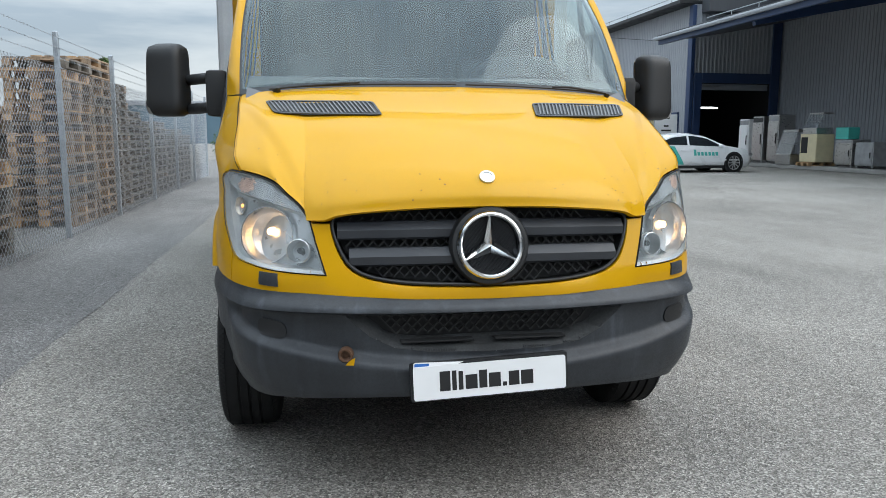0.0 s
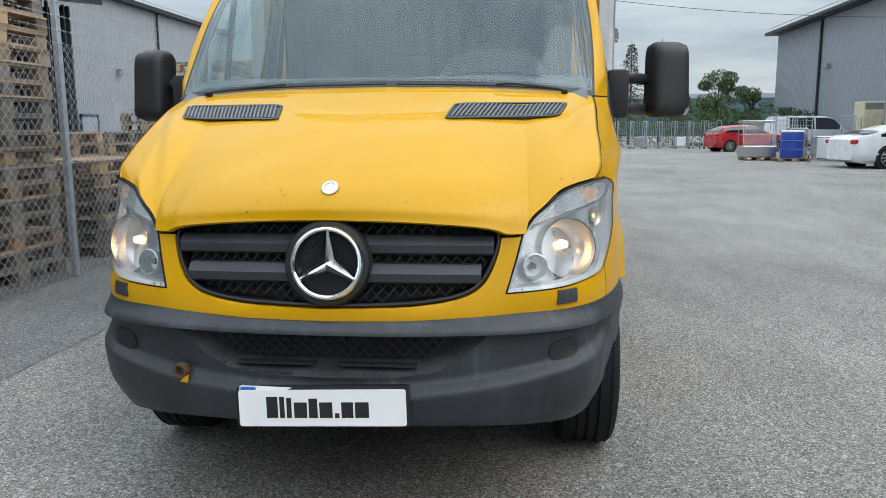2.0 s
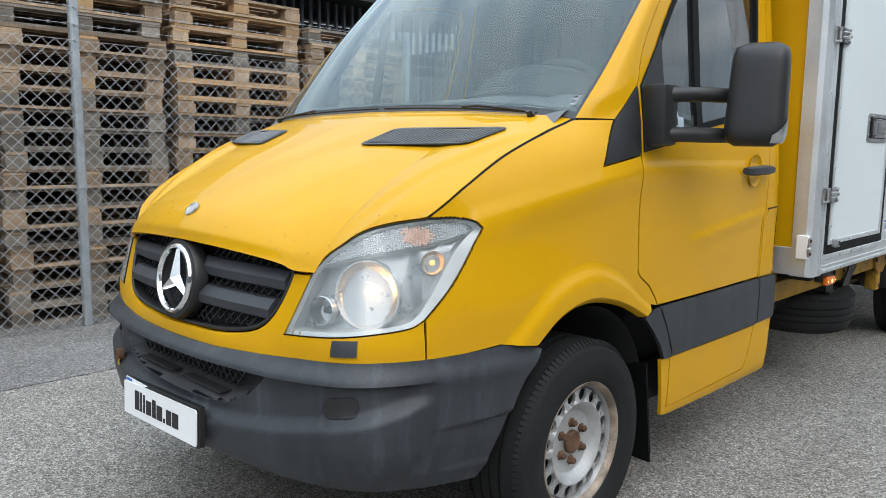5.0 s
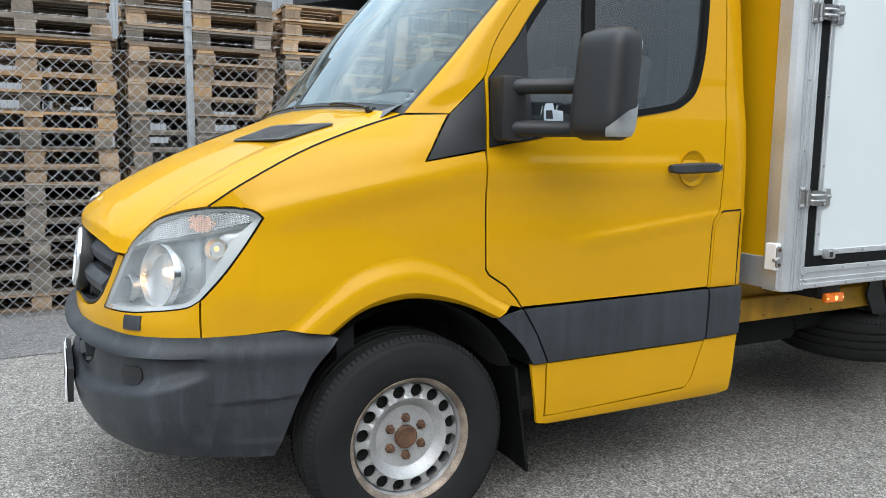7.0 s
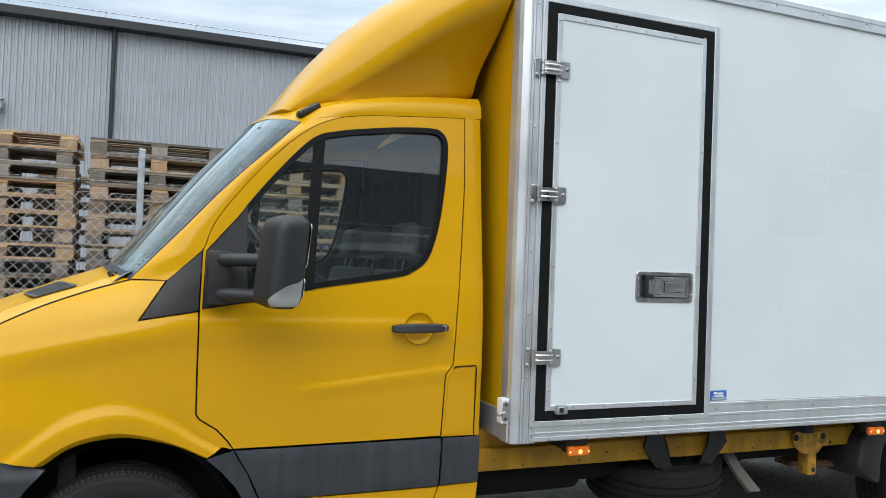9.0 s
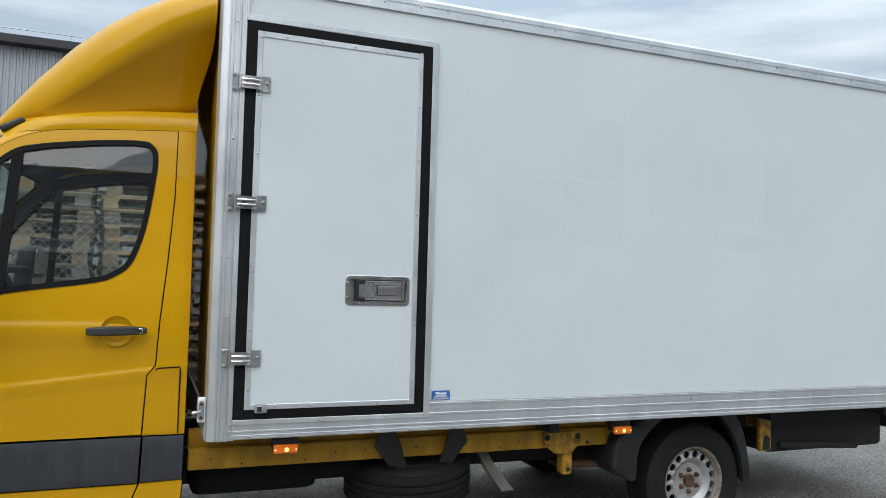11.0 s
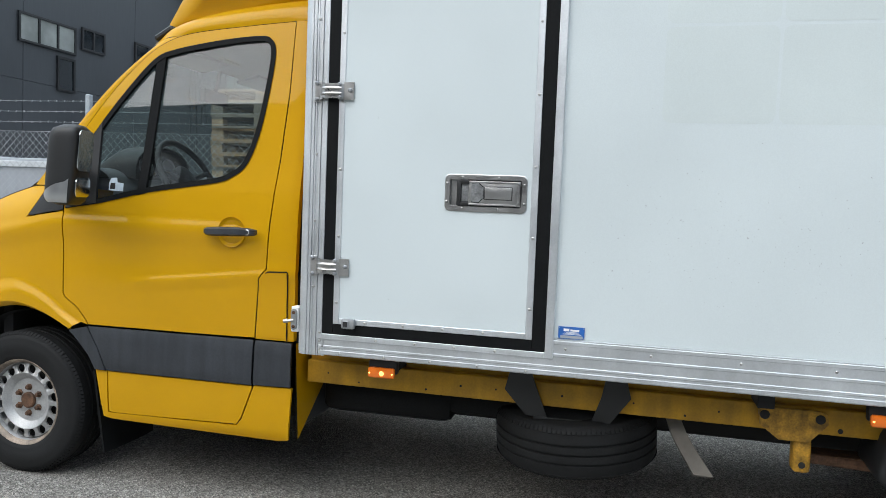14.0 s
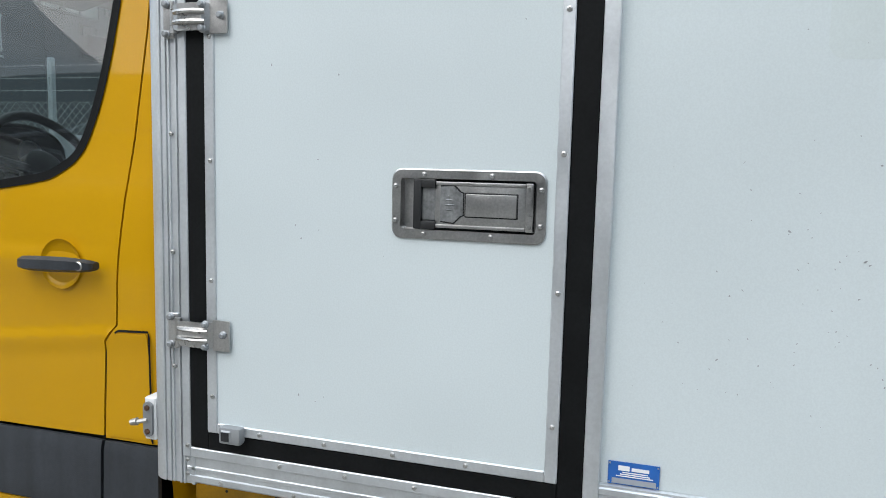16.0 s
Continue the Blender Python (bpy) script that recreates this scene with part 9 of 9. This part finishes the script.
car("hatchback", (13.0, 42.2, 0), 12.0, "red hatchback parked beside the appliances", M_RED_CAR, 4.2, 1.78, 1.48, 0.2,
    [(0, 0.66), (0.4, 0.86), (1.3, 0.96), (3.2, 1.02), (4.0, 1.04), (4.2, 0.9)],
    [(0, 0.7), (0.4, 0.9), (1.15, 1.0), (1.8, 1.40), (2.4, 1.47), (3.4, 1.42), (4.0, 1.15), (4.2, 0.95)], (1.25, 4.0), 2.6, 0.85, 0.32)
car("van", (17.6, 45.5, 0), 20.0, "white van behind the appliances", M_WHITE_CAR, 5.2, 1.95, 2.0, 0.25,
    [(0, 0.8), (0.4, 1.0), (1.2, 1.15), (5.0, 1.2), (5.2, 1.15)], [(0, 0.85), (0.4, 1.05), (0.9, 1.2), (1.7, 1.9), (2.2, 1.98), (5.0, 1.98), (5.2, 1.9)], (1.2, 5.0), 3.1, 0.95, 0.34)

# ---------------------------------------------------------------- discarded appliances across the yard
def appliance(name, x, y, w, d, h, mat, label, z=0.0, turn=0.0, door=True, legs=True, trim=M_GREY_STEEL):
    ob = thing(name, (x, y, z), label, "appliance", "discarded kitchen appliances", "", turn)
    m = pose(x, y, z, 0, 0, turn)
    bm = bmesh.new()
    add_box(bm, (-w / 2, -d / 2, 0.10 if legs else 0.0), (w / 2, d / 2, h), 0.02, m)
    part("body", bm, mat, ob)
    if door:
        bm = bmesh.new()
        add_box(bm, (-w / 2 + 0.03, -d / 2 - 0.035, 0.16), (w / 2 - 0.03, -d / 2 - 0.002, h * 0.84), 0.012, m)
        dr = part("door", bm, mat, ob)
        bm = bmesh.new()
        add_box(bm, (w / 2 - 0.10, -d / 2 - 0.075, h * 0.40), (w / 2 - 0.07, -d / 2 - 0.036, h * 0.62), 0.008, m)
        part("handle", bm, M_BLACK, dr)
        bm = bmesh.new()
        add_box(bm, (-w / 2 + 0.03, -d / 2 - 0.02, h * 0.87), (w / 2 - 0.03, -d / 2 - 0.002, h * 0.97), 0.006, m)
        part("control_panel", bm, trim, ob)
    if legs:
        for sx in BOTH:
            for sy in BOTH:
                bm = bmesh.new()
                add_rod(bm, m @ Vector((sx * (w / 2 - 0.06), sy * (d / 2 - 0.06), 0)), m @ Vector((sx * (w / 2 - 0.06), sy * (d / 2 - 0.06), 0.12)), 0.022, 8)
                part("leg", bm, M_GREY_STEEL, ob)
    return ob, m


K = 0.17
appliance("fridge", 19.75, 30.0, 0.75, 0.8, 1.95, M_WHITE, "tall pale grey catering fridge beside the loading door", K, -90)
appliance("fridge", 19.75, 28.9, 0.8, 0.8, 2.05, M_STAINLESS, "tall stainless catering fridge with a dark panel", K, -90, trim=M_BLACK)
appliance("fridge", 19.85, 27.9, 0.75, 0.8, 2.1, M_STAINLESS, "tall stainless fridge at the back of the row", K, -90)
appliance("oven", 19.7, 23.2, 0.9, 0.8, 1.05, M_STAINLESS, "stainless cooker with a row of knobs", K, -90)
appliance("cooker", 19.7, 22.1, 0.9, 0.8, 0.95, M_GREY_STEEL, "grey steel cooker on the kerb", K, -90)
appliance("chest", 19.75, 23.6, 0.7, 0.5, 0.45, M_TEAL, "teal machine standing on a cooker", K + 1.06, -90, door=False, legs=False)
ob, m = appliance("cabinet", 19.5, 25.0, 1.0, 0.8, 1.1, M_CREAM, "cream wooden cabinet with an open niche on a pallet", K + 0.15, -90, door=False, legs=False)
# a near-black plate on the front stands for the shaded hollow
bm = bmesh.new()
add_box(bm, (-0.42, -0.41, 0.35), (-0.02, -0.39, 0.98), 0.005, m)
part("niche", bm, M_INSIDE_DARK, ob)
put_pallet(2, False, pose(19.5, 25.0, K, 0, 0, 90))


def display_case(x, y, z, w, d, h, label, turn=-90):
    ob = thing("display_case", (x, y, z), label, "display case", "discarded kitchen appliances", "", turn)
    m = pose(x, y, z, 0, 0, turn)
    bm = bmesh.new()
    add_box(bm, (-w / 2, -d / 2, 0), (w / 2, d / 2, h * 0.3), 0.02, m)
    part("body", bm, M_STAINLESS, ob)
    bm = bmesh.new()
    add_box(bm, (-w / 2, -d / 2 + d * 0.35, h * 0.93), (w / 2, d / 2, h), 0.015, m)
    part("top", bm, M_STAINLESS, ob)
    bm = bmesh.new()
    for sx in BOTH:
        add_rod(bm, m @ Vector((sx * w * 0.48, -d * 0.47, h * 0.3)), m @ Vector((sx * w * 0.48, -d * 0.12, h * 0.97)), 0.015, 6)
        add_rod(bm, m @ Vector((sx * w * 0.48, d * 0.47, h * 0.3)), m @ Vector((sx * w * 0.48, d * 0.47, h * 0.97)), 0.015, 6)
    add_box(bm, (-w * 0.46, -d * 0.3, h * 0.60), (w * 0.46, d * 0.45, h * 0.615), 0.0, m)
    part("case_frame", bm, M_GREY_STEEL, ob)
    bm = bmesh.new()
    q = [m @ Vector(v) for v in ((-w * 0.47, -d * 0.48, h * 0.3), (w * 0.47, -d * 0.48, h * 0.3), (w * 0.47, -d * 0.12, h * 0.96), (-w * 0.47, -d * 0.12, h * 0.96))]
    face(bm, [bm.verts.new(v) for v in q])
    part("pane", bm, M_LENS, ob, sharp=0)
    return ob


display_case(19.5, 25.0, K + 1.25, 0.85, 0.75, 0.85, "small glass-fronted counter case on a cream cabinet")
display_case(19.4, 26.4, K, 1.0, 0.9, 1.45, "curved glass serving counter in stainless steel")
display_case(10.0, 29.9, 0.15, 1.3, 0.9, 1.45, "white glass-fronted cold counter on a pallet", 0)
put_pallet(0, False, pose(10.0, 29.9, 0, 0, 0, 90))
# heap by the white car
appliance("fridge", 14.1, 29.6, 0.8, 0.7, 2.15, M_CREAM, "tall cream fridge with a slatted front", 0.15, 8)
put_pallet(0, False, pose(14.1, 29.6, 0, 0, 0, 5))
appliance("freezer", 12.75, 29.3, 0.95, 0.8, 0.9, M_WHITE, "white chest freezer among the heap", 0.0, 4, door=False)
appliance("worktable", 13.4, 31.2, 1.4, 0.7, 0.95, M_STAINLESS, "stainless steel work table", 0.0, 0, door=False)
appliance("dishwasher", 11.9, 31.0, 0.7, 0.7, 1.3, M_STAINLESS, "stainless dishwasher with a hood", 0.0, 0)
appliance("oven", 16.0, 31.0, 0.9, 0.8, 1.2, M_GREY_STEEL, "grey steel oven on the asphalt", 0.0, 3)
appliance("chiller", 17.2, 37.5, 0.9, 0.9, 1.5, M_GREY_STEEL, "grey chiller unit near the wall", 0.0, 0, door=False)
board = thing("sign_board", (15.3, 29.7, 0), "white printed sign board in a grey frame", "sign", "", "", 4)
m = pose(15.3, 29.7, 0, 0, 0, 4)
bm = bmesh.new()
add_box(bm, (-0.55, -0.03, 0.35), (0.55, 0.03, 2.30), 0.01, m)
part("panel", bm, M_WHITE, board)
bm = bmesh.new()
for z, w in ((2.1, 0.3), (1.75, 0.24), (1.55, 0.5), (1.25, 0.34), (1.0, 0.5), (0.85, 0.42)):
    add_box(bm, (-w / 2, -0.036, z), (w / 2, -0.031, z + 0.07), 0, m)
part("print_bars", bm, M_INK, board, "dark bars of print", sharp=0)
bm = bmesh.new()
for dx in (-0.5, 0.5):
    add_box(bm, (dx - 0.03, -0.3, 0.0), (dx + 0.03, 0.3, 0.06), 0, m)
    add_box(bm, (dx - 0.03, -0.03, 0.0), (dx + 0.03, 0.03, 0.4), 0, m)
part("stand", bm, M_GREY_STEEL, board, sharp=0)
# blue drum
drum = thing("drum", (11.0, 28.8, 0.15), "blue plastic drum on a pallet", "drum")
bm = bmesh.new()
add_lathe(bm, [(0.0, 0.15), (0.40, 0.15), (0.42, 0.25), (0.425, 0.45), (0.445, 0.47), (0.425, 0.49), (0.43, 0.78), (0.45, 0.80), (0.43, 0.82), (0.425, 1.05), (0.40, 1.15), (0.0, 1.15)], Matrix.Translation((11.0, 28.8, 0)), 24)
part("barrel", bm, M_BLUE_DRUM, drum)
bm = bmesh.new()
add_lathe(bm, [(0.43, 1.13), (0.43, 1.18), (0.40, 1.20), (0.0, 1.20)], Matrix.Translation((11.0, 28.8, 0)), 24)
part("lid", bm, M_WHITE, drum)
put_pallet(0, False, pose(11.0, 28.8, 0, 0, 0, 90))


# wire roll cages along the far edge
def roll_cage(m, fill):
    ob = new("roll_cage")
    ob.matrix_basis = m
    tagged(ob, "galvanised wire roll cage on castors", "roll cage", "roll cages at the edge of the yard")
    w, d, h = 0.80, 0.70, 1.75
    bm = bmesh.new()
    for sx in BOTH:
        for sy in BOTH:
            add_rod(bm, m @ Vector((sx * w / 2, sy * d / 2, 0.15)), m @ Vector((sx * w / 2, sy * d / 2, h)), 0.022, 6)
        add_rod(bm, m @ Vector((sx * w / 2, -d / 2, h)), m @ Vector((sx * w / 2, d / 2, h)), 0.022, 6)
    part("tube_frame", bm, M_GALV, ob, sharp=0)
    bm = bmesh.new()
    for k in range(1, 8):
        z = 0.2 + k * 0.2
        for sx in BOTH:
            add_rod(bm, m @ Vector((sx * w / 2, -d / 2, z)), m @ Vector((sx * w / 2, d / 2, z)), 0.008, 4)
        add_rod(bm, m @ Vector((-w / 2, d / 2, z)), m @ Vector((w / 2, d / 2, z)), 0.008, 4)
    for k in range(1, 7):
        x = -w / 2 + k * w / 7
        add_rod(bm, m @ Vector((x, d / 2, 0.2)), m @ Vector((x, d / 2, h)), 0.008, 4)
    part("wire_panel", bm, M_GALV, ob, sharp=0)
    bm = bmesh.new()
    add_box(bm, (-w / 2, -d / 2, 0.14), (w / 2, d / 2, 0.18), 0, m)
    part("base", bm, M_GREY_STEEL, ob, sharp=0)
    for sx in BOTH:
        for sy in BOTH:
            bm = bmesh.new()
            c = m @ Vector((sx * (w / 2 - 0.05), sy * (d / 2 - 0.05), 0.065))
            add_rod(bm, c - Vector((0.015, 0, 0)), c + Vector((0.015, 0, 0)), 0.065, 12)
            part("castor", bm, M_RUBBER, ob, sharp=0)
    return ob


crng = random.Random(12)
first = roll_cage(pose(0, 0, 0), False)
first.matrix_basis = pose(4.3, 48.2, 0, 0, 0, 3)
for k in range(13):
    copy_thing(first, pose(5.15 + k * 0.92 - (13.5 if k > 8 else 0), 48.2 + crng.uniform(-0.4, 0.4), 0, 0, 0, crng.uniform(-14, 14)))
for x, y in ((12.3, 31.9), (11.3, 30.6), (13.3, 28.6)):
    copy_thing(first, pose(x, y, 0, 0, 0, crng.uniform(-14, 14)))
for x, col in ((6.1, M_WHITE), (8.0, M_GREY_STEEL), (10.6, M_WHITE)):
    bm = bmesh.new()
    add_box(bm, (x - 0.3, 47.95, 0.181), (x + 0.3, 48.4, 0.75), 0.03)
    tagged(part("crate", bm, col), "pale crate standing in a roll cage", "crate", "crates")

# ---------------------------------------------------------------- trees and bushes
def crown(bm, rng, clumps, count, size):
    for _ in range(count):
        c, r = clumps[rng.randrange(len(clumps))]
        d = Vector((rng.gauss(0, 1), rng.gauss(0, 1), rng.gauss(0, 1))).normalized()
        p = Vector(c) + Vector((d.x * r[0], d.y * r[1], d.z * r[2])) * (rng.uniform(0.45, 1.06) ** 0.6)
        s = size * rng.uniform(0.5, 1.3)
        a, b = Vector((rng.gauss(0, 1), rng.gauss(0, 1), rng.gauss(0, 1))).normalized(), Vector((rng.gauss(0, 1), rng.gauss(0, 1), rng.gauss(0, 1))).normalized()
        u = a * s
        v = a.cross(b).normalized() * s * 0.6
        face(bm, [bm.verts.new(q) for q in (p - u, p - v * 0.8, p + u, p + v)])


def broadleaf(x, y, h, w, seed, label, count=1500, name="tree"):
    rng = random.Random(seed)
    ob = thing(name, (x, y, 0), label, name, "trees beyond the yard")
    bm = bmesh.new()
    add_tube(bm, [(x, y, 0), (x + 0.05, y, h * 0.2), (x - 0.05, y, h * 0.5), (x, y, h * 0.8)], [0.13, 0.10, 0.07, 0.03], 8)
    clumps = []
    for _ in range(11):
        a, rr, z = rng.uniform(0, 6.28), rng.uniform(0.0, 0.36) * w, rng.uniform(0.28, 0.92) * h
        q = Vector((x + rr * math.cos(a), y + rr * math.sin(a), z))
        add_tube(bm, [(x, y, z * 0.6), (x + rr * 0.5 * math.cos(a), y + rr * 0.5 * math.sin(a), z * 0.85), tuple(q)], [0.05, 0.035, 0.015], 5)
        k = rng.uniform(0.16, 0.30) * w * (1.15 - 0.5 * z / h)
        clumps.append((q, (k, k, k * rng.uniform(0.7, 1.0))))
    part("trunk", bm, M_BARK, ob)
    bm = bmesh.new()
    crown(bm, rng, clumps, count * 3, 0.085)
    tagged(part("crown", bm, M_LEAF, ob, sharp=0), kind="stuff")


def conifer(x, y, h, w, seed, label, thin=False):
    rng = random.Random(seed)
    ob = thing("spruce", (x, y, 0), label, "tree", "trees beyond the yard")
    bm = bmesh.new()
    add_tube(bm, [(x, y, 0), (x + 0.04, y, h * 0.5), (x, y, h)], [0.14, 0.08, 0.02], 8)
    tips = []
    n = 70 if thin else 130
    for k in range(n):
        t = (k + 0.5) / n
        z = h * (0.18 + 0.80 * t)
        rr = w * (1 - t) ** 0.8 * rng.uniform(0.55, 1.1) + 0.12
        a = k * 2.4 + rng.uniform(-0.4, 0.4)
        tip = Vector((x + rr * math.cos(a), y + rr * math.sin(a), z - rr * 0.22))
        add_tube(bm, [(x, y, z), tuple((Vector((x, y, z)) + tip) / 2 + Vector((0, 0, 0.03))), tuple(tip)], [0.025, 0.016, 0.008], 4)
        tips.append((Vector((x, y, z)), tip))
    part("trunk", bm, M_BARK, ob)
    bm = bmesh.new()
    for p0, p1 in tips:
        for _ in range(5 if thin else 16):
            t = rng.uniform(0.25, 1.0)
            p = p0 + (p1 - p0) * t + Vector((rng.gauss(0, 0.07), rng.gauss(0, 0.07), rng.gauss(-0.05, 0.06)))
            d = (p1 - p0).normalized() * rng.uniform(0.10, 0.24) + Vector((0, 0, -0.06))
            s = Vector((rng.gauss(0, 1), rng.gauss(0, 1), rng.gauss(0, 1))).normalized() * 0.045
            face(bm, [bm.verts.new(q) for q in (p, p + d * 0.6 + s, p + d, p + d * 0.6 - s)])
    tagged(part("crown", bm, M_LEAF_DARK, ob, sharp=0), kind="stuff")


broadleaf(16.2, 62, 6.0, 4.6, 1, "green birch beyond the yard fence", 2300)
broadleaf(12.6, 60, 4.6, 3.6, 2, "small green tree beyond the yard fence", 1700)
broadleaf(14.4, 58, 3.8, 3.4, 3, "leafy green bush beyond the yard", 1400, "bush")
broadleaf(6.0, 60, 4.6, 3.6, 4, "small green tree beyond the roll cages", 1700)
broadleaf(3.6, 61, 4.3, 3.2, 5, "young green tree beyond the roll cages", 1500)
broadleaf(1.0, 62, 4.6, 3.4, 6, "green tree behind the white car", 1500)
broadleaf(-2.5, 60, 4.4, 3.4, 7, "green tree beside the far hall", 1300)
broadleaf(19.5, 64, 5.0, 4.0, 8, "green tree at the corner of the hall", 1500)
broadleaf(-8.3, 28.5, 4.7, 1.3, 9, "small tree behind the stacked pallets", 420)
broadleaf(-11.3, 26.0, 3.1, 1.1, 10, "small green bush beside the grey hall", 320, "bush")
conifer(9.2, 62, 8.3, 1.5, 1, "dark spruce beyond the yard")
conifer(12.3, 66, 8.9, 1.7, 2, "thin bare spruce beyond the yard", True)
conifer(3.9, 70, 6.3, 1.6, 3, "dark spruce behind the hedge")
hrng = random.Random(31)
bm = bmesh.new()
clumps = [((x, 53.5 + hrng.uniform(-1, 1), hrng.uniform(0.6, 2.0)), (1.3, 0.9, hrng.uniform(0.8, 1.3))) for x in np.arange(-6, 22, 0.9)]
crown(bm, hrng, clumps, 30000, 0.075)
tagged(part("hedge", bm, M_LEAF, sharp=0), "low green hedge behind the roll cages", "hedge", kind="stuff")

# lamp post, road sign, overhead cable
lp = thing("street_lamp", (0.75, 60, 0), "tall thin grey street lamp", "street lamp")
bm = bmesh.new()
add_rod(bm, (0.75, 60, 0), (0.75, 60, 6.35), 0.06, 8, 0.035)
part("pole", bm, M_GALV, lp)
bm = bmesh.new()
add_lathe(bm, [(0.0, 0.0), (0.25, 0.05), (0.27, 0.14), (0.15, 0.22), (0.0, 0.24)], Matrix.Translation((0.75, 60, 6.3)), 14)
part("lamp_head", bm, M_BLACK, lp)
bm = bmesh.new()
cable = [(0.5 + 20 * t, 40.0 + 12 * t * 0, 8.75 - 1.9 * t - 1.6 * t * (1 - t)) for t in np.linspace(0, 1, 30)]
add_tube(bm, [(-25.2, 40, 9.6)] + cable, 0.014, 5)
tagged(part("overhead_cable", bm, M_TRIM_BLACK, sharp=0), "thin black overhead cable across the yard", "cable")

# pallet patterns that stand nowhere
for src in FULL + PLAIN:
    if src not in used:
        for o in (*src.children_recursive, src):
            bpy.data.objects.remove(o)
